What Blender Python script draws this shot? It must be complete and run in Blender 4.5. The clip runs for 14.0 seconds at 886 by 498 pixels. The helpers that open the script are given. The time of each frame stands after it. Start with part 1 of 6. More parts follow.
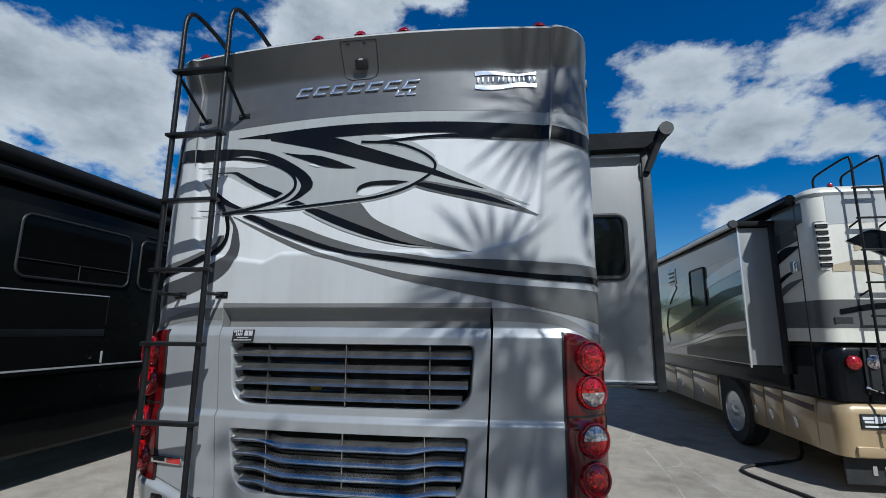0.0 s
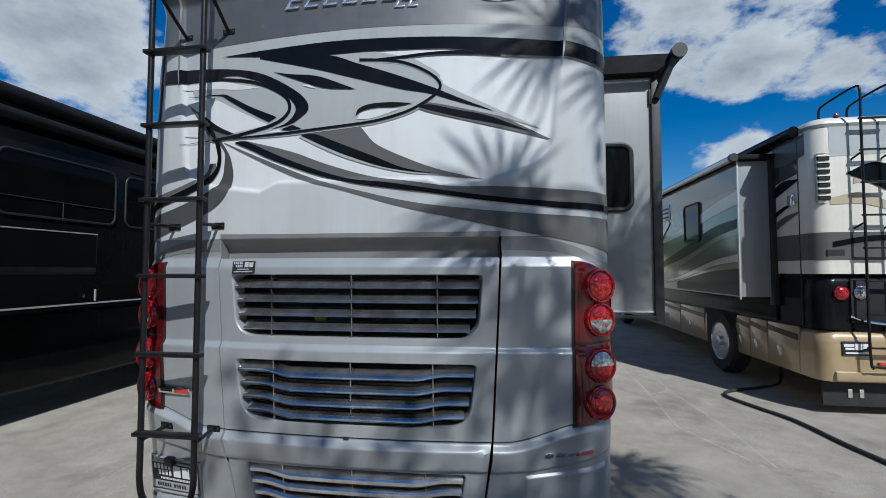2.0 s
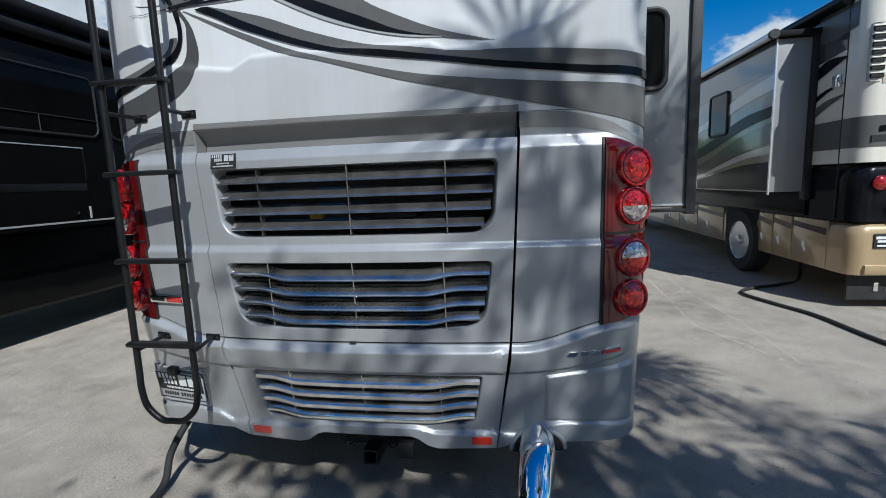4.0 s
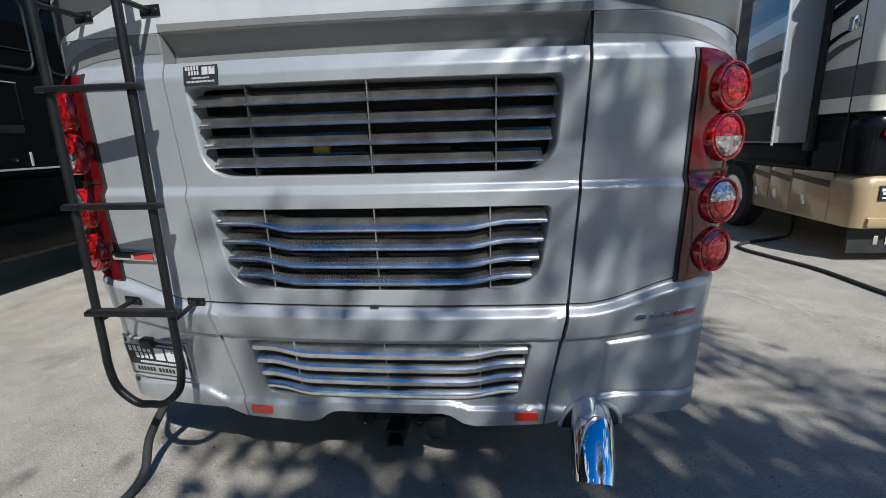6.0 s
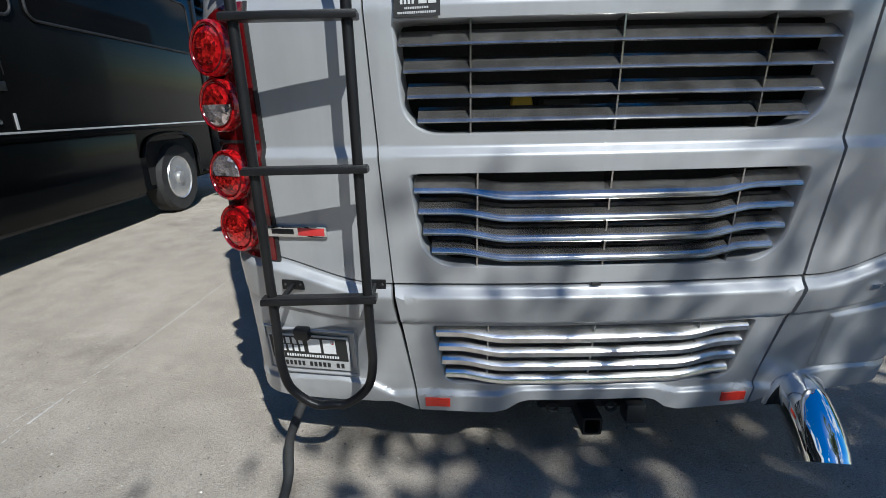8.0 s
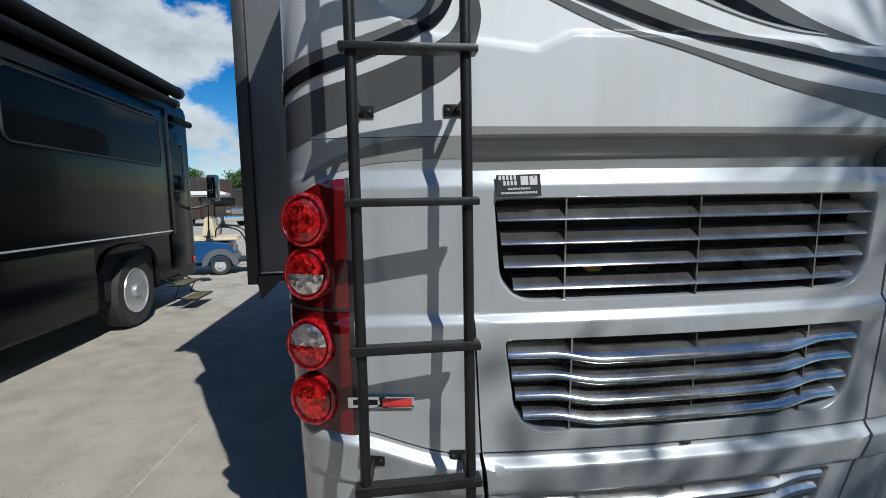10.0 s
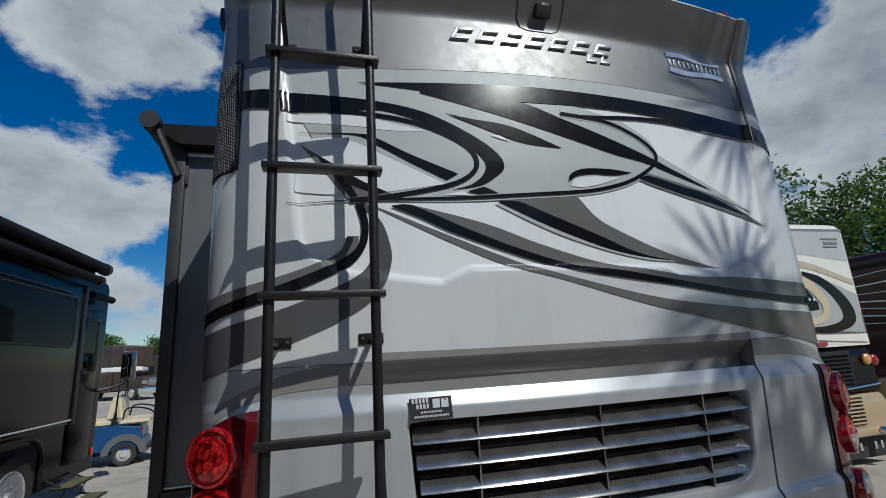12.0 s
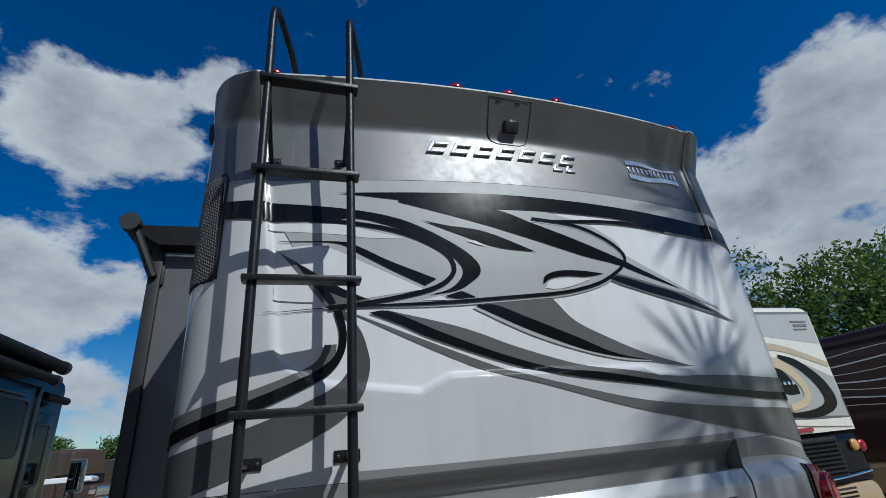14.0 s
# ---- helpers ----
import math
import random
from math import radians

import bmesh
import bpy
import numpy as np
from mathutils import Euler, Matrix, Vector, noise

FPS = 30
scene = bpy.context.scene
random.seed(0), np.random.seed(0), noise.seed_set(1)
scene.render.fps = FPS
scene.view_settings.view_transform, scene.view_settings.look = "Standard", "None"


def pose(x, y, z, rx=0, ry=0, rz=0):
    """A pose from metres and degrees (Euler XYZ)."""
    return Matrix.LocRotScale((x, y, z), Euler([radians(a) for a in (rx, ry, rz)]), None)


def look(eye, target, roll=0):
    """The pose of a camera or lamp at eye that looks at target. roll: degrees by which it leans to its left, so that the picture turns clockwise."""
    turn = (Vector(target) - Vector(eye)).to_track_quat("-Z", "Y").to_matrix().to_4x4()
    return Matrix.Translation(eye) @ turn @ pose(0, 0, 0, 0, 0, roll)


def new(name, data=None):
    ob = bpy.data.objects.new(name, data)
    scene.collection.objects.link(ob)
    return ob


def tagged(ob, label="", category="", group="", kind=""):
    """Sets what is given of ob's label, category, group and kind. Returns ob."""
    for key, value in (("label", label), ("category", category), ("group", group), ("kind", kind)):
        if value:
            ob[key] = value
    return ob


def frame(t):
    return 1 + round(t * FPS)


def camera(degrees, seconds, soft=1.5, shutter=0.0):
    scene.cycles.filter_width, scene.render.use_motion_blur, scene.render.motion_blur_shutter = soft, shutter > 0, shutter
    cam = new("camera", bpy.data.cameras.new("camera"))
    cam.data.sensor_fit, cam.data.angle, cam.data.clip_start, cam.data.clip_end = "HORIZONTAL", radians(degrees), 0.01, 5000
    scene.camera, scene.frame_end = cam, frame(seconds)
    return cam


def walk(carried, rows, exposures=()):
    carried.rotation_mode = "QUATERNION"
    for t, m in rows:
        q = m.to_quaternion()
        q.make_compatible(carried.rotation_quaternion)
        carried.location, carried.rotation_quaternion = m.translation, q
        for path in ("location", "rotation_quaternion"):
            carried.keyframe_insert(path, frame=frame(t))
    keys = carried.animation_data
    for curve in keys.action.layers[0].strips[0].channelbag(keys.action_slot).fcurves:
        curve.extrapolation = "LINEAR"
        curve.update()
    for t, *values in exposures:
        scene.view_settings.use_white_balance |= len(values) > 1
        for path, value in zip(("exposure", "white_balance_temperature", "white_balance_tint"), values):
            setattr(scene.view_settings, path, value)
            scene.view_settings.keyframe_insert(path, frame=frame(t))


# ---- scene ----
cam = camera(88.2, 14.0, soft=0.7)
METRES, EYE, TILT, LEAN, TURN = 2.7, 1.72, 0.0, 0.0, 9.2
ROWS = [
    (0.0, 0.0, 0.0, 0.0, -0.08, 10.08, -0.43),
    (0.5, -0.0145, 0.0068, -0.0015, -0.67, 9.0, -0.42),
    (1.0, -0.0284, 0.0177, -0.0058, -1.12, 7.1, -0.23),
    (1.5, -0.0276, 0.0258, -0.0117, -1.32, 4.82, -0.11),
    (2.0, -0.0296, 0.0328, -0.0177, -1.28, 2.59, 0.04),
    (2.5, -0.0323, 0.0404, -0.0247, -1.3, 0.28, 0.34),
    (3.0, -0.0375, 0.0547, -0.0339, -1.08, -2.23, 0.87),
    (3.5, -0.0344, 0.0944, -0.0486, -0.57, -5.08, 1.51),
    (4.0, -0.0302, 0.1346, -0.0617, -0.36, -8.13, 2.02),
    (6.5, -0.1864, 0.3058, -0.1065, -5.41, -14.53, 1.36),
    (7.0, -0.2641, 0.3381, -0.1135, -6.65, -16.16, 1.31),
    (7.5, -0.3594, 0.3656, -0.1158, -7.81, -17.71, 1.29),
    (10.0, -0.5985, 0.4485, -0.0291, -16.49, -5.88, 1.03),
    (10.5, -0.6043, 0.4409, -0.0036, -16.72, -0.38, 1.25),
    (11.0, -0.5992, 0.4281, 0.0168, -18.14, 4.78, 1.72),
    (11.5, -0.5898, 0.4123, 0.0329, -20.9, 9.33, 2.49),
    (12.0, -0.581, 0.3976, 0.0438, -23.56, 13.04, 3.38),
    (12.5, -0.5786, 0.3869, 0.0521, -25.02, 16.34, 4.12),
    (13.0, -0.5775, 0.3794, 0.0597, -25.48, 19.29, 4.75),
    (13.5, -0.5801, 0.3791, 0.0649, -25.39, 21.9, 5.03),
    (14.0, -0.5854, 0.3819, 0.0668, -25.79, 23.38, 4.99),
]
walk(cam, [(t, pose(0.84, -2.21, EYE, TILT, LEAN, TURN) @ pose(METRES * x, METRES * y, METRES * z, 90 + pitch, roll, yaw)) for t, x, y, z, yaw, pitch, roll in ROWS],
     [(0.0, -0.08, 5750, 5.0), (3.0, 0.03, 5800, 5.0), (4.5, 0.22, 5850, 5.0), (7.0, 0.37, 5980, 6.0), (10.0, 0.15, 5950, 5.0), (12.0, -0.33, 5950, 5.0), (14.0, -0.30, 5800, 5.0)])

# ---- world, sun ----
SUN = Vector((0.66, -1.27, 1.43)).normalized()
world = bpy.data.worlds.new("sky")
scene.world = world
world.use_nodes = True


def build_sky():
    nt = world.node_tree
    nt.nodes.clear()
    out = nt.nodes.new("ShaderNodeOutputWorld")
    bg = nt.nodes.new("ShaderNodeBackground")
    sky = nt.nodes.new("ShaderNodeTexSky")
    sky.sky_type, sky.sun_disc = "NISHITA", False
    sky.sun_elevation = math.asin(SUN.z)
    sky.sun_rotation = math.atan2(SUN.x, SUN.y)
    sky.air_density, sky.dust_density, sky.ozone_density = 1.0, 0.25, 2.2
    co = nt.nodes.new("ShaderNodeTexCoord")
    # deeper, cleaner blue
    hue = nt.nodes.new("ShaderNodeHueSaturation")
    hue.inputs["Hue"].default_value = 0.507
    hue.inputs["Saturation"].default_value = 1.56
    hue.inputs["Value"].default_value = 0.92
    nt.links.new(sky.outputs[0], hue.inputs["Color"])

    def math_node(op, a, b=None, clamp=False):
        n = nt.nodes.new("ShaderNodeMath")
        n.operation, n.use_clamp = op, clamp
        for i, v in enumerate((a, b)):
            if v is None:
                continue
            if isinstance(v, (int, float)):
                n.inputs[i].default_value = v
            else:
                nt.links.new(v, n.inputs[i])
        return n.outputs[0]

    # cumulus: soft lumps in chosen directions, broken up by two scales of noise
    total = None
    for az, el, width, amount in CLOUDS:
        a, e = radians(az), radians(el)
        d = nt.nodes.new("ShaderNodeVectorMath")
        d.operation = "SUBTRACT"
        nt.links.new(co.outputs["Generated"], d.inputs[0])
        d.inputs[1].default_value = (math.sin(a) * math.cos(e), math.cos(a) * math.cos(e), math.sin(e))
        sc = nt.nodes.new("ShaderNodeVectorMath")
        sc.operation = "MULTIPLY"
        nt.links.new(d.outputs[0], sc.inputs[0])
        w = radians(width)
        sc.inputs[1].default_value = (1 / w, 1 / w, 1.6 / w)
        ln = nt.nodes.new("ShaderNodeVectorMath")
        ln.operation = "LENGTH"
        nt.links.new(sc.outputs[0], ln.inputs[0])
        v = math_node("MULTIPLY", math_node("SUBTRACT", 1.0, ln.outputs["Value"], True), amount)
        total = v if total is None else math_node("MAXIMUM", total, v)

    def fbm(scale, detail, rough, shift):
        m = nt.nodes.new("ShaderNodeMapping")
        m.inputs["Scale"].default_value = (1, 1, 1.7)
        m.inputs["Location"].default_value = (shift, shift * 0.7, 0)
        nt.links.new(co.outputs["Generated"], m.inputs["Vector"])
        n = nt.nodes.new("ShaderNodeTexNoise")
        n.inputs["Scale"].default_value, n.inputs["Detail"].default_value, n.inputs["Roughness"].default_value = scale, detail, rough
        nt.links.new(m.outputs[0], n.inputs["Vector"])
        return n.outputs["Fac"]

    big, small = fbm(5.2, 12, 0.6, 3.1), fbm(6.5, 8, 0.6, 8.3)
    dens = math_node("ADD", total, math_node("MULTIPLY", math_node("SUBTRACT", big, 0.5), 2.7))
    mask = nt.nodes.new("ShaderNodeMapRange")
    mask.interpolation_type = "SMOOTHSTEP"
    mask.inputs["From Min"].default_value, mask.inputs["From Max"].default_value = 0.30, 0.66
    nt.links.new(dens, mask.inputs["Value"])
    # thick parts turn grey at their base
    ramp = nt.nodes.new("ShaderNodeValToRGB")
    ramp.color_ramp.elements[0].position, ramp.color_ramp.elements[0].color = 0.46, (7.2, 7.4, 7.6, 1)
    ramp.color_ramp.elements[1].position, ramp.color_ramp.elements[1].color = 0.98, (2.7, 3.0, 3.4, 1)
    shade = math_node("ADD", math_node("MULTIPLY", dens, 0.34), math_node("MULTIPLY", small, 0.75))
    nt.links.new(shade, ramp.inputs["Fac"])
    mix = nt.nodes.new("ShaderNodeMix")
    mix.data_type = "RGBA"
    nt.links.new(mask.outputs[0], mix.inputs["Factor"])
    nt.links.new(hue.outputs[0], mix.inputs["A"])
    nt.links.new(ramp.outputs[0], mix.inputs["B"])
    nt.links.new(mix.outputs["Result"], bg.inputs["Color"])
    bg.inputs["Strength"].default_value = 0.09
    nt.links.new(bg.outputs[0], out.inputs["Surface"])


# azimuth from ahead to the right, height, half width (degrees), amount
CLOUDS = [(-55, 23, 17, 1.25), (-46, 18, 13, 1.1), (-62, 16, 16, 1.2), (-28, 34, 12, 1.2), (-20, 36, 11, 1.15), (-12, 39, 8, 0.95), (-30, 20, 14, 1.15), (-23, 16, 12, 1.1), (-19, 8, 11, 1.0),
          (21, 27, 10, 1.05), (18, 22, 9, 0.95), (27, 21, 9, 0.95), (34, 26, 9, 0.9), (39, 29, 9, 0.9), (33, 19, 8, 0.7), (26, 12, 8, 0.8), (56, 21, 13, 1.2), (62, 22, 15, 1.3), (70, 26, 15, 1.25), (60, 14, 13, 1.0),
          (-85, 20, 24, 1.1), (-120, 28, 30, 1.0), (150, 26, 26, 0.9), (-165, 22, 26, 0.9), (100, 30, 26, 0.9)]
build_sky()
sun = new("sun", bpy.data.lights.new("sun", "SUN"))
sun.data.energy, sun.data.angle, sun.data.color = 4.6, radians(0.55), (1.0, 0.965, 0.91)
sun.matrix_world = look(SUN * 60, (0, 0, 0))

# ---- materials ----
MATS = {}


def nodes_of(name):
    m = bpy.data.materials.new(name)
    m.use_nodes = True
    return m, m.node_tree, m.node_tree.nodes["Principled BSDF"]


def noise_tex(nt, scale, detail=4, rough=0.55, stretch=(1, 1, 1), coord="Object"):
    co = nt.nodes.new("ShaderNodeTexCoord")
    mp = nt.nodes.new("ShaderNodeMapping")
    mp.inputs["Scale"].default_value = stretch
    n = nt.nodes.new("ShaderNodeTexNoise")
    n.inputs["Scale"].default_value, n.inputs["Detail"].default_value, n.inputs["Roughness"].default_value = scale, detail, rough
    nt.links.new(co.outputs[coord], mp.inputs["Vector"])
    nt.links.new(mp.outputs[0], n.inputs["Vector"])
    return n.outputs["Fac"]


def ramp_of(nt, fac, stops):
    r = nt.nodes.new("ShaderNodeValToRGB")
    while len(r.color_ramp.elements) < len(stops):
        r.color_ramp.elements.new(0.5)
    for e, (p, c) in zip(r.color_ramp.elements, stops):
        e.position, e.color = p, (*c, 1) if len(c) == 3 else c
    nt.links.new(fac, r.inputs["Fac"])
    return r.outputs["Color"]


def surface(name, color, rough=0.4, metal=0.0, coat=0.0, vary=0.08, scale=3.0, bump=0.0, bump_scale=60.0, streak=0.0, spec=0.5, coat_rough=0.03):
    """A solid with cloudy variation of tone, dusty gloss and fine relief."""
    if name in MATS:
        return MATS[name]
    m, nt, b = nodes_of(name)
    c = Vector(color)
    lo, hi = tuple(c * (1 - vary)), tuple(c * (1 + vary) + Vector((1, 1, 1)) * (vary * 0.02 if max(color) - min(color) < 0.1 else 0))
    n1 = noise_tex(nt, scale, 5, 0.6)
    col = ramp_of(nt, n1, [(0.3, lo), (0.7, hi)])
    if streak:
        n3 = noise_tex(nt, 14, 3, 0.6, (1, 1, 0.06))
        mx = nt.nodes.new("ShaderNodeMix")
        mx.data_type, mx.blend_type = "RGBA", "MULTIPLY"
        mx.inputs["Factor"].default_value = streak
        nt.links.new(col, mx.inputs["A"])
        nt.links.new(ramp_of(nt, n3, [(0.35, (0.72, 0.70, 0.67)), (0.55, (1, 1, 1))]), mx.inputs["B"])
        col = mx.outputs["Result"]
    nt.links.new(col, b.inputs["Base Color"])
    n2 = noise_tex(nt, scale * 9, 4, 0.65)
    r = nt.nodes.new("ShaderNodeMapRange")
    r.inputs["To Min"].default_value, r.inputs["To Max"].default_value = max(0.02, rough * 0.75), min(1, rough * 1.3)
    nt.links.new(n2, r.inputs["Value"])
    nt.links.new(r.outputs[0], b.inputs["Roughness"])
    b.inputs["Metallic"].default_value = metal
    b.inputs["Specular IOR Level"].default_value = spec
    b.inputs["Coat Weight"].default_value, b.inputs["Coat Roughness"].default_value = coat, coat_rough
    if bump:
        bp = nt.nodes.new("ShaderNodeBump")
        bp.inputs["Strength"].default_value, bp.inputs["Distance"].default_value = bump, 0.01
        nt.links.new(noise_tex(nt, bump_scale, 5, 0.65), bp.inputs["Height"])
        nt.links.new(bp.outputs[0], b.inputs["Normal"])
    MATS[name] = m
    return m


def paint(name, color, metal=0.0, rough=0.42, coat=0.38, streak=0.14, spec=0.22):
    return surface(name, color, rough, metal, coat, 0.06, 2.2, 0.0, 60, streak, spec, 0.045)


M_WHITE = paint("silver_white_paint", (0.60, 0.595, 0.585), 0.0, 0.35, 0.6, 0.14, 0.15)
M_SILVER = paint("silver_paint", (0.36, 0.364, 0.368), 0.3, 0.36, 0.65, 0.14, 0.3)
M_LIGHT = paint("pale_grey_paint", (0.34, 0.345, 0.335), 0.0)
M_MID = paint("mid_grey_paint", (0.108, 0.106, 0.102), 0.0, 0.3, 0.25, 0.14, 0.12)
M_DEEP = paint("deep_grey_paint", (0.066, 0.066, 0.067), 0.0, 0.3, 0.22, 0.14, 0.12)
M_DARK = paint("dark_grey_paint", (0.145, 0.143, 0.141), 0.6, 0.44)
M_BLACK = paint("black_paint", (0.005, 0.0055, 0.007), 0.0, 0.2, 0.16, 0.14, 0.10)
M_TAUPE = paint("taupe_paint", (0.20, 0.195, 0.187), 0.1)
M_CHARCOAL = paint("charcoal_paint", (0.0042, 0.0048, 0.0048), 0.0, 0.18, 0.05, 0.14, 0.08)
M_FIELD = paint("gel_coat_grey", (0.30, 0.30, 0.295), 0.0, 0.45, 0.3)
M_CREAM = paint("cream_paint", (0.68, 0.64, 0.55), 0.0, 0.35, 0.7, 0.14, 0.4)
M_TAN = paint("tan_paint", (0.40, 0.29, 0.16), 0.15, 0.3, 0.9, 0.14, 0.4)
M_MAROON = paint("maroon_paint", (0.035, 0.014, 0.016), 0.1)
M_BROWN = paint("brown_paint", (0.055, 0.033, 0.024), 0.1)
M_BLUE = paint("blue_paint", (0.015, 0.07, 0.19), 0.1)
M_CHROME = surface("worn_chrome", (0.45, 0.435, 0.415), 0.13, 0.92, 0.0, 0.3, 12.0, 0.02, 60, 0.45)
M_DULL = surface("dulled_chrome", (0.33, 0.32, 0.305), 0.14, 0.88, 0.0, 0.35, 12.0, 0.02, 60, 0.5)
M_SATIN = surface("satin_chrome", (0.74, 0.73, 0.71), 0.2, 0.95, 0.0, 0.25, 16.0, 0.03, 110, 0.35)
M_BRIGHT = surface("bright_chrome", (0.86, 0.87, 0.88), 0.035, 1.0, 0.0, 0.02)
M_STEEL = surface("black_powder_coat", (0.007, 0.007, 0.0075), 0.34, 0.0, 0.0, 0.2, 8.0, 0.15, 220, 0.0, 0.28)
M_PLASTIC = surface("black_plastic", (0.014, 0.014, 0.014), 0.5, 0.0, 0.0, 0.2, 6.0, 0.1, 200)
M_RUBBER = surface("tyre_rubber", (0.018, 0.018, 0.018), 0.75, 0.0, 0.0, 0.25, 10.0, 0.3, 120)
# near-black for shade painted into recesses and gaps, and for plain black parts
M_VOID = surface("shade_and_plain_black", (0.006, 0.006, 0.006), 0.8, 0.0, 0.0, 0.3, 7.0)
M_WHEEL = surface("wheel_alloy", (0.66, 0.66, 0.65), 0.24, 0.75, 0.0, 0.12, 14)
M_ALLOY = surface("polished_alloy", (0.72, 0.72, 0.72), 0.18, 0.55, 0.0, 0.1, 20)


def lens_mat(name, color, cells, metal, tilt, coat=0.8):
    """A moulded lens: faceted reflector of small cells under a clear glossy skin."""
    m, nt, b = nodes_of(name)
    co = nt.nodes.new("ShaderNodeTexCoord")
    vo = nt.nodes.new("ShaderNodeTexVoronoi")
    vo.inputs["Scale"].default_value = cells
    nt.links.new(co.outputs["Object"], vo.inputs["Vector"])
    sep = nt.nodes.new("ShaderNodeSeparateColor")
    nt.links.new(vo.outputs["Color"], sep.inputs[0])
    c = Vector(color)
    nt.links.new(ramp_of(nt, sep.outputs[0], [(0.0, tuple(c * 0.35)), (0.6, tuple(c)), (1.0, tuple(c * 1.7))]), b.inputs["Base Color"])
    bp = nt.nodes.new("ShaderNodeBump")
    bp.inputs["Strength"].default_value, bp.inputs["Distance"].default_value = tilt, 0.01
    nt.links.new(vo.outputs["Distance"], bp.inputs["Height"])
    nt.links.new(bp.outputs[0], b.inputs["Normal"])
    b.inputs["Metallic"].default_value, b.inputs["Roughness"].default_value = metal, 0.16
    b.inputs["Coat Weight"].default_value, b.inputs["Coat Roughness"].default_value = coat, 0.02
    return m


M_RED = lens_mat("red_lens", (0.34, 0.005, 0.007), 90, 0.2, 0.05)
M_REDCORE = lens_mat("red_reflector_core", (0.60, 0.016, 0.014), 75, 0.7, 0.3)
M_REDDARK = surface("dark_red_lens", (0.085, 0.002, 0.003), 0.1, 0.0, 0.4, 0.15, 10.0)
M_CLEAR = lens_mat("clear_lens", (0.55, 0.48, 0.47), 60, 0.8, 0.3)
M_ORANGE = surface("red_reflector", (0.62, 0.03, 0.012), 0.15, 0.0, 1.0, 0.15, 60, 0.3, 300)
M_AMBER = surface("amber_lens", (0.6, 0.28, 0.08), 0.15, 0.0, 1.0)
M_GLASS = surface("tinted_glass", (0.005, 0.006, 0.006), 0.04, 0.0, 0.0, 0.1, 2.0, 0.0, 60, 0.0, 0.3)
M_GLASS_DARK = surface("black_glass", (0.003, 0.003, 0.003), 0.05, 0.0, 0.0, 0.1, 2.0, 0.0, 60, 0.0, 0.08)
M_LABEL = surface("white_print", (0.7, 0.7, 0.7), 0.4, 0, 0, 0.04)
# the same print in a mid grey
M_PRINT = surface("grey_print", (0.42, 0.42, 0.42), 0.5, 0, 0, 0.08)
M_REDPRINT = surface("red_print", (0.5, 0.03, 0.03), 0.35, 0, 0.5, 0.04)
M_YELLOW = surface("yellow_cap", (0.5, 0.36, 0.03), 0.5)
M_FABRIC = surface("black_awning_fabric", (0.009, 0.009, 0.010), 0.7, 0.0, 0.0, 0.2, 5, 0.2, 200, 0.0, 0.15)
M_SEAT = surface("cream_vinyl", (0.62, 0.53, 0.36), 0.45, 0, 0, 0.1, 8)
M_DIRT = surface("step_mat", (0.10, 0.09, 0.035), 0.9, 0, 0, 0.3, 30, 0.4, 160)

# ---- mesh helpers ----


def thing(name, label, category, at=(0, 0, 0), turn=0.0, group="", kind=""):
    ob = new(name)
    ob.empty_display_size = 0.2
    ob.matrix_world = pose(at[0], at[1], at[2], 0, 0, turn)
    return tagged(ob, label, category, group, kind)


def part(name, bm, material, parent=None, label="", smooth=True, data=None):
    """Link a bmesh as one mesh object under a thing or a part."""
    if data is None:
        bmesh.ops.recalc_face_normals(bm, faces=bm.faces)
        data = bpy.data.meshes.new(name)
        bm.to_mesh(data)
        bm.free()
        data.materials.append(material)
        if smooth:
            data.polygons.foreach_set("use_smooth", [True] * len(data.polygons))
            data.set_sharp_from_angle(angle=radians(38))
    ob = new(name, data)
    if parent is not None:
        ob.parent = parent
    if label:
        ob["label"] = label
    return ob


def add_box(bm, lo, hi, bevel=0.0, m=None, seg=2):
    r = bmesh.ops.create_cube(bm, size=1)
    lo, hi = Vector(lo), Vector(hi)
    for v in r["verts"]:
        v.co = Vector([(lo[i] + hi[i]) / 2 + v.co[i] * (hi[i] - lo[i]) for i in range(3)])
    vs = r["verts"]
    if bevel:
        es = list({e for v in vs for e in v.link_edges})
        q = bmesh.ops.bevel(bm, geom=es, offset=bevel, segments=seg, affect="EDGES", profile=0.6)
        vs = list({v for f in q["faces"] for v in f.verts} | {v for v in vs if v.is_valid})
    if m is not None:
        bmesh.ops.transform(bm, matrix=m, verts=vs)
    return vs


def box(lo, hi, bevel=0.0, m=None):
    bm = bmesh.new()
    add_box(bm, lo, hi, bevel, m)
    return bm


def add_tube(bm, pts, r, n=10, closed=False, caps=True):
    """A round tube along a short path."""
    pts = [Vector(p) for p in pts]
    rings, up = [], None
    for i, p in enumerate(pts):
        a = pts[i - 1] if i or closed else p
        b = pts[(i + 1) % len(pts)] if i + 1 < len(pts) or closed else p
        d = (b - a).normalized()
        if up is None:
            up = d.orthogonal().normalized()
        up = (up - d * up.dot(d)).normalized()
        side = d.cross(up)
        rad = r[i] if isinstance(r, (list, tuple)) else r
        rings.append([bm.verts.new(p + (up * math.cos(k * math.tau / n) + side * math.sin(k * math.tau / n)) * rad) for k in range(n)])
    pairs = list(zip(rings, rings[1:])) + ([(rings[-1], rings[0])] if closed else [])
    for a, b in pairs:
        for k in range(n):
            bm.faces.new((a[k], a[(k + 1) % n], b[(k + 1) % n], b[k]))
    if caps and not closed:
        bm.faces.new(rings[0][::-1])
        bm.faces.new(rings[-1])


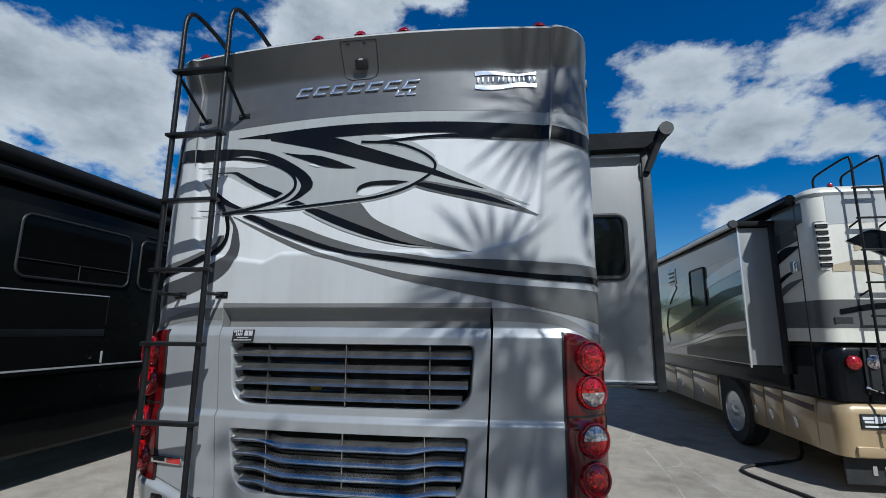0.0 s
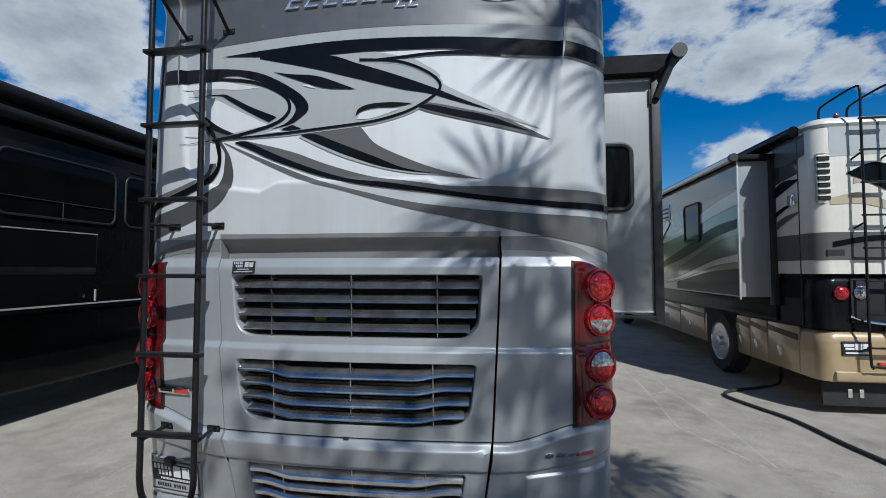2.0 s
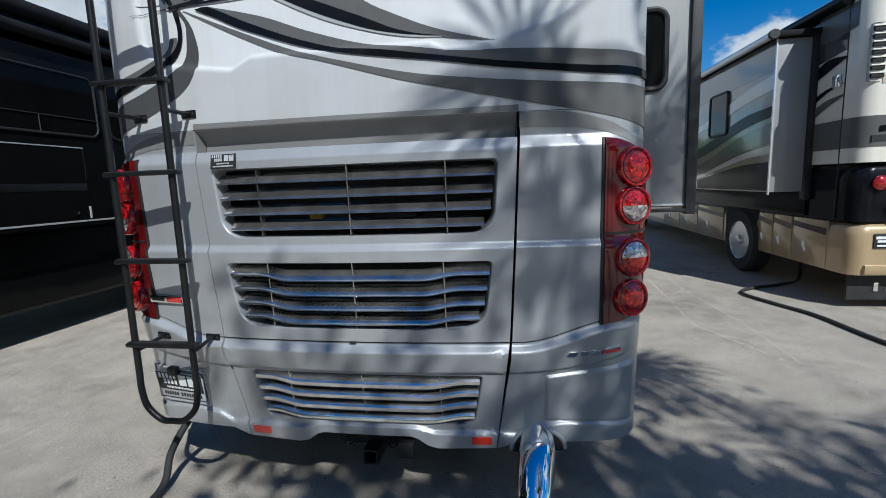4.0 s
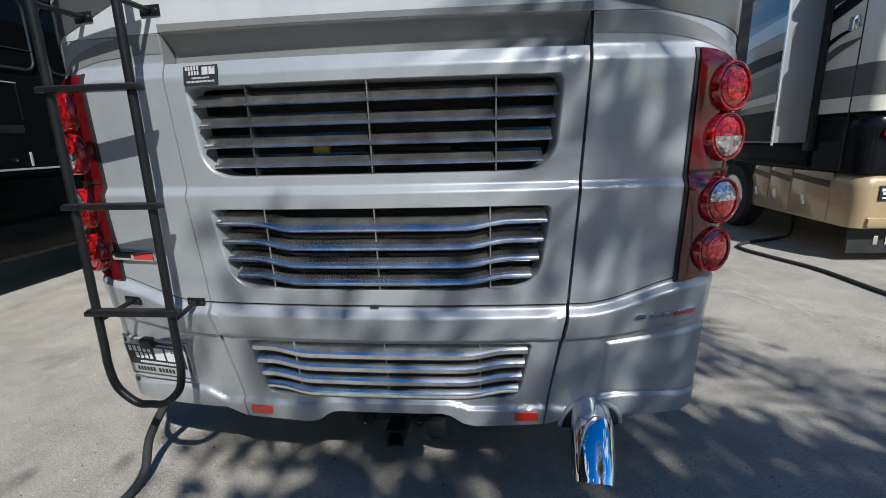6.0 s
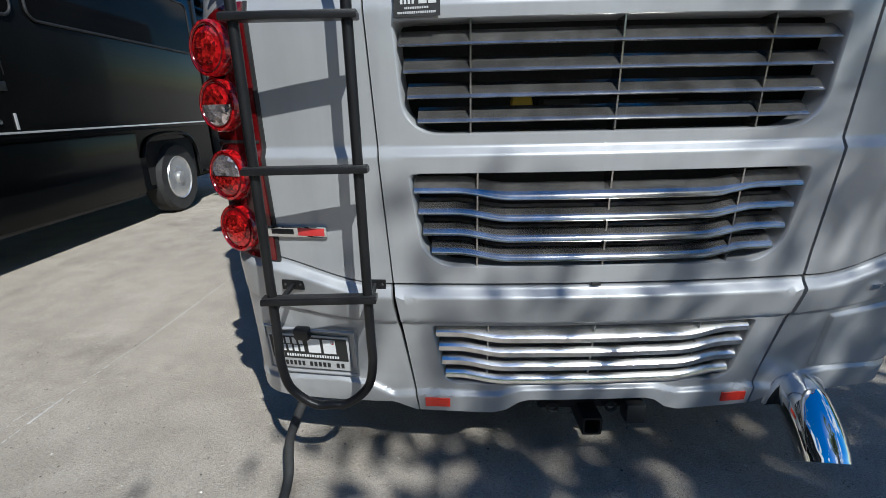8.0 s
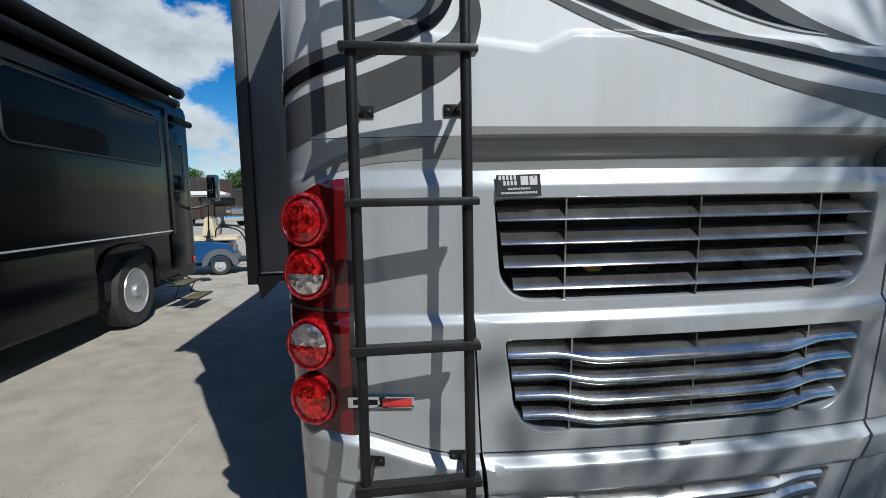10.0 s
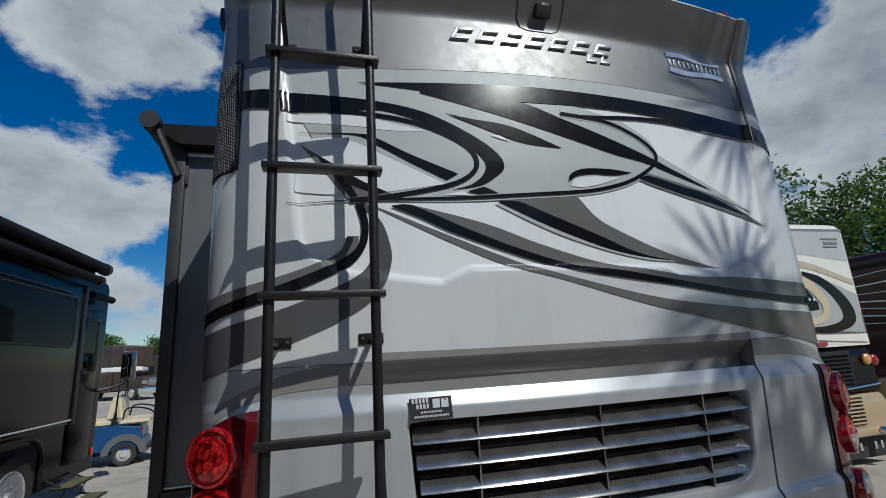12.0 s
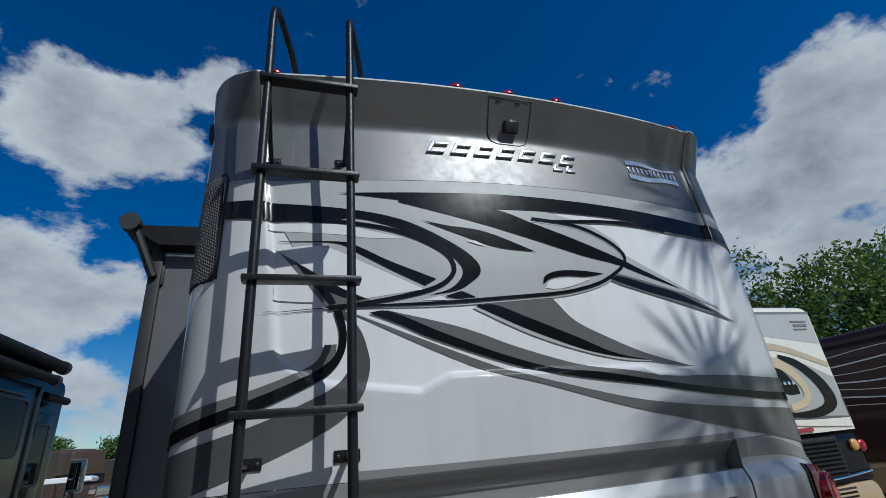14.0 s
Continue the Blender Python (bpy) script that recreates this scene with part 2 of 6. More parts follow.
def tube(pts, r, n=10, closed=False):
    bm = bmesh.new()
    add_tube(bm, pts, r, n, closed)
    return bm


def smooth_path(pts, steps=6, closed=False):
    """Catmull-Rom points through a few knots."""
    P = [Vector(p) for p in pts]
    out, n = [], len(P)
    for i in range(n - (0 if closed else 1)):
        p0 = P[i - 1] if i or closed else P[0] * 2 - P[1]
        p1, p2 = P[i], P[(i + 1) % n]
        p3 = P[(i + 2) % n] if i + 2 < n or closed else P[-1] * 2 - P[-2]
        for k in range(steps):
            t = k / steps
            out.append(0.5 * (2 * p1 + (p2 - p0) * t + (2 * p0 - 5 * p1 + 4 * p2 - p3) * t * t + (3 * p1 - p0 - 3 * p2 + p3) * t ** 3))
    if not closed:
        out.append(P[-1])
    return out


def lathe(profile, n=24, axis="z", ring_shape=False):
    """Turn a profile of (radius, height) round an axis; ring_shape closes the profile on itself."""
    bm = bmesh.new()
    rings = []
    for r, h in profile:
        ring = []
        for k in range(n):
            c, s = math.cos(k * math.tau / n) * r, math.sin(k * math.tau / n) * r
            ring.append(bm.verts.new({"z": (c, s, h), "x": (h, c, s), "y": (c, h, s)}[axis]))
        rings.append(ring)
    for a, b in zip(rings, rings[1:]):
        for k in range(n):
            bm.faces.new((a[k], a[(k + 1) % n], b[(k + 1) % n], b[k]))
    if ring_shape:
        for k in range(n):
            bm.faces.new((rings[-1][k], rings[-1][(k + 1) % n], rings[0][(k + 1) % n], rings[0][k]))
    else:
        for ring in (rings[0], rings[-1]):
            bm.faces.new(ring)
    return bm


def sheet(fn, nu, nv, back=None):
    """A grid of fn(u, v), u and v from 0 to 1; with back(u, v) it gets a second skin and rims."""
    bm = bmesh.new()

    def layer(f):
        return [[bm.verts.new(f(i / nu, j / nv)) for j in range(nv + 1)] for i in range(nu + 1)]

    a = layer(fn)
    for i in range(nu):
        for j in range(nv):
            bm.faces.new((a[i][j], a[i + 1][j], a[i + 1][j + 1], a[i][j + 1]))
    if back:
        b = layer(back)
        for i in range(nu):
            for j in range(nv):
                bm.faces.new((b[i][j + 1], b[i + 1][j + 1], b[i + 1][j], b[i][j]))
        for i in range(nu):
            for j in (0, nv):
                bm.faces.new((a[i][j], a[i + 1][j], b[i + 1][j], b[i][j]))
        for j in range(nv):
            for i in (0, nu):
                bm.faces.new((a[i][j], a[i][j + 1], b[i][j + 1], b[i][j]))
    return bm

# ---- the silver motorhome: shape of its rear ----


def sm(a, b, v):
    """Smooth step from a to b."""
    v = min(1.0, max(0.0, (v - a) / (b - a)))
    return v * v * (3 - 2 * v)


def lerp_table(table, v):
    """Piecewise linear value of a short table of (key, value)."""
    if v <= table[0][0]:
        return table[0][1]
    for (a, p), (b, q) in zip(table, table[1:]):
        if v <= b:
            return p + (q - p) * (v - a) / (b - a)
    return table[-1][1]


# the rear cap: lean against height, outward at the brow and the bumper
LEAN_TABLE = [(0.2, 0.09), (0.34, 0.062), (0.5, 0.045), (0.70, 0.012), (0.828, -0.020), (0.856, 0.010), (0.95, 0.008), (1.281, -0.014), (1.307, 0.007), (1.685, -0.008), (1.735, 0.016),
              (1.85, 0.010), (2.1, 0.010), (2.3, 0.011), (2.5, 0.018), (2.73, 0.035), (2.95, 0.055), (3.10, 0.067), (3.145, 0.071), (3.17, 0.063), (3.325, -0.028), (3.6, -0.028)]
PANEL_EDGE = [(-0.97, 2.24), (-0.93, 2.17), (-0.85, 2.12), (-0.79, 2.10), (-0.5, 2.06), (-0.4, 2.105), (0.37, 2.10), (0.43, 2.07), (0.55, 2.08), (0.69, 2.11), (0.86, 2.16), (0.93, 2.21), (0.97, 2.26)]
CORNER_AT, CORNER_R, BOW = 1.06, 0.232, 0.072


def lean(z):
    return (lerp_table(LEAN_TABLE, z - 0.004) + lerp_table(LEAN_TABLE, z) + lerp_table(LEAN_TABLE, z + 0.004)) / 3


# bumper pressings: the undercut below the ledge, and the proud lip along the bottom
UNDERCUT = [(0, 0.728), (0.67, 0.730), (0.86, 0.738), (1.0, 0.760), (1.2, 0.800), (1.42, 0.820)]
LIP_TOP = [(0, 0.448), (0.24, 0.444), (0.33, 0.416), (0.60, 0.422), (0.70, 0.408), (0.78, 0.455), (0.90, 0.470), (1.06, 0.464), (1.18, 0.445), (1.6, 0.44)]


def pressing(a, z):
    if z > 0.86:
        return 0.0
    return 0.013 * (1 - sm(-0.007, 0.004, z - lerp_table(UNDERCUT, a))) - 0.019 * (1 - sm(-0.004, 0.014, z - lerp_table(LIP_TOP, a)))


def panel_depth(x, z):
    """The shallow pressed panel in the upper cap."""
    return 0.016 * sm(-0.972, -0.940, x + 0.1 * (z - 2.25)) * (1 - sm(0.944, 0.976, x - 0.1 * (z - 2.25))) * sm(0.0, 0.022, z - lerp_table(PANEL_EDGE, x))


def cap(s, z, off=0.0):
    """A point of the rear cap: s runs across the back and round both corners, z is height, off is outward."""
    a, sign = abs(s), 1 if s >= 0 else -1
    t0 = math.atan(2 * BOW * CORNER_AT)
    if a <= CORNER_AT:
        x, y, th = a, BOW * a * a, math.atan(2 * BOW * a)
    else:
        th = min(math.pi / 2, t0 + (a - CORNER_AT) / CORNER_R)
        x = CORNER_AT + CORNER_R * (math.sin(th) - math.sin(t0))
        y = BOW * CORNER_AT ** 2 + CORNER_R * (math.cos(t0) - math.cos(th))
        y += max(0.0, a - CORNER_AT - CORNER_R * (math.pi / 2 - t0))
    face = math.cos(th)
    z0, z = z, z - 0.1 * sm(0.72, 1.15, a) * (1 - sm(1.0, 1.25, z))
    y += (lean(z) + pressing(a, z0)) * (0.35 + 0.65 * face) + panel_depth(x * sign, z0) * face
    x -= (1 - face) * 0.10 * max(0.0, lean(z) - 0.02)
    return (sign * (x + off * math.sin(th)), y - off * math.cos(th), z0)


def seam(z):
    """Half width of the engine door and the bumper's middle."""
    return lerp_table([(0.3, 0.598), (0.865, 0.672), (1.3, 0.695), (1.73, 0.715)], z)


def ring_cast(poly, angles, c):
    """Where rays from c meet a closed outline."""
    out = []
    for ang in angles:
        d = (math.cos(ang), math.sin(ang))
        best = None
        for (ax, az), (bx, bz) in zip(poly, poly[1:] + poly[:1]):
            ex, ez = bx - ax, bz - az
            det = d[0] * -ez + ex * d[1]
            if abs(det) < 1e-12:
                continue
            qx, qz = ax - c[0], az - c[1]
            t = (-ez * qx + ex * qz) / det
            k = (d[0] * qz - d[1] * qx) / det
            if t > 0 and -1e-6 <= k <= 1 + 1e-6 and (best is None or t < best):
                best = t
        out.append((c[0] + d[0] * best, c[1] + d[1] * best))
    return out


def opening(top_w, low_w, top, low, r_top=0.02, r_low=0.11):
    """A grille opening: an upright trapezoid with round corners."""
    pts = []
    for cx, cz, r, a0 in ((top_w - r_top, top - r_top, r_top, 0), (-top_w + r_top, top - r_top, r_top, 90), (-low_w + r_low, low + r_low, r_low, 180), (low_w - r_low, low + r_low, r_low, 270)):
        for k in range(9):
            a = radians(a0 + k * 90 / 8)
            pts.append((cx + r * math.cos(a), cz + r * math.sin(a)))
    return pts


def pierced(outer, inner, rings=16, depth=0.075, edge=0.03):
    """A panel on the cap with a hole: rounded lip, reveal going in, turned outer edge."""
    c = (0.0, sum(p[1] for p in inner) / len(inner))
    angles = sorted({round(k * math.tau / 220, 5) for k in range(220)} | {round(math.atan2(p[1] - c[1], p[0] - c[0]) % math.tau, 5) for p in outer + inner[::4]})
    A, B = ring_cast(outer, angles, c), ring_cast(inner, angles, c)
    bm = bmesh.new()
    joined = lambda z, o: 0.0 if abs(z - 1.298) < 0.001 else o
    loops = [[cap(a[0], a[1], joined(a[1], -edge)) for a in A], [cap(a[0] * 0.9985, a[1], joined(a[1], -0.004)) for a in A]]
    for k in range(rings + 1):
        t = 0.004 + 0.996 * k / rings
        loops.append([cap(a[0] + (b[0] - a[0]) * t, a[1] + (b[1] - a[1]) * t, 0.0) for a, b in zip(A, B)])
    for inset, off in ((0.006, -0.003), (0.011, -0.012), (0.022, -depth)):
        loops.append([cap(c[0] + (b[0] - c[0]) * (1 - inset), c[1] + (b[1] - c[1]) * (1 - inset * 2), off) for b in B])
    vs = [[bm.verts.new(p) for p in loop] for loop in loops]
    for a, b in zip(vs, vs[1:]):
        for k in range(len(a)):
            bm.faces.new((a[k], a[(k + 1) % len(a)], b[(k + 1) % len(a)], b[k]))
    return bm


def cap_patch(s0, s1, z0, z1, nu, nv, off=0.0, thick=0.02):
    """A plain panel of the cap; its ends may depend on the height or the place."""
    f0 = s0 if callable(s0) else lambda z: s0
    f1 = s1 if callable(s1) else lambda z: s1
    g0 = z0 if callable(z0) else lambda s: z0
    g1 = z1 if callable(z1) else lambda s: z1

    def at(u, v, o):
        zz = g0(f0(0)) + (g1(f1(0)) - g0(f0(0))) * v
        s = f0(zz) + (f1(zz) - f0(zz)) * u
        z = g0(s) + (g1(s) - g0(s)) * v
        return cap(s, z, o)

    return sheet(lambda u, v: at(u, v, off), nu, nv, lambda u, v: at(u, v, off - thick))


def graphic(name, upper, lower, mat, layer=1, parent=None, nu=None, nv=None, label="", smooth=True):
    """A painted stripe between two flowing edges, lying on the cap."""
    def edge(knots):
        p = smooth_path([(a, b, 0) for a, b in knots], 10) if smooth else [Vector((a, b, 0)) for a, b in knots]
        L = [0.0]
        for a, b in zip(p, p[1:]):
            L.append(L[-1] + (b - a).length)
        return p, L

    def sample(e, t):
        p, L = e
        d = t * L[-1]
        for i in range(len(p) - 1):
            if d <= L[i + 1] + 1e-9:
                w = (d - L[i]) / max(1e-9, L[i + 1] - L[i])
                return p[i].lerp(p[i + 1], w)
        return p[-1]

    A, B = edge(upper), edge(lower)
    nu = nu or max(12, int(max(A[1][-1], B[1][-1]) / 0.014))
    gap = max((sample(A, k / 8) - sample(B, k / 8)).length for k in range(9))
    nv = nv or max(1, int(gap / 0.016))
    bm = bmesh.new()
    grid = []
    for i in range(nu + 1):
        a, b = sample(A, i / nu), sample(B, i / nu)
        grid.append([bm.verts.new(cap(*a.lerp(b, j / nv).xy, 0.0012 * layer + 0.0006)) for j in range(nv + 1)])
    for i in range(nu):
        for j in range(nv):
            bm.faces.new((grid[i][j], grid[i + 1][j], grid[i + 1][j + 1], grid[i][j + 1]))
    bmesh.ops.remove_doubles(bm, verts=bm.verts, dist=0.0002)
    return part(name, bm, mat, parent, label)


def pinstripe(name, knots, width, mat, layer, parent, taper=0.0):
    """A thin line of paint along a path on the cap."""
    p = smooth_path([(a, b, 0) for a, b in knots], 12)
    up, lo = [], []
    for i, q in enumerate(p):
        d = (p[min(i + 1, len(p) - 1)] - p[max(i - 1, 0)]).normalized()
        n = Vector((-d.y, d.x, 0)) * width / 2 * (1 - taper * sm(0.7, 1.0, i / (len(p) - 1)))
        up.append((q + n).xy)
        lo.append((q - n).xy)
    bm = bmesh.new()
    a, b = [bm.verts.new(cap(*q, 0.0012 * layer + 0.0006)) for q in up], [bm.verts.new(cap(*q, 0.0012 * layer + 0.0006)) for q in lo]
    for i in range(len(a) - 1):
        bm.faces.new((a[i], a[i + 1], b[i + 1], b[i]))
    return part(name, bm, mat, parent)


# ---- the silver motorhome ----
rv = thing("motorhome", "silver and grey motorhome seen from its rear, with swooping graphics", "motorhome")

# upper cap, fine enough for the pressed panel
def two_tone():
    m, nt, b = nodes_of("two_tone_cap_paint")
    at = nt.nodes.new("ShaderNodeAttribute")
    at.attribute_name = "panel"
    cloud = noise_tex(nt, 2.2, 5, 0.6)
    mx = nt.nodes.new("ShaderNodeMix")
    mx.data_type = "RGBA"
    nt.links.new(at.outputs["Fac"], mx.inputs["Factor"])
    nt.links.new(ramp_of(nt, cloud, [(0.3, (0.44, 0.438, 0.434)), (0.7, (0.49, 0.487, 0.482))]), mx.inputs["A"])
    nt.links.new(ramp_of(nt, cloud, [(0.3, (0.585, 0.58, 0.57)), (0.7, (0.635, 0.63, 0.62))]), mx.inputs["B"])
    run = nt.nodes.new("ShaderNodeMix")
    run.data_type, run.blend_type = "RGBA", "MULTIPLY"
    run.inputs["Factor"].default_value = 0.16
    nt.links.new(mx.outputs["Result"], run.inputs["A"])
    nt.links.new(ramp_of(nt, noise_tex(nt, 14, 3, 0.6, (1, 1, 0.06)), [(0.35, (0.72, 0.70, 0.67)), (0.55, (1, 1, 1))]), run.inputs["B"])
    nt.links.new(run.outputs["Result"], b.inputs["Base Color"])
    b.inputs["Roughness"].default_value = 0.4
    b.inputs["Specular IOR Level"].default_value = 0.15
    b.inputs["Coat Weight"].default_value, b.inputs["Coat Roughness"].default_value = 0.65, 0.035
    return m


rear_cap = part("rear_cap", cap_patch(-1.56, 1.56, 1.83, 3.335, 300, 200, 0.0, 0.012), two_tone(), rv, "silver-white painted moulded rear cap")
mask = rear_cap.data.attributes.new("panel", "FLOAT", "POINT")
mask.data.foreach_set("value", [panel_depth(v.co.x, v.co.z) / 0.016 for v in rear_cap.data.vertices])
# roof edge and roof
def roof_at(u, v):
    s = -1.56 + 3.12 * u
    p = Vector(cap(s, 3.335))
    c = Vector((0, 1.2, 3.44))
    k = (0.0, 0.012, 0.03, 0.055, 0.12, 0.5, 1.0)[round(v * 6)]
    q = p.lerp(Vector((p.x * 0.2, 1.2, 3.40)), k)
    q.z = 3.335 + 0.03 * min(1, k / 0.055) ** 0.5 + 0.02 * k
    return q
part("roof_edge", sheet(roof_at, 120, 6), M_LIGHT, rv, "pale moulded roof edge")

def side_wall(sign):
    y0 = cap(1.5, 2.0)[1]
    prof = [(0.42, 1.245), (0.5, 1.252), (1.2, 1.253), (2.2, 1.252), (3.0, 1.243), (3.25, 1.238), (3.34, 1.18), (3.38, 1.05)]
    bm = bmesh.new()
    cols = [[bm.verts.new((sign * x, y, z)) for z, x in prof] for y in (y0 - 0.01, 3, 6, 9, 10.2)]
    for a, b in zip(cols, cols[1:]):
        for k in range(len(prof) - 1):
            bm.faces.new((a[k], b[k], b[k + 1], a[k + 1]))
    return bm


for sgn in (-1, 1):
    part("side_wall", side_wall(sgn), M_SILVER, rv)
part("roof", box((-1.1, 1.0, 3.36), (1.1, 10.2, 3.39), 0.01), M_FIELD, rv)
part("front_wall", box((-1.22, 10.1, 0.4), (1.22, 10.2, 3.36), 0.02), M_SILVER, rv)
part("underbody", box((-1.15, 0.45, 0.42), (1.15, 10.1, 0.62), 0.02), M_VOID, rv)
for sgn in (-1, 1):
    for wy in (2.9, 8.3):
        w = part("wheel", lathe([(0.30, -0.12), (0.46, -0.13), (0.49, -0.08), (0.49, 0.08), (0.46, 0.13), (0.30, 0.12)], 32, "x", True), M_RUBBER, rv)
        w.location = (sgn * 1.08, wy, 0.49)
        part("rim", lathe([(0.04, 0.10), (0.12, 0.08), (0.16, 0.03), (0.27, 0.06), (0.30, 0.125)], 24, "x"), M_ALLOY, w)

# painted graphics, from the ground colour up
top_edge = [(-1.502, 2.86), (-1.052, 2.869), (-0.661, 2.884), (-0.174, 2.9), (0.216, 2.903), (0.606, 2.895), (0.947, 2.877), (1.112, 2.861), (1.289, 2.836), (1.539, 2.827)]
graphic("top_band", [(-1.55, 3.325), (-0.8, 3.325), (0.0, 3.325), (0.8, 3.325), (1.55, 3.325)], top_edge, M_DARK, 2, rv, 200, 34, "dark grey painted top band")
graphic("pale_band", [(a, b + 0.01) for a, b in top_edge], [(-1.51, 2.718), (-1.059, 2.727), (-0.665, 2.726), (-0.176, 2.766), (0.214, 2.776), (0.605, 2.767), (0.948, 2.747), (1.113, 2.73), (1.29, 2.72), (1.54, 2.72)], M_LIGHT, 1, rv, 200, 10)
graphic("stripe", [(-0.762, 2.818), (-0.465, 2.83), (-0.12, 2.842), (0.204, 2.839), (0.515, 2.829), (0.816, 2.811), (1.022, 2.794), (1.19, 2.764), (1.54, 2.749)],
        [(-0.762, 2.818), (-0.459, 2.786), (-0.173, 2.77), (0.081, 2.773), (0.363, 2.771), (0.531, 2.762), (0.695, 2.733), (1.02, 2.713), (1.19, 2.685), (1.54, 2.672)], M_BLACK, 4, rv, 160, 5, "black painted stripe")
graphic("stripe", [(0.605, 2.752), (0.723, 2.73), (1.02, 2.716), (1.19, 2.688), (1.54, 2.677)], [(0.605, 2.743), (0.722, 2.719), (1.02, 2.703), (1.19, 2.674), (1.54, 2.663)], M_MID, 3, rv)
graphic("crescent", [(0.046, 2.727), (0.209, 2.738), (0.364, 2.751), (0.531, 2.755), (0.725, 2.734)], [(0.046, 2.727), (0.21, 2.723), (0.364, 2.735), (0.531, 2.735), (0.725, 2.723)], M_BLACK, 5, rv)
# the pale grey field inside the swirl
graphic("swirl_field", [(-0.956, 2.774), (-0.645, 2.813), (-0.115, 2.804), (0.253, 2.733), (0.366, 2.68), (0.428, 2.632), (0.443, 2.586), (0.694, 2.458), (0.921, 2.35)],
        [(-0.964, 2.681), (-0.774, 2.389), (-0.411, 2.362), (-0.185, 2.375), (0.062, 2.402), (0.17, 2.421), (0.327, 2.463), (0.663, 2.426), (0.921, 2.35)], M_LIGHT, 2, rv, 120, 24, "pale grey painted swirl field")
graphic("swoosh", [(-0.533, 2.794), (-0.173, 2.773), (0.021, 2.708), (0.214, 2.639), (0.399, 2.566), (0.519, 2.512), (0.7, 2.438)],
        [(-0.533, 2.782), (-0.242, 2.705), (-0.039, 2.645), (0.218, 2.569), (0.369, 2.538), (0.519, 2.49), (0.7, 2.438)], M_BLACK, 4, rv, label="black painted swoosh")
pinstripe("pinstripe", [(0.019, 2.731), (0.211, 2.712), (0.335, 2.666), (0.413, 2.611), (0.429, 2.563), (0.386, 2.515), (0.282, 2.456), (0.162, 2.419), (0.04, 2.399), (-0.213, 2.378), (-0.412, 2.365), (-0.623, 2.36), (-0.789, 2.357), (-0.995, 2.345)], 0.030, M_LIGHT, 3, rv, 0.95)
pinstripe("pinstripe", [(0.019, 2.731), (0.211, 2.712), (0.335, 2.666), (0.413, 2.611), (0.429, 2.563), (0.386, 2.515), (0.282, 2.456), (0.162, 2.419), (0.04, 2.399), (-0.213, 2.378), (-0.412, 2.365), (-0.623, 2.36), (-0.789, 2.357), (-0.995, 2.345)], 0.0135, M_BLACK, 6, rv, 0.9)
graphic("swoosh", [(0.326, 2.481), (0.378, 2.492), (0.666, 2.428), (0.751, 2.403), (0.97, 2.295)], [(0.327, 2.46), (0.402, 2.435), (0.665, 2.37), (0.807, 2.336), (0.97, 2.295)], M_MID, 3, rv)
graphic("swoosh", [(0.327, 2.47), (0.378, 2.481), (0.52, 2.449), (0.665, 2.417), (0.865, 2.338)], [(0.327, 2.47), (0.402, 2.447), (0.52, 2.416), (0.694, 2.38), (0.865, 2.338)], M_BLACK, 5, rv)
graphic("crescent", [(0.007, 2.438), (0.021, 2.472), (0.082, 2.495), (0.19, 2.499), (0.296, 2.49)], [(0.007, 2.438), (0.043, 2.462), (0.114, 2.475), (0.206, 2.474), (0.296, 2.49)], M_BLACK, 5, rv)
graphic("white_drop", [(0.014, 2.422), (0.037, 2.452), (0.115, 2.465), (0.222, 2.466)], [(0.014, 2.422), (0.07, 2.419), (0.146, 2.436), (0.222, 2.462)], M_WHITE, 4, rv)
graphic("ring", [(-1.539, 2.791), (-1.17, 2.774), (-1.025, 2.771), (-0.748, 2.748), (-0.565, 2.714), (-0.443, 2.665), (-0.317, 2.589), (-0.255, 2.53), (-0.244, 2.484), (-0.276, 2.45), (-0.342, 2.412), (-0.45, 2.394)],
        [(-1.54, 2.719), (-1.16, 2.702), (-1.02, 2.691), (-0.86, 2.69), (-0.705, 2.704), (-0.599, 2.682), (-0.472, 2.632), (-0.374, 2.57), (-0.317, 2.508), (-0.323, 2.46), (-0.372, 2.417), (-0.45, 2.394)], M_BLACK, 4, rv, 150, 6, "black painted ring")
pinstripe("pinstripe", [(-0.86, 2.695), (-0.729, 2.686), (-0.568, 2.657), (-0.446, 2.609), (-0.366, 2.553), (-0.346, 2.496), (-0.376, 2.45), (-0.441, 2.416), (-0.543, 2.391), (-0.679, 2.367), (-0.792, 2.356)], 0.017, M_BLACK, 5, rv)
graphic("white_sliver", [(-1, 2.679), (-0.769, 2.68), (-0.65, 2.653), (-0.528, 2.625)], [(-0.999, 2.652), (-0.77, 2.637), (-0.651, 2.622), (-0.528, 2.623)], M_WHITE, 3, rv)
graphic("bar", [(-0.96, 2.609), (-0.75, 2.606), (-0.692, 2.587), (-0.576, 2.525), (-0.417, 2.456)], [(-0.96, 2.607), (-0.771, 2.6), (-0.693, 2.56), (-0.577, 2.492), (-0.46, 2.431)], M_BLACK, 4, rv)
graphic("white_wedge", [(-0.967, 2.58), (-0.848, 2.591), (-0.771, 2.573), (-0.656, 2.513), (-0.471, 2.421)], [(-0.968, 2.389), (-0.86, 2.379), (-0.772, 2.383), (-0.678, 2.386), (-0.471, 2.416)], M_WHITE, 3, rv)
graphic("spear", [(-0.958, 2.565), (-0.847, 2.491), (-0.754, 2.428), (-0.641, 2.375)], [(-0.958, 2.565), (-0.875, 2.461), (-0.809, 2.373), (-0.773, 2.36)], M_MID, 4, rv)
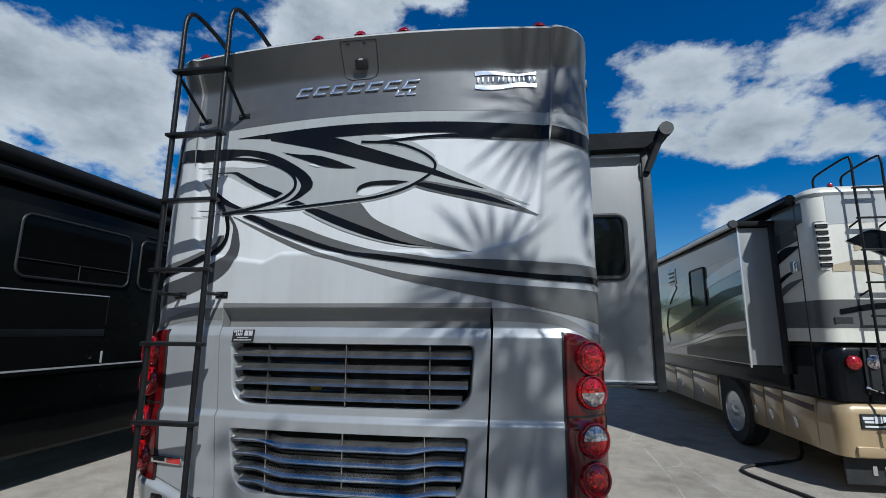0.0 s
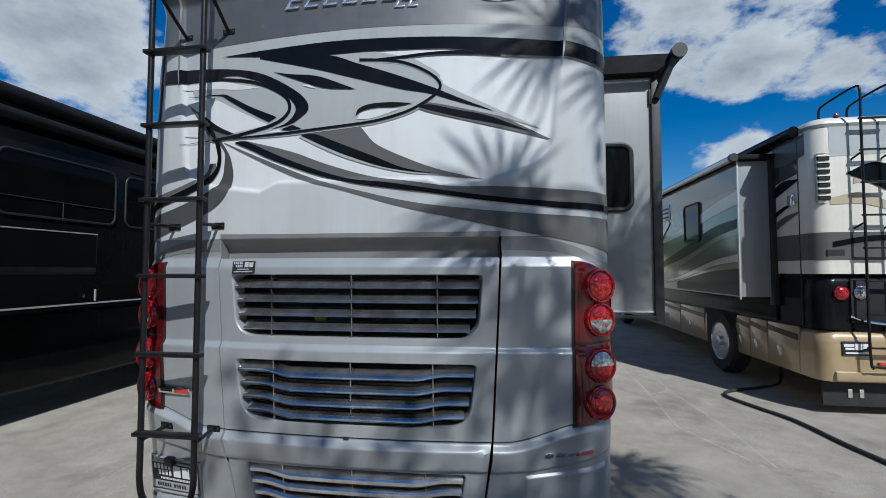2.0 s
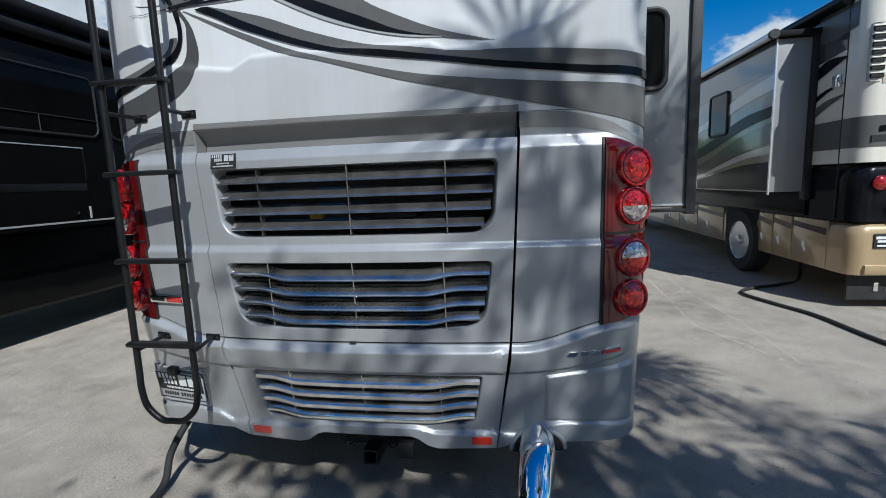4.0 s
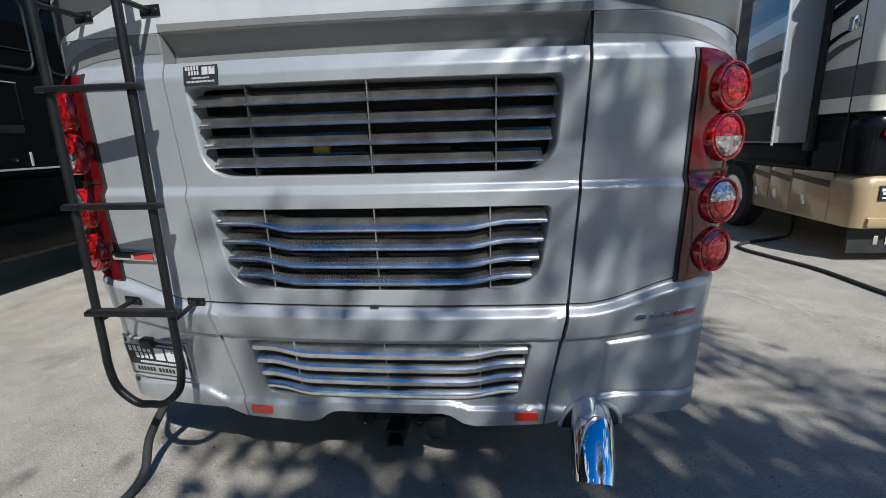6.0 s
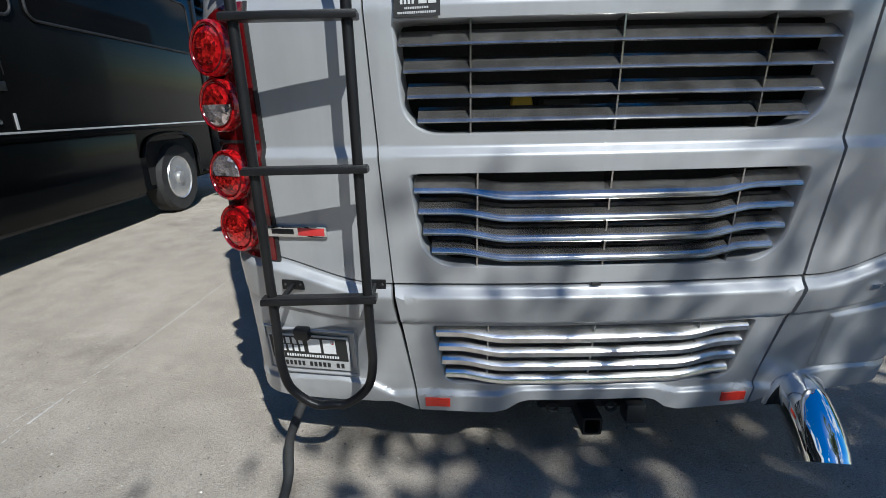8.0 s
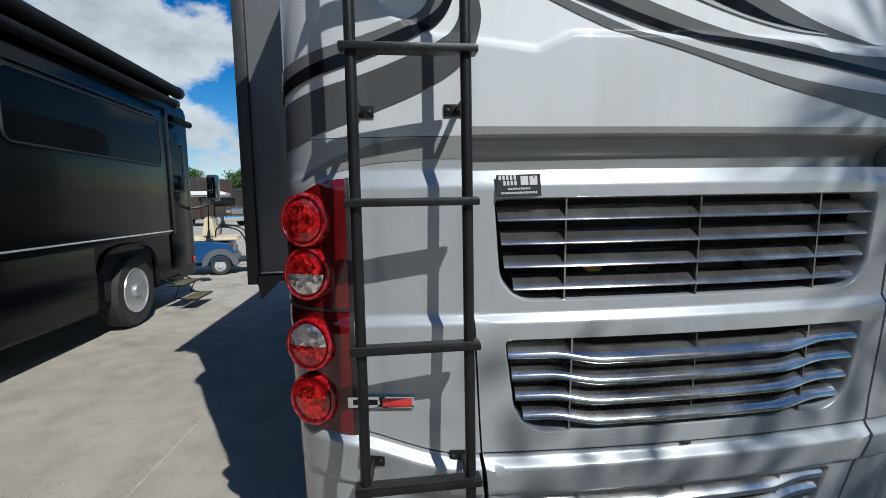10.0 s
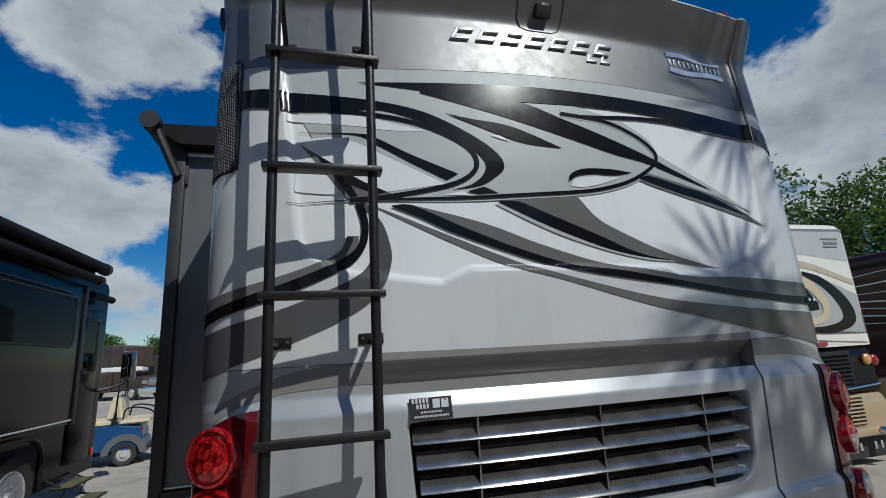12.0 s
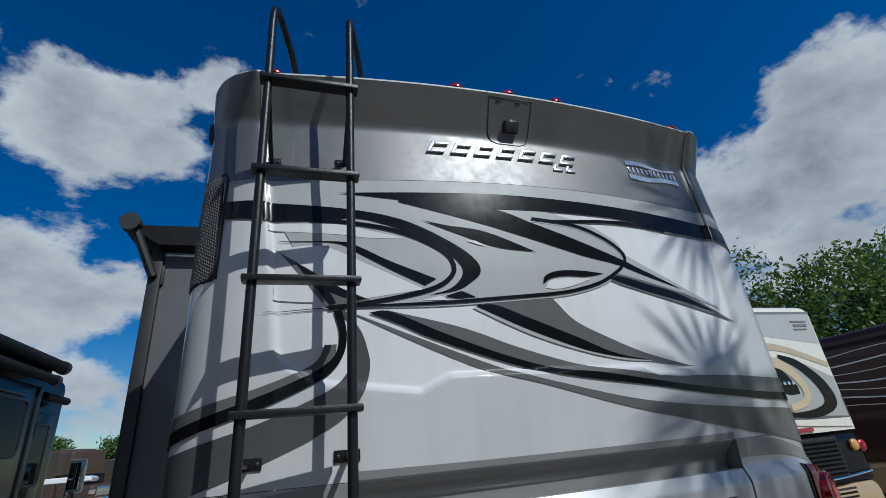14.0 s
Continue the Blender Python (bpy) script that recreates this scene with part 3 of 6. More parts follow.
graphic("spear", [(-0.903, 2.524), (-0.828, 2.477), (-0.754, 2.428), (-0.669, 2.385)], [(-0.903, 2.524), (-0.847, 2.449), (-0.763, 2.401), (-0.698, 2.379)], M_BLACK, 5, rv)
graphic("spear", [(-0.847, 2.456), (-0.802, 2.432), (-0.767, 2.372)], [(-0.847, 2.452), (-0.819, 2.408), (-0.788, 2.368)], M_BLACK, 6, rv)
graphic("chip", [(-0.387, 2.391), (-0.327, 2.409), (-0.276, 2.385)], [(-0.387, 2.389), (-0.351, 2.38), (-0.276, 2.385)], M_BLACK, 5, rv, smooth=False)
graphic("white_chip", [(-0.488, 2.374), (-0.402, 2.391), (-0.387, 2.377)], [(-0.488, 2.374), (-0.44, 2.375), (-0.387, 2.375)], M_WHITE, 5, rv, smooth=False)
graphic("spear", [(-0.449, 2.701), (-0.353, 2.681), (-0.197, 2.657), (0.004, 2.576)], [(-0.449, 2.701), (-0.312, 2.646), (-0.16, 2.592), (0.004, 2.576)], M_BLACK, 5, rv)
graphic("white_chip", [(-0.282, 2.615), (-0.248, 2.617), (-0.206, 2.594)], [(-0.282, 2.615), (-0.239, 2.6), (-0.206, 2.594)], M_WHITE, 5, rv, smooth=False)
# lower right wing
graphic("wing", [(-0.084, 2.379), (0.016, 2.392), (0.107, 2.297), (0.229, 2.234), (0.407, 2.164), (0.64, 2.106)], [(-0.273, 2.362), (-0.015, 2.268), (0.171, 2.197), (0.32, 2.153), (0.465, 2.125), (0.64, 2.106)], M_MID, 2, rv, label="mid grey painted wing")
graphic("swoosh", [(-0.276, 2.355), (-0.202, 2.354), (-0.079, 2.304), (0.109, 2.228), (0.261, 2.166), (0.422, 2.136)], [(-0.277, 2.349), (-0.142, 2.284), (-0.013, 2.231), (0.141, 2.179), (0.29, 2.15), (0.422, 2.136)], M_BLACK, 4, rv)
graphic("pinstripe", [(-0.277, 2.349), (-0.142, 2.284), (-0.013, 2.231), (0.141, 2.179), (0.29, 2.15), (0.422, 2.136)], [(-0.293, 2.344), (-0.157, 2.275), (-0.025, 2.22), (0.141, 2.17), (0.29, 2.141), (0.422, 2.132)], M_LIGHT, 3, rv)
# long sweep across the back
graphic("sweep", [(-0.598, 2.343), (-0.337, 2.273), (-0.137, 2.198), (0.083, 2.133), (0.29, 2.101), (0.493, 2.073), (0.663, 2.071), (0.859, 2.064), (1.059, 2.051), (1.246, 2.043), (1.546, 2.038)],
        [(-0.618, 2.336), (-0.402, 2.248), (-0.2, 2.168), (-0.009, 2.109), (0.172, 2.083), (0.378, 2.053), (0.663, 2.009), (0.94, 1.984), (1.059, 1.977), (1.246, 1.969), (1.546, 1.964)], M_MID, 2, rv)
graphic("sweep", [(-0.656, 2.337), (-0.584, 2.336), (-0.402, 2.254), (-0.2, 2.175), (-0.008, 2.12), (0.173, 2.097), (0.378, 2.065), (0.663, 2.025), (0.94, 1.999), (1.059, 1.991), (1.246, 1.987), (1.546, 1.984)],
        [(-0.655, 2.333), (-0.56, 2.292), (-0.435, 2.233), (-0.197, 2.148), (-0.009, 2.1), (0.173, 2.07), (0.379, 2.043), (0.663, 2), (0.94, 1.971), (1.059, 1.961), (1.246, 1.954), (1.546, 1.949)], M_BLACK, 4, rv, label="black painted sweep")
graphic("sweep", [(-0.722, 2.341), (-0.468, 2.232), (-0.196, 2.124), (0.054, 2.054), (0.293, 2), (0.523, 1.969), (0.801, 1.944), (1.02, 1.93), (1.246, 1.919), (1.546, 1.914)],
        [(-0.721, 2.337), (-0.466, 2.209), (-0.26, 2.12), (-0.07, 2.068), (0.236, 1.979), (0.525, 1.913), (0.799, 1.855), (1.015, 1.815), (1.25, 1.765), (1.55, 1.73)], M_MID, 2, rv, label="dark grey painted sweep")
# loop at the ladder corner
graphic("loop", [(-0.764, 2.347), (-0.718, 2.289), (-0.716, 2.224), (-0.728, 2.151), (-0.773, 2.099), (-0.862, 2.056), (-1, 2.004), (-1.145, 1.966), (-1.298, 1.939), (-1.548, 1.919)],
        [(-0.745, 2.356), (-0.69, 2.279), (-0.667, 2.212), (-0.661, 2.15), (-0.686, 2.071), (-0.74, 2.009), (-0.83, 1.956), (-0.95, 1.907), (-1.099, 1.853), (-1.3, 1.8), (-1.55, 1.77)], M_DEEP, 2, rv)
graphic("loop", [(-0.776, 2.346), (-0.757, 2.27), (-0.767, 2.205), (-0.807, 2.165), (-0.877, 2.128), (-0.999, 2.082), (-1.144, 2.038), (-1.297, 2.008), (-1.547, 1.988)],
        [(-0.748, 2.346), (-0.733, 2.269), (-0.744, 2.197), (-0.79, 2.138), (-0.878, 2.092), (-1, 2.044), (-1.144, 2.001), (-1.298, 1.969), (-1.548, 1.949)], M_BLACK, 4, rv)
graphic("loop", [(-0.803, 2.233), (-0.822, 2.188), (-0.877, 2.153), (-0.998, 2.109), (-1.144, 2.072), (-1.297, 2.048), (-1.547, 2.028)],
        [(-0.765, 2.233), (-0.778, 2.183), (-0.877, 2.123), (-0.999, 2.077), (-1.144, 2.033), (-1.297, 2.003), (-1.547, 1.983)], M_MID, 3, rv)

# engine door in two pressed halves, with its grilles
hood = part("engine_door", pierced([(seam(1.298), 1.298), (seam(1.73), 1.73), (-seam(1.73), 1.73), (-seam(1.298), 1.298)], opening(0.638, 0.625, 1.650, 1.340, 0.018, 0.11), 26), M_SILVER, rv, "silver painted engine door with two grilles")
lower_door = pierced([(seam(0.87), 0.870), (seam(1.298), 1.298), (-seam(1.298), 1.298), (-seam(0.87), 0.870)], opening(0.608, 0.585, 1.230, 0.925, 0.018, 0.12), 26)
part("lower_panel", lower_door, M_SILVER, hood)


def bumper_low(s):
    a = abs(s)
    return lerp_table([(0, 0.40), (0.215, 0.402), (0.25, 0.39), (0.30, 0.352), (0.34, 0.342), (0.62, 0.352), (0.70, 0.385), (1.2, 0.37), (1.6, 0.40)], a)


outer = [(seam(0.35), bumper_low(0.6)), (seam(0.862), 0.862), (-seam(0.862), 0.862), (-seam(0.35), bumper_low(0.6)), (-0.34, 0.343), (-0.29, 0.357), (-0.245, 0.392), (-0.21, 0.402), (0.21, 0.402), (0.245, 0.392), (0.29, 0.357), (0.34, 0.343)]
bumper = part("bumper", pierced(outer, opening(0.552, 0.520, 0.712, 0.458, 0.015, 0.06), 40), M_SILVER, rv, "silver painted rear bumper with chrome grille")
for sgn in (-1, 1):
    part("bumper_corner", cap_patch(lambda z: sgn * (seam(z) + 0.004), sgn * 1.56, bumper_low, lambda s: 0.864 + 0.1 * sm(0.72, 1.15, abs(s)), 70, 100, 0.0, 0.025), M_SILVER, rv)
    part("corner_panel", cap_patch(lambda z: sgn * (seam(z) + (0.010 if sgn > 0 else 0.005)), sgn * 1.56, lambda s: 0.870 + 0.1 * sm(0.72, 1.15, abs(s)), 1.828, 70, 150, 0.0, 0.03), M_SILVER, rv)
    # taupe shoulder that sweeps down over the lamps
    graphic("shoulder", [(sgn * 0.722, 1.826), (sgn * 0.853, 1.826), (sgn * 0.95, 1.815), (sgn * 1.03, 1.795), (sgn * 1.10, 1.77), (sgn * 1.17, 1.738), (sgn * 1.25, 1.71), (sgn * 1.55, 1.68)],
            [(sgn * 0.722, 1.765), (sgn * 0.8, 1.765), (sgn * 0.96, 1.757), (sgn * 1.03, 1.746), (sgn * 1.09, 1.730), (sgn * 1.17, 1.700), (sgn * 1.25, 1.66), (sgn * 1.55, 1.6)], M_TAUPE, 1, rv)
graphic("shoulder", [(-0.72, 1.856), (-0.4, 1.852), (0.0, 1.851), (0.4, 1.852), (0.72, 1.856)], [(-0.72, 1.832), (-0.4, 1.832), (0.0, 1.832), (0.4, 1.832), (0.72, 1.832)], M_TAUPE, 1, rv)
# cove above the engine door
cove_prof = [(0.0, 1.830), (-0.004, 1.822), (-0.03, 1.800), (-0.05, 1.778), (-0.055, 1.755), (-0.055, 1.700)]
part("cove", sheet(lambda u, v: cap(-0.712 + 1.424 * u, cove_prof[round(v * 5)][1], cove_prof[round(v * 5)][0]), 60, 5), M_TAUPE, rv, "taupe painted cove over the engine door")
for sgn in (-1, 1):
    bm = bmesh.new()
    vs = [bm.verts.new(cap(sgn * 0.714, z, o)) for o, z in cove_prof] + [bm.verts.new(cap(sgn * 0.714, z, 0.0)) for z in (1.70, 1.76)]
    bm.faces.new(vs)
    part("cove_end", bm, M_TAUPE, rv, smooth=False)


def blade(x0, x1, z, dip, tilt, lip, depth=0.046, out=-0.004):
    """A grille slat: a tilted blade with a rolled front edge, dipping in the middle."""
    sec = [(-depth, tilt), (-depth * 0.5, tilt * 0.60), (-0.006, 0.002), (-0.001, -0.003), (0.002, -lip), (-0.002, -lip - 0.003), (-0.006, -lip), (-0.010, -0.006), (-depth * 0.5, tilt * 0.60 - 0.006), (-depth, tilt - 0.006)]
    bm = bmesh.new()
    rings, n = [], 64
    for i in range(n + 1):
        x = x0 + (x1 - x0) * i / n
        mid = 1 - sm(0.30, 0.47, abs(x))
        dz, push = -dip * mid, 0.014 * mid * (1 if dip else 0)
        rings.append([bm.verts.new(cap(x, z + b + dz, out + a + push)) for a, b in sec])
    for a, b in zip(rings, rings[1:]):
        for k in range(len(sec)):
            bm.faces.new((a[k], a[(k + 1) % len(sec)], b[(k + 1) % len(sec)], b[k]))
    bm.faces.new(rings[0])
    bm.faces.new(rings[-1][::-1])
    return bm


def fin(x, z0, z1):
    return sheet(lambda u, v: cap(x - 0.0025, z0 + (z1 - z0) * v, -0.07 + 0.062 * u), 2, 10, lambda u, v: cap(x + 0.0025, z0 + (z1 - z0) * v, -0.07 + 0.062 * u))


def grille(parent, name, label, zs, wid, dip, tilt, lip, top, low, fins, mat):
    # base sheet is near-black, so the shade behind the slats is its colour
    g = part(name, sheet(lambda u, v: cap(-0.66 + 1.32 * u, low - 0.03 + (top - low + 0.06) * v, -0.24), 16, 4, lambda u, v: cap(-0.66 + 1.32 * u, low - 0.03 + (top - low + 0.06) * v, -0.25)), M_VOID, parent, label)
    for z, w in zip(zs, wid):
        part("slat", blade(-w, w, z, dip, tilt, lip), mat, g)
    for x in fins:
        part("fin", fin(x, low, top), mat, g)
    return g


g1 = grille(hood, "upper_grille", "weathered chrome grille with four slats", [1.592, 1.522, 1.453, 1.385], [0.622, 0.612, 0.603, 0.575], 0.0, 0.034, 0.008, 1.648, 1.342, (-0.42, 0.0, 0.42), M_DULL)
g2 = grille(hood, "lower_grille", "weathered chrome grille with four bowed slats", [1.183, 1.115, 1.048, 0.983], [0.594, 0.582, 0.570, 0.545], 0.020, 0.032, 0.013, 1.228, 0.928, (-0.40, 0.0, 0.40), M_CHROME)
g3 = grille(bumper, "bumper_grille", "chrome bumper grille with four bowed slats", [0.684, 0.624, 0.564, 0.506], [0.538, 0.530, 0.520, 0.508], 0.018, 0.026, 0.019, 0.712, 0.455, (-0.36, 0.0, 0.36), M_SATIN)
# what shows of the engine behind the slats
eng = part("filler_cap", lathe([(0.0, 0.0), (0.032, 0.0), (0.036, 0.008), (0.036, 0.024), (0.030, 0.028), (0.014, 0.029), (0.012, 0.04), (0.0, 0.04)], 20, "y"), M_YELLOW, g1, "yellow filler cap behind the slats")
eng.matrix_parent_inverse = Matrix()
eng.location = (-0.24, 0.20, 1.425)
for bx, bz, bw in ((-0.12, 1.41, 0.12), (0.16, 1.405, 0.2), (0.34, 1.40, 0.10)):
    part("engine_block", box((bx - bw / 2, 0.17, bz - 0.03), (bx + bw / 2, 0.24, bz + 0.025), 0.008), M_PLASTIC, g1)

# reflectors
for sgn in (-1, 1):
    part("reflector", cap_patch(sgn * 0.538 - 0.045, sgn * 0.538 + 0.045, 0.372, 0.408, 6, 2, 0.006, 0.006), M_ORANGE, bumper, "red plastic reflector")
# raised panel on the exhaust side of the bumper
for sgn in (1,):

    def pocket(u, v):
        s = sgn * (0.82 + 0.42 * u)
        z = 0.485 - 0.02 * u + (0.225 + 0.07 * u) * v - 0.012 * (1 - v) * u
        e = min(u, 1 - u) * 0.42, min(v, 1 - v) * 0.25
        return cap(s, z, 0.001 + 0.012 * sm(0.0, 0.014, min(e)))
    if sgn > 0:
        part("bumper_swell", sheet(pocket, 84, 50), M_SILVER, rv)


def lamp_cluster(sgn):
    def face(u, v, o=0.014):
        z = 0.945 + 0.768 * v
        s1 = 1.345 - 0.08 * sm(0.80, 1.0, v) - 0.05 * (1 - sm(0.0, 0.06, v))
        s = 1.058 + (s1 - 1.058) * u
        return cap(sgn * s, z - 0.095 * u * u * sm(0.72, 1.0, v) + 0.03 * u * (1 - sm(0, 0.1, v)), o)
    body = part("tail_lamp", sheet(lambda u, v: face(u, v), 14, 40, lambda u, v: face(u, v, -0.02)), M_REDDARK, rv, "tall red tail lamp cluster with four round lenses")
    part("lamp_gasket", sheet(lambda u, v: cap(sgn * (1.047 + 0.012 * u), 0.94 + 0.776 * v, 0.006), 1, 30, lambda u, v: cap(sgn * (1.047 + 0.012 * u), 0.94 + 0.776 * v, -0.02)), M_PLASTIC, body)
    part("lamp_gap", sheet(lambda u, v: cap(sgn * (1.06 + 0.28 * u), 1.324 + 0.009 * v, 0.0165), 12, 1, lambda u, v: cap(sgn * (1.06 + 0.28 * u), 1.324 + 0.009 * v, 0.010)), M_PLASTIC, body)
    for i, z in enumerate((1.595, 1.437, 1.225, 1.050)):
        p0 = Vector(cap(sgn * 1.178, z, 0.004))
        ax = Vector((sgn * math.sin(radians(27)), -math.cos(radians(27)), 0.05)).normalized()
        q = ax.to_track_quat("Z", "Y").to_matrix().to_4x4()
        prof = [(0.081, -0.06), (0.080, 0.026), (0.077, 0.034), (0.071, 0.036), (0.066, 0.031), (0.052, 0.036), (0.036, 0.040), (0.018, 0.042), (0.001, 0.0425)]
        bm = lathe(prof, 32)
        bmesh.ops.transform(bm, matrix=Matrix.Translation(p0) @ q, verts=bm.verts)
        lens = part("lens", bm, M_RED, body)
        rim = tube([Vector((0.0655 * math.cos(k * math.tau / 28), 0.0655 * math.sin(k * math.tau / 28), 0.0345)) for k in range(28)], 0.0022, 6, True)
        bmesh.ops.transform(rim, matrix=Matrix.Translation(p0) @ q, verts=rim.verts)
        part("lens_ring", rim, M_REDDARK, lens)
        core = lathe([(0.046, 0.034), (0.046, 0.0395), (0.040, 0.0415), (0.022, 0.0438), (0.001, 0.0445)], 28)
        bmesh.ops.transform(core, matrix=Matrix.Translation(p0) @ q, verts=core.verts)
        part("lens_core", core, M_REDCORE, lens, "bright faceted red core")
        if i in (1, 2):
            bm = bmesh.new()
            up = -1 if i == 1 else 1
            rows = [(0.0655, 0.0335), (0.060, 0.0365), (0.052, 0.0405), (0.036, 0.0445), (0.018, 0.0465), (0.0, 0.047)]
            inv = (Matrix.Translation(p0) @ q)
            side = (q.to_3x3().inverted() @ Vector((0, 0, 1))).xy.normalized()
            a0 = math.atan2(side.y, side.x) + (math.pi if up < 0 else 0)
            grid = [[bm.verts.new(inv @ Vector((r * math.cos(a0 - math.pi / 2 + k * math.pi / 16), r * math.sin(a0 - math.pi / 2 + k * math.pi / 16), h))) for k in range(17)] for r, h in rows]
            for a, b in zip(grid, grid[1:]):
                for k in range(16):
                    bm.faces.new((a[k], a[k + 1], b[k + 1], b[k]))
            part("reverse_lens", bm, M_CLEAR, lens, "clear half lens")


lamp_cluster(-1)
lamp_cluster(1)

# ladder
LX0, LX1, LY = -1.02, -0.735, -0.10
ladder = part("ladder", tube(smooth_path([(LX0, LY, 3.30), (LX0, LY, 2.0), (LX0, LY, 1.0), (LX0, LY, 0.75), (LX0, LY, 0.66), (LX0 + 0.02, LY, 0.575), (LX0 + 0.085, LY, 0.515), ((LX0 + LX1) / 2, LY, 0.51), (LX1 - 0.085, LY, 0.515), (LX1 - 0.02, LY, 0.575), (LX1, LY, 0.66), (LX1, LY, 0.75), (LX1, LY, 1.0), (LX1, LY, 2.0), (LX1, LY, 3.30)], 8), 0.0145, 12), M_STEEL, rv, "black powder-coated steel roof ladder")
for x in (LX0, LX1):
    part("ladder_hoop", tube(smooth_path([(x, LY, 3.28), (x, LY + 0.003, 3.46), (x + 0.005, LY + 0.03, 3.535), (x + 0.02, LY + 0.085, 3.55), (x + 0.06, 0.10, 3.50), (x + 0.095, 0.22, 3.43)], 8), 0.0135, 12), M_STEEL, ladder)
for z in (0.878, 1.26, 1.64, 2.016, 2.39, 2.765, 3.145):
    bm = box((LX0 - 0.028, LY - 0.028, z - 0.008), (LX1 + 0.028, LY + 0.022, z + 0.010), 0.004)
    r = part("rung", bm, M_STEEL, ladder)
    part("tread", box((LX0 - 0.026, LY - 0.018, z + 0.008), (LX1 + 0.026, LY + 0.012, z + 0.0135), 0.002), M_PLASTIC, r)
for x, dx in ((LX0, 0.012), (LX1, 0.0)):
    for z, dz in ((3.02, -0.06), (1.90, 0.0), (0.845, 0.02)):
        q = Vector(cap(x + dx, z + dz))
        b = part("ladder_bracket", tube([(x, LY, z + (0.10 if z > 3 else -0.0)), q + Vector((0, -0.01, 0))], 0.0095, 8), M_STEEL, ladder)
        q2 = Vector(cap(x + dx, z + dz))
        d = (Vector(cap(x + dx, z + dz, 1)) - q2).normalized().to_track_quat("Z", "Y").to_matrix().to_4x4()
        part("bracket_foot", box((-0.038, -0.017, 0.0), (0.038, 0.017, 0.006), 0.002, Matrix.Translation(q2) @ d), M_STEEL, b)
        for k in (-0.026, 0.026):
            bolt = lathe([(0.0055, 0.004), (0.0055, 0.008), (0.003, 0.010), (0.0005, 0.0102)], 10)
            bmesh.ops.transform(bolt, matrix=Matrix.Translation(q2) @ d @ Matrix.Translation((k, 0, 0)), verts=bolt.verts)
            part("bolt", bolt, M_PLASTIC, b)

# ---- small fittings of the silver motorhome ----


def on_cap(s, z, off=0.0, roll=0.0):
    """A frame on the cap: x along it, y up, z outward."""
    p = Vector(cap(s, z, off))
    n = (Vector(cap(s, z, off + 0.5)) - p).normalized()
    e = 0.01
    up = (Vector(cap(s, z + e, off)) - Vector(cap(s, z - e, off))).normalized()
    ax = up.cross(n).normalized()
    n = ax.cross(up)
    m = Matrix((ax, up, n)).transposed().to_4x4()
    return Matrix.Translation(p) @ m @ pose(0, 0, 0, 0, 0, roll)


def plate(w, h, d, bevel=0.003, slant=0.0, m=None):
    bm = box((-w / 2, -h / 2, 0), (w / 2, h / 2, d), bevel)
    for v in bm.verts:
        v.co.x += v.co.y * slant
    if m is not None:
        bmesh.ops.transform(bm, matrix=m, verts=bm.verts)
    return bm


for s in (-1.02, -0.255, -0.002, 0.247, 0.987):
    p = Vector(cap(s, 3.335)) + Vector((0, 0.03, 0.016))
    bm = lathe([(0.030, 0.0), (0.030, 0.006), (0.024, 0.010), (0.020, 0.022), (0.010, 0.030), (0.001, 0.032)], 16)
    bmesh.ops.transform(bm, matrix=Matrix.Translation(p) @ Matrix.Diagonal((1.3, 0.8, 1, 1)), verts=bm.verts)
    part("marker_lamp", bm, M_RED, rv, "small red roof marker lamp")
# camera hatch
hatch = part("camera_hatch", tube([cap(-0.008 + a, 3.222 + b, 0.003) for a, b in [(-0.105, 0.09), (0.105, 0.088), (0.10, -0.05), (0.085, -0.085), (0.055, -0.098), (-0.055, -0.098), (-0.085, -0.085), (-0.10, -0.05)]], 0.003, 6, True), M_PLASTIC, rv, "dark outline of the camera hatch")
part("rear_camera", plate(0.07, 0.055, 0.028, 0.008, 0, on_cap(0.0, 3.205, -0.002)), M_PLASTIC, hatch, "black rear view camera")
part("camera_lens", plate(0.03, 0.012, 0.004, 0.002, 0, on_cap(0.0, 3.216, 0.026)), M_BRIGHT, hatch)
for a in (-0.06, 0.035):
    part("hatch_hinge", plate(0.022, 0.008, 0.004, 0.002, 0, on_cap(-0.008 + a, 3.298, 0.002)), M_PLASTIC, hatch)
part("door_latch", plate(0.03, 0.012, 0.006, 0.002, 0, on_cap(-0.02, 0.868, 0.004)), M_PLASTIC, hood)
# vertical joint in the top of the cap
for sgn in (-1, 1):
    pinstripe("joint", [(sgn * 1.056, 3.31), (sgn * 1.050, 3.08), (sgn * 1.034, 2.80), (sgn * 1.020, 2.67)], 0.010, M_TAUPE, 6, rv, 0.6)
# chrome name: seven plain slanted shapes and two small ones
M_BADGE = surface("badge_chrome", (0.80, 0.80, 0.80), 0.22, 0.85, 0.0, 0.05)
name = part("name_badge", plate(0.05, 0.010, 0.010, 0.002, 0.3, on_cap(-0.372, 3.046, 0.001)), M_BADGE, rv, "chrome lettering shapes of the model name")
for k in range(7):
    s = -0.352 + k * 0.105
    part("badge_shape", plate(0.016, 0.056, 0.012, 0.003, 0.5, on_cap(s - 0.027, 3.068, 0.002)), M_BADGE, name)
    for dz in (0.0215, -0.0215):
        part("badge_shape", plate(0.068, 0.013, 0.012, 0.003, 0.5, on_cap(s + 0.008 + dz * 0.5, 3.068 + dz, 0.0022)), M_BADGE, name)
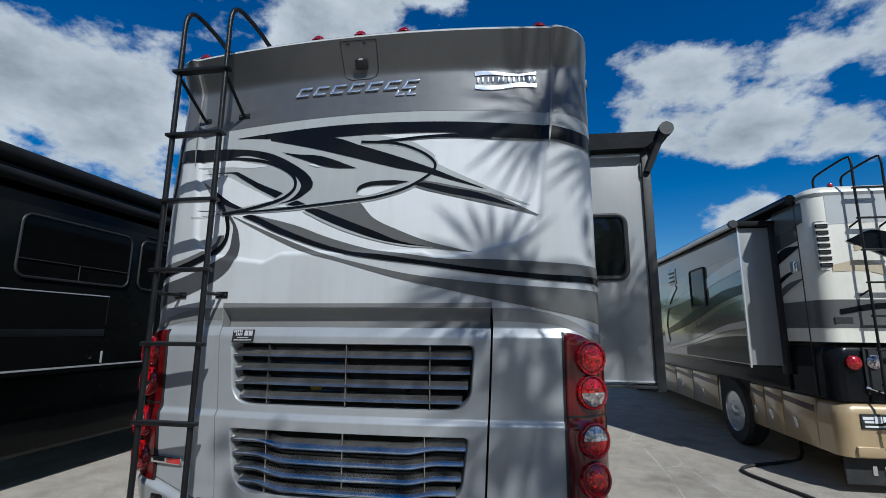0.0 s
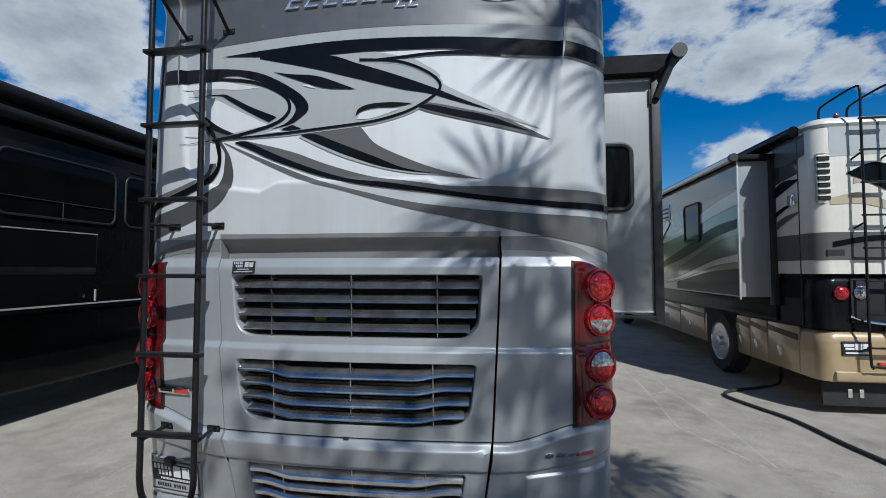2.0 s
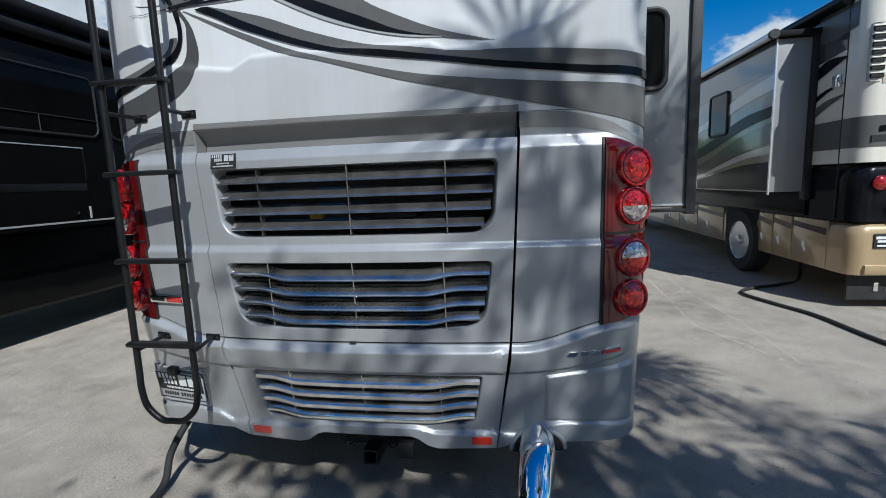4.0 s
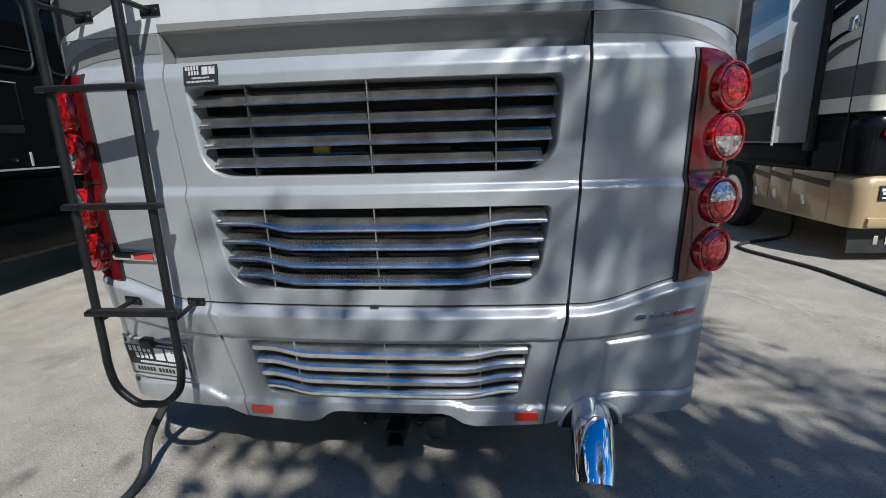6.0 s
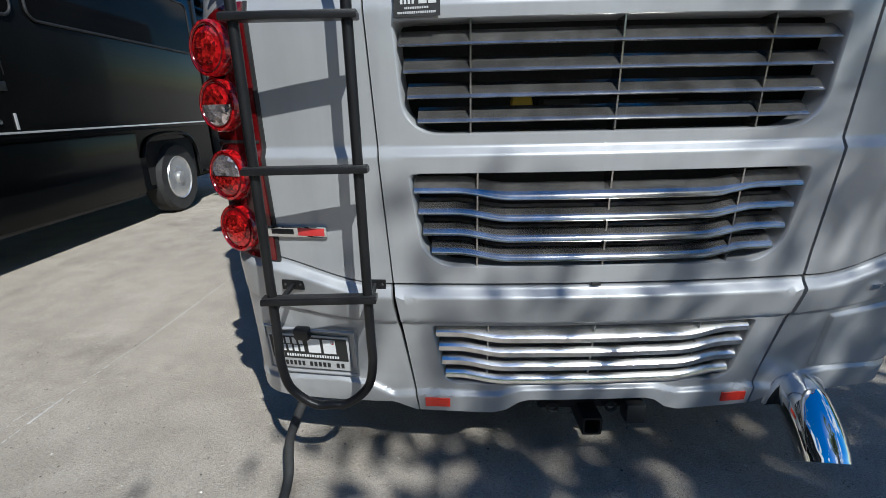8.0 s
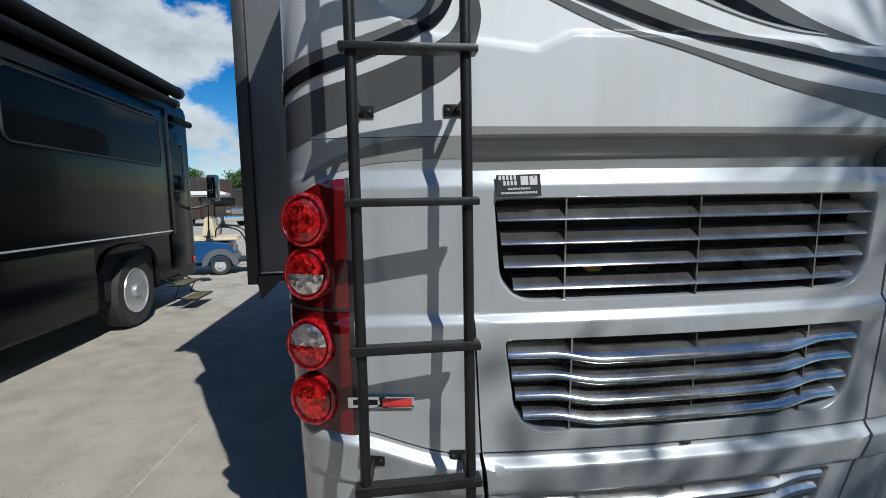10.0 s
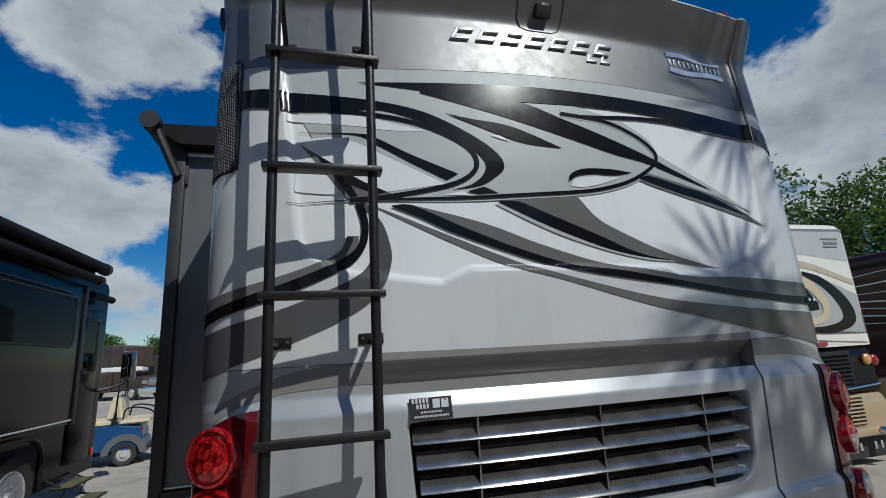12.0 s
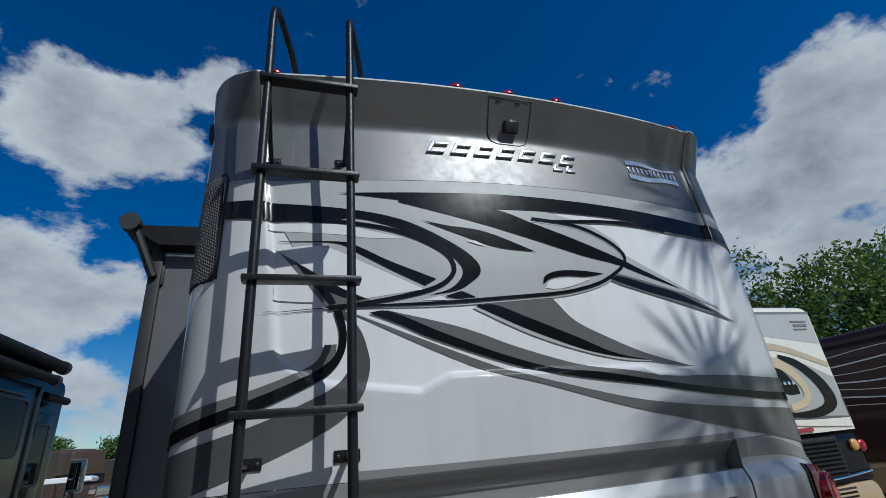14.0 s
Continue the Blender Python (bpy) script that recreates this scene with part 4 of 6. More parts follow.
for s in (0.222, 0.288):
    part("badge_shape", plate(0.012, 0.034, 0.008, 0.002, 0.4, on_cap(s - 0.018, 3.018, 0.002)), M_BADGE, name)
    part("badge_shape", plate(0.045, 0.010, 0.008, 0.002, 0.4, on_cap(s, 3.006, 0.0022)), M_BADGE, name)
# maker's plaque: two wavy chrome strips with bars between
plq = part("maker_badge", sheet(lambda u, v: cap(0.636 + 0.332 * u, 3.103 + 0.026 * v * (0.75 + 0.25 * math.cos(u * 4)) + 0.006 * math.sin(u * 7), 0.009), 30, 3, lambda u, v: cap(0.636 + 0.332 * u, 3.103 + 0.026 * v * (0.75 + 0.25 * math.cos(u * 4)) + 0.006 * math.sin(u * 7), 0.001)), M_BADGE, rv, "chrome maker's plaque with wavy strips")
part("plaque_strip", sheet(lambda u, v: cap(0.636 + 0.332 * u, 3.022 + 0.026 * v - 0.008 * math.sin(u * 6), 0.009), 30, 3, lambda u, v: cap(0.636 + 0.332 * u, 3.022 + 0.026 * v - 0.008 * math.sin(u * 6), 0.001)), M_BADGE, plq)
for k in range(6):
    for dx in (-0.014, 0.012):
        part("plaque_bar", plate(0.012, 0.034, 0.006, 0.002, 0.0, on_cap(0.665 + k * 0.056 + dx, 3.077, 0.002)), M_BADGE, plq)


def bars(parent, rows, s0, z0, lay):
    """Rows of plain blocks for print, (s, z, width, height, material), on the plane of a plate at s0, z0."""
    base = on_cap(s0, z0, lay)
    for s, z, w, h, mat in rows:
        n = max(1, round(w / (h * 0.85))) if w < 0.25 else 1
        for k in range(n):
            at = base @ Matrix.Translation((s - w / 2 + w * (k + 0.5) / n - s0, z - z0, 0))
            part("print_bar", plate(w / n * (0.62 if n > 1 else 1), h, 0.0008, 0.0, 0, at), mat, parent, smooth=False)


stk = part("dealer_sticker", plate(0.128, 0.064, 0.0015, 0.0, 0, on_cap(-0.565, 1.684, 0.006)), M_VOID, hood, "black dealer sticker with white print")
bars(stk, [(-0.597, 1.708, 0.054, 0.013, M_PRINT), (-0.590, 1.692, 0.042, 0.013, M_PRINT), (-0.548, 1.698, 0.022, 0.026, M_PRINT), (-0.522, 1.698, 0.022, 0.026, M_PRINT), (-0.520, 1.708, 0.006, 0.008, M_REDPRINT), (-0.565, 1.675, 0.066, 0.0055, M_PRINT), (-0.565, 1.663, 0.105, 0.006, M_PRINT)], -0.565, 1.684, 0.0078)
bdg = part("chassis_badge", plate(0.20, 0.036, 0.012, 0.003, 0, on_cap(-0.975, 1.046, 0.002)), M_BRIGHT, rv, "chrome badge with dark oval and red field")
part("badge_field", plate(0.088, 0.026, 0.002, 0.0005, 0, on_cap(-0.975, 1.046, 0.0135) @ Matrix.Translation((0.049, 0, 0))), M_REDPRINT, bdg)
part("badge_field", plate(0.074, 0.017, 0.002, 0.0005, 0, on_cap(-0.975, 1.046, 0.0135) @ Matrix.Translation((-0.047, 0, 0))), M_PLASTIC, bdg)
mod = part("model_badge", plate(0.040, 0.020, 0.006, 0.002, 0.3, on_cap(0.935, 0.818, 0.001)), M_BRIGHT, rv, "chrome model badge shapes with a red bar")
for k, s in enumerate((0.985, 1.030)):
    part("badge_shape", plate(0.036, 0.020, 0.006, 0.002, 0.3, on_cap(s, 0.821, 0.001)), M_BRIGHT, mod)
part("badge_shape", plate(0.085, 0.012, 0.005, 0.002, 0.3, on_cap(1.100, 0.822, 0.001)), M_REDPRINT, mod)
part("badge_shape", plate(0.075, 0.009, 0.006, 0.002, 0.3, on_cap(1.104, 0.833, 0.001)), M_BRIGHT, mod)
# number plate recess with a dealer plate
pl = part("dealer_plate", plate(0.300, 0.150, 0.004, 0.002, 0, on_cap(-0.995, 0.582, 0.012)), M_PRINT, rv, "black and white dealer plate in a bright frame")
part("plate_field", plate(0.285, 0.098, 0.001, 0.0, 0, on_cap(-0.995, 0.582, 0.0165) @ Matrix.Translation((0, 0.018, 0))), M_PLASTIC, pl, smooth=False)
bars(pl, [(-1.070, 0.630, 0.118, 0.027, M_LABEL), (-1.055, 0.598, 0.092, 0.027, M_LABEL), (-0.974, 0.612, 0.046, 0.060, M_LABEL), (-0.917, 0.612, 0.046, 0.060, M_LABEL), (-0.905, 0.632, 0.014, 0.018, M_REDPRINT), (-0.985, 0.566, 0.20, 0.011, M_LABEL), (-1.065, 0.530, 0.095, 0.019, M_PLASTIC), (-0.962, 0.530, 0.085, 0.019, M_PLASTIC), (-0.885, 0.530, 0.036, 0.019, M_PLASTIC)], -0.995, 0.582, 0.0178)
part("plate_frame", tube([cap(-0.995 + a * 0.172, 0.585 + b * 0.092, 0.012) for a, b in [(-1, 1), (-0.5, 1), (0, 1), (0.5, 1), (1, 1), (1, 0), (1, -1), (0.5, -1), (0, -1), (-0.5, -1), (-1, -1), (-1, 0)]], 0.006, 8, True), M_SILVER, pl)
part("plate_lamp", plate(0.055, 0.045, 0.035, 0.010, 0, on_cap(-1.005, 0.672, 0.008)), M_PLASTIC, pl, "black plate lamp")
# near-black sheet that paints the shade behind the panel gaps
part("gap_shade_sheet", sheet(lambda u, v: cap(-1.2 + 2.4 * u, 0.42 + 1.38 * v, -0.27), 24, 10), M_VOID, rv)
# tow hitch
hitch = part("hitch", box((-0.16, 0.12, 0.315), (0.16, 0.22, 0.375), 0.01), M_STEEL, rv, "black steel receiver hitch")
part("receiver", sheet(lambda u, v: (0.02 + 0.036 * math.copysign(min(1, abs(math.cos(u * math.tau)) * 1.35), math.cos(u * math.tau)), 0.03 + 0.2 * v, 0.30 + 0.036 * math.copysign(min(1, abs(math.sin(u * math.tau)) * 1.35), math.sin(u * math.tau))), 24, 1,
                       lambda u, v: (0.02 + 0.027 * math.copysign(min(1, abs(math.cos(u * math.tau)) * 1.35), math.cos(u * math.tau)), 0.03 + 0.2 * v, 0.30 + 0.027 * math.copysign(min(1, abs(math.sin(u * math.tau)) * 1.35), math.sin(u * math.tau)))), M_STEEL, hitch)
part("wiring_socket", box((0.15, 0.05, 0.29), (0.22, 0.12, 0.37), 0.01), M_PLASTIC, hitch)
for sgn in (-1, 1):
    part("chain_loop", tube([(sgn * 0.11 + 0.02 * math.cos(a * math.tau / 10), 0.10, 0.335 + 0.02 * math.sin(a * math.tau / 10)) for a in range(10)], 0.006, 6, True), M_STEEL, hitch)
# chrome exhaust tip, cut on the slant
pipe_path = [(0.79, 0.55, 0.42), (0.79, 0.22, 0.40), (0.785, 0.07, 0.375), (0.775, -0.02, 0.33), (0.768, -0.08, 0.275), (0.765, -0.105, 0.245)]
tip = smooth_path(pipe_path, 6)
bm = bmesh.new()
add_tube(bm, tip, 0.080, 32, caps=False)
add_tube(bm, tip, 0.075, 32, caps=False)
ex = part("exhaust_tip", bm, M_BRIGHT, rv, "curved chrome exhaust tip")
part("exhaust_clamp", tube([(0.79 + 0.082 * math.cos(a * math.tau / 24), 0.12, 0.392 + 0.082 * math.sin(a * math.tau / 24)) for a in range(24)], 0.006, 6, True), M_BRIGHT, ex)
part("exhaust_inside", tube(tip[:-8], 0.072, 16), M_VOID, ex)
# wheel arch over the exhaust
part("exhaust_arch", tube([cap(0.79 + 0.12 * math.cos(a), 0.345 + 0.105 * math.sin(a), 0.0) for a in [k * math.pi / 14 for k in range(15)]], 0.010, 8), M_SILVER, rv)
# flat near-black sheet on the bumper paints the shaded opening
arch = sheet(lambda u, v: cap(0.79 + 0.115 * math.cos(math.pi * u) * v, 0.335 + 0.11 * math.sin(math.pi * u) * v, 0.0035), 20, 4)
part("exhaust_opening_shade", arch, M_VOID, rv)

# honeycomb vent on the ladder corner; a near-black sheet paints shade behind it
vent = part("air_vent", sheet(lambda u, v: cap(-1.158 - 0.27 * u - 0.022 * v, 2.475 + 0.43 * v, 0.002), 14, 16, lambda u, v: cap(-1.158 - 0.27 * u - 0.022 * v, 2.475 + 0.43 * v, -0.01)), M_VOID, rv, "black honeycomb air vent")
bm = bmesh.new()
for i in range(25):
    for j in range(34):
        s, z = -1.168 - 0.0105 * i - 0.022 * j / 34, 2.482 + 0.0128 * j + (0.0064 if i % 2 else 0)
        if z > 2.90:
            continue
        ring = [bm.verts.new(cap(s + 0.0070 * math.cos(a), z + 0.0066 * math.sin(a), 0.007)) for a in [k * math.tau / 6 for k in range(6)]]
        inner = [bm.verts.new(cap(s + 0.0050 * math.cos(a), z + 0.0046 * math.sin(a), 0.006)) for a in [k * math.tau / 6 for k in range(6)]]
        for k in range(6):
            bm.faces.new((ring[k], ring[(k + 1) % 6], inner[(k + 1) % 6], inner[k]))
mesh_ob = part("honeycomb", bm, M_TAUPE, vent, smooth=False)
mesh_ob["kind"] = "stuff"
part("vent_frame", tube([cap(-1.30 + a * 0.138, 2.69 + b * 0.215, 0.004) for a, b in [(1, 0.9), (0.9, 1), (0, 1), (-1, 1), (-1, 0), (-1, -1), (0, -1), (0.9, -1), (1, -0.9), (1, 0)]], 0.006, 6, True), M_PLASTIC, vent)
part("side_lamp", box((-1.275, 0.30, 3.16), (-1.235, 0.36, 3.235), 0.012), M_PLASTIC, rv, "small black side bracket")
part("side_lamp", box((1.235, 0.36, 3.12), (1.275, 0.42, 3.18), 0.012), M_PLASTIC, rv)


def rounded(w, h, r, n=6):
    return [(sx * (w / 2 - r) + r * math.cos(radians(a0 + k * 90 / n)), sz * (h / 2 - r) + r * math.sin(radians(a0 + k * 90 / n))) for sx, sz, a0 in ((1, 1, 0), (-1, 1, 90), (-1, -1, 180), (1, -1, 270)) for k in range(n + 1)]


def window(parent, m, w, h, r=0.06, mat_glass=None, bar=True, frame_w=0.018):
    """A rounded side window in a black frame; m: x along, y up, z out."""
    f = part("window", tube([m @ Vector((a, b, 0.006)) for a, b in rounded(w, h, r)], frame_w, 8, True), M_PLASTIC, parent, "dark tinted window in a black frame")
    bm = bmesh.new()
    front = [bm.verts.new(m @ Vector((a, b, 0.006))) for a, b in rounded(w, h, r)]
    back = [bm.verts.new(m @ Vector((a, b, -0.004))) for a, b in rounded(w, h, r)]
    bm.faces.new(front)
    bm.faces.new(back[::-1])
    for k in range(len(front)):
        bm.faces.new((front[k], front[(k + 1) % len(front)], back[(k + 1) % len(front)], back[k]))
    part("pane", bm, mat_glass or M_GLASS, f, smooth=False)
    if bar:
        part("window_bar", tube([m @ Vector((-w / 2, -h * 0.22, 0.012)), m @ Vector((w / 2, -h * 0.22, 0.012))], 0.006, 6), M_PLASTIC, f)
        part("window_bar", tube([m @ Vector((0, -h * 0.22, 0.012)), m @ Vector((0, -h / 2, 0.012))], 0.006, 6), M_PLASTIC, f)
    return f


def slide_room(parent, sgn, x0, x1, y0, y1, z0, z1, mat, roll_z):
    """A slide-out room: walls, edge flanges, topper awning with its roller."""
    a, b = sorted((sgn * x0, sgn * x1))
    sr = part("slide_out", box((a, y0, z0), (b, y1, z1), 0.01), mat, parent, "grey slide-out room with black edge flanges")
    o = sgn * x1
    part("flange", box((min(o - sgn * 0.015, o + sgn * 0.05), y0 - 0.03, z0 - 0.05), (max(o - sgn * 0.015, o + sgn * 0.05), y0 + 0.05, z1 + 0.10), 0.006), M_PLASTIC, sr, "black rubber edge flange")
    part("flange", box((a, y0 - 0.025, z0 - 0.035), (b, y0 + 0.04, z0 - 0.012), 0.004), M_PLASTIC, sr)
    part("trim", box((a, y0 - 0.008, z1 - 0.035), (b, y0 + 0.01, z1 - 0.012), 0.003), M_ALLOY, sr)
    part("trim", box((a, y0 - 0.008, z0 + 0.008), (b, y0 + 0.01, z0 + 0.02), 0.003), M_ALLOY, sr)
    # topper: fabric from the wall down to the roller
    bm = bmesh.new()
    xs = [sgn * x0, o + sgn * 0.14]
    v = [[bm.verts.new((x, y, z)) for x, z in ((xs[0], roll_z + 0.01), (xs[1], roll_z), (xs[1], roll_z - 0.03), (o, z1 + 0.0), (xs[0], z1 + 0.0))] for y in (y0 - 0.10, y1)]
    for k in range(5):
        bm.faces.new((v[0][k], v[0][(k + 1) % 5], v[1][(k + 1) % 5], v[1][k]))
    bm.faces.new(v[0][::-1])
    bm.faces.new(v[1])
    part("topper_fabric", bm, M_FABRIC, sr, "black slide topper fabric", smooth=False)
    ro = part("roller", tube([(o + sgn * 0.15, y0 - 0.15, roll_z - 0.005), (o + sgn * 0.15, y1, roll_z - 0.005)], 0.048, 16), M_FABRIC, sr)
    part("roller_cap", tube([(o + sgn * 0.15, y0 - 0.165, roll_z - 0.005), (o + sgn * 0.15, y0 - 0.10, roll_z - 0.005)], 0.054, 18), M_PLASTIC, ro, "round black roller end cap")
    part("roller_arm", tube([(o + sgn * 0.13, y0 - 0.11, roll_z - 0.03), (o + sgn * 0.02, y0 - 0.04, z1 - 0.18)], 0.026, 8), M_PLASTIC, ro)
    part("flange_clip", box((o - 0.03, y0 - 0.02, z1 - 0.22), (o + 0.03, y0, z1 - 0.10), 0.004), M_PLASTIC, sr)
    return sr


M_SLIDE = paint("slide_grey", (0.27, 0.27, 0.265), 0.1, 0.4, 0.4)
M_SLIDE_DARK = paint("slide_charcoal", (0.115, 0.116, 0.118), 0.1, 0.35, 0.25, 0.14, 0.15)
sl = slide_room(rv, 1, 1.24, 1.86, 1.5, 6.4, 1.34, 3.15, M_SLIDE, 3.28)
window(sl, Matrix.Translation((1.535, 1.5, 2.38)) @ pose(0, 0, 0, 90, 0, 0), 0.32, 0.50, 0.07, bar=False, frame_w=0.02)
sl2 = slide_room(rv, -1, 1.24, 1.685, 1.45, 6.4, 1.24, 3.13, M_SLIDE_DARK, 3.25)
for x in (-1.665, -1.46):
    bm = bmesh.new()
    a = [bm.verts.new((x + dx, y, z)) for y in (1.42, 1.47) for dx, z in ((-0.02, 1.24), (0.14, 1.24), (0.0, 1.10))]
    for k in range(3):
        bm.faces.new((a[k], a[(k + 1) % 3], a[3 + (k + 1) % 3], a[3 + k]))
    bm.faces.new(a[:3])
    bm.faces.new(a[3:])
    part("flange_tip", bm, M_PLASTIC, sl2, smooth=False)


# ---- builders shared by the other motorhomes ----
def flat(parent, name, pts_up, pts_lo, mat, to, lift, label=""):
    """A painted shape between two flowing edges on a flat wall; to(a, b, lift) gives the place."""
    A, B = smooth_path([(a, b, 0) for a, b in pts_up], 8), smooth_path([(a, b, 0) for a, b in pts_lo], 8)
    n = max(len(A), len(B)) - 1
    bm = bmesh.new()

    def pick(P, k):
        f = k / n * (len(P) - 1)
        i = min(int(f), len(P) - 2)
        return P[i].lerp(P[i + 1], f - i)
    g = [[bm.verts.new(to(*pick(P, k).xy, lift)) for P in (A, B)] for k in range(n + 1)]
    for a, b in zip(g, g[1:]):
        bm.faces.new((a[0], b[0], b[1], a[1]))
    bmesh.ops.remove_doubles(bm, verts=bm.verts, dist=0.0005)
    return part(name, bm, mat, parent, label)


def shell(x0, x1, y0, y1, z0, z1, r=0.16, crown=0.05):
    """A coach body: rounded upright corners and roof edges, slightly bowed ends."""
    bm = bmesh.new()
    outline = []
    for cx, cy, a0 in ((x1 - r, y1 - r, 0), (x0 + r, y1 - r, 90), (x0 + r, y0 + r, 180), (x1 - r, y0 + r, 270)):
        for k in range(9):
            a = radians(a0 + k * 90 / 8)
            outline.append((cx + r * math.cos(a), cy + r * math.sin(a)))
    mx, my = (x0 + x1) / 2, (y0 + y1) / 2
    rows = [(z0, 0.0), ((z0 + z1) / 2, 0.0), (z1 - 0.16, 0.0), (z1 - 0.08, 0.015), (z1 - 0.03, 0.045), (z1, 0.11), (z1 + crown, 0.55)]
    rings = []
    for z, ins in rows:
        ring = []
        for x, y in outline:
            dx, dy = x - mx, y - my
            ring.append(bm.verts.new((mx + dx - math.copysign(min(ins, abs(dx)), dx), my + dy - math.copysign(min(ins, abs(dy)), dy), z)))
        rings.append(ring)
    for a, b in zip(rings, rings[1:]):
        for k in range(len(a)):
            bm.faces.new((a[k], a[(k + 1) % len(a)], b[(k + 1) % len(a)], b[k]))
    bm.faces.new(rings[-1])
    bm.faces.new(rings[0][::-1])
    return bm


def band(x0, x1, y0, y1, z0, z1, r=0.16, out=0.004):
    """A painted belt round the coach body."""
    bm = bmesh.new()
    outline = []
    for cx, cy, a0 in ((x1 - r, y1 - r, 0), (x0 + r, y1 - r, 90), (x0 + r, y0 + r, 180), (x1 - r, y0 + r, 270)):
        for k in range(9):
            a = radians(a0 + k * 90 / 8)
            outline.append((cx + (r + out) * math.cos(a), cy + (r + out) * math.sin(a)))
    a, b = [bm.verts.new((x, y, z0)) for x, y in outline], [bm.verts.new((x, y, z1)) for x, y in outline]
    for k in range(len(a)):
        bm.faces.new((a[k], a[(k + 1) % len(a)], b[(k + 1) % len(a)], b[k]))
    return bm


def road_wheel(parent, x, y, r, sgn, m_rim=None):
    w = part("wheel", lathe([(r * 0.60, -0.13), (r * 0.92, -0.14), (r, -0.09), (r, 0.09), (r * 0.92, 0.14), (r * 0.60, 0.13)], 40, "x", True), M_RUBBER, parent, "black tyre on a polished alloy rim")
    w.location = (x, y, r)
    if sgn < 0:
        w.rotation_euler = (0, 0, math.pi)
    part("rim", lathe([(0.02, 0.17), (0.075, 0.165), (0.09, 0.11), (0.175, 0.10), (0.19, 0.085), (0.235, 0.06), (r * 0.52, 0.03), (r * 0.56, 0.12), (r * 0.605, 0.145), (r * 0.62, 0.13)], 36, "x"), m_rim or M_WHEEL, w)
    for k in range(10):
        a = k * math.tau / 10
        nut = lathe([(0.0, 0.0), (0.016, 0.0), (0.016, 0.03), (0.008, 0.036), (0.0, 0.036)], 8, "x")
        bmesh.ops.translate(nut, vec=(0.105, 0.145 * math.cos(a), 0.145 * math.sin(a)), verts=nut.verts)
        part("wheel_nut", nut, M_BRIGHT, w)
        # dark disc on the rim paints the shade of a hand hole
        hole = lathe([(0.0, 0.0), (0.030, 0.0), (0.030, 0.004), (0.0, 0.004)], 12, "x")
        bmesh.ops.translate(hole, vec=(0.080, 0.210 * math.cos(a + 0.3), 0.210 * math.sin(a + 0.3)), verts=hole.verts)
        part("hand_hole_shade", hole, M_VOID, w)
    return w


M_GLOSS_DARK = paint("glossy_grey_side", (0.045, 0.045, 0.043), 0.0, 0.15, 1.0, 0.1, 0.5)
M_GLOSS_SAND = paint("glossy_sand_side", (0.20, 0.165, 0.12), 0.0, 0.15, 1.0, 0.1, 0.5)
M_GLOSS_CREAM = paint("glossy_cream_side", (0.55, 0.52, 0.46), 0.0, 0.15, 1.0, 0.1, 0.5)
# ---- the cream and tan motorhome ----
CX0, CX1, CY0, CY1 = 4.30, 7.0, 3.68, 15.0
cv = thing("motorhome", "cream, grey and tan motorhome with a black rear ladder", "motorhome")
part("body", shell(CX0, CX1, CY0, CY1, 1.62, 3.47), M_CREAM, cv, "cream painted coach body")
part("lower_body", shell(CX0 + 0.01, CX1 - 0.01, CY0 + 0.01, CY1 - 0.01, 0.98, 1.622, 0.16, -0.001), M_BLACK, cv, "black lower rear")
part("skirt", shell(CX0 - 0.005, CX1 + 0.005, CY0 - 0.015, CY1, 0.40, 0.985, 0.16, -0.001), M_TAN, cv, "tan painted skirt")
part("belt", band(CX0, CX1, CY0, CY1, 1.78, 2.10), M_MID, cv, "grey painted belt")
part("roof_rail", band(CX0, CX1, CY0, CY1, 3.33, 3.37), M_TAUPE, cv)
part("body_seam", box((CX0 - 0.006, CY0 + 0.30, 1.0), (CX0 + 0.01, CY0 + 0.312, 3.38)), M_PLASTIC, cv)
rear = lambda a, b, k: (a, CY0 - 0.003 * k, b)
side = lambda a, b, k: (CX0 - 0.003 * k, a, b)
# rear graphics
flat(cv, "top_grey", [(4.46, 3.33), (5.6, 3.33), (6.86, 3.33)], [(4.46, 2.98), (5.6, 3.0), (6.86, 2.86)], paint("rear_grey", (0.42, 0.42, 0.41)), rear, 1)
flat(cv, "tan_swoosh", [(4.7, 2.72), (5.3, 2.88), (6.0, 2.86), (6.86, 2.58)], [(4.7, 2.66), (5.3, 2.78), (6.0, 2.76), (6.86, 2.50)], paint("sand_paint", (0.45, 0.37, 0.26)), rear, 2)
flat(cv, "grey_field", [(5.6, 2.7), (6.2, 2.62), (6.86, 2.36)], [(5.6, 1.95), (6.2, 1.85), (6.86, 1.80)], M_LIGHT, rear, 2)
flat(cv, "black_crescent", [(5.9, 2.72), (6.25, 2.62), (6.6, 2.36), (6.74, 2.08), (6.62, 1.90), (6.2, 1.82), (5.7, 1.86)], [(5.9, 2.66), (6.2, 2.50), (6.42, 2.28), (6.50, 2.08), (6.42, 1.98), (6.15, 1.92), (5.7, 1.90)], M_BLACK, rear, 4)
flat(cv, "sand_crescent", [(5.5, 2.72), (5.95, 2.62), (6.22, 2.36), (6.26, 2.12), (6.1, 1.98), (5.8, 1.92)], [(5.5, 2.58), (5.85, 2.50), (6.08, 2.30), (6.13, 2.14), (6.02, 2.06), (5.8, 2.02)], paint("sand_paint_deep", (0.50, 0.41, 0.27)), rear, 5)
flat(cv, "dark_eye", [(4.62, 2.78), (4.95, 2.90), (5.4, 2.72), (5.8, 2.55), (6.07, 2.26)], [(4.62, 2.78), (4.95, 2.62), (5.4, 2.38), (5.8, 2.16), (6.07, 2.15)], M_BLACK, rear, 3, "black painted eye")
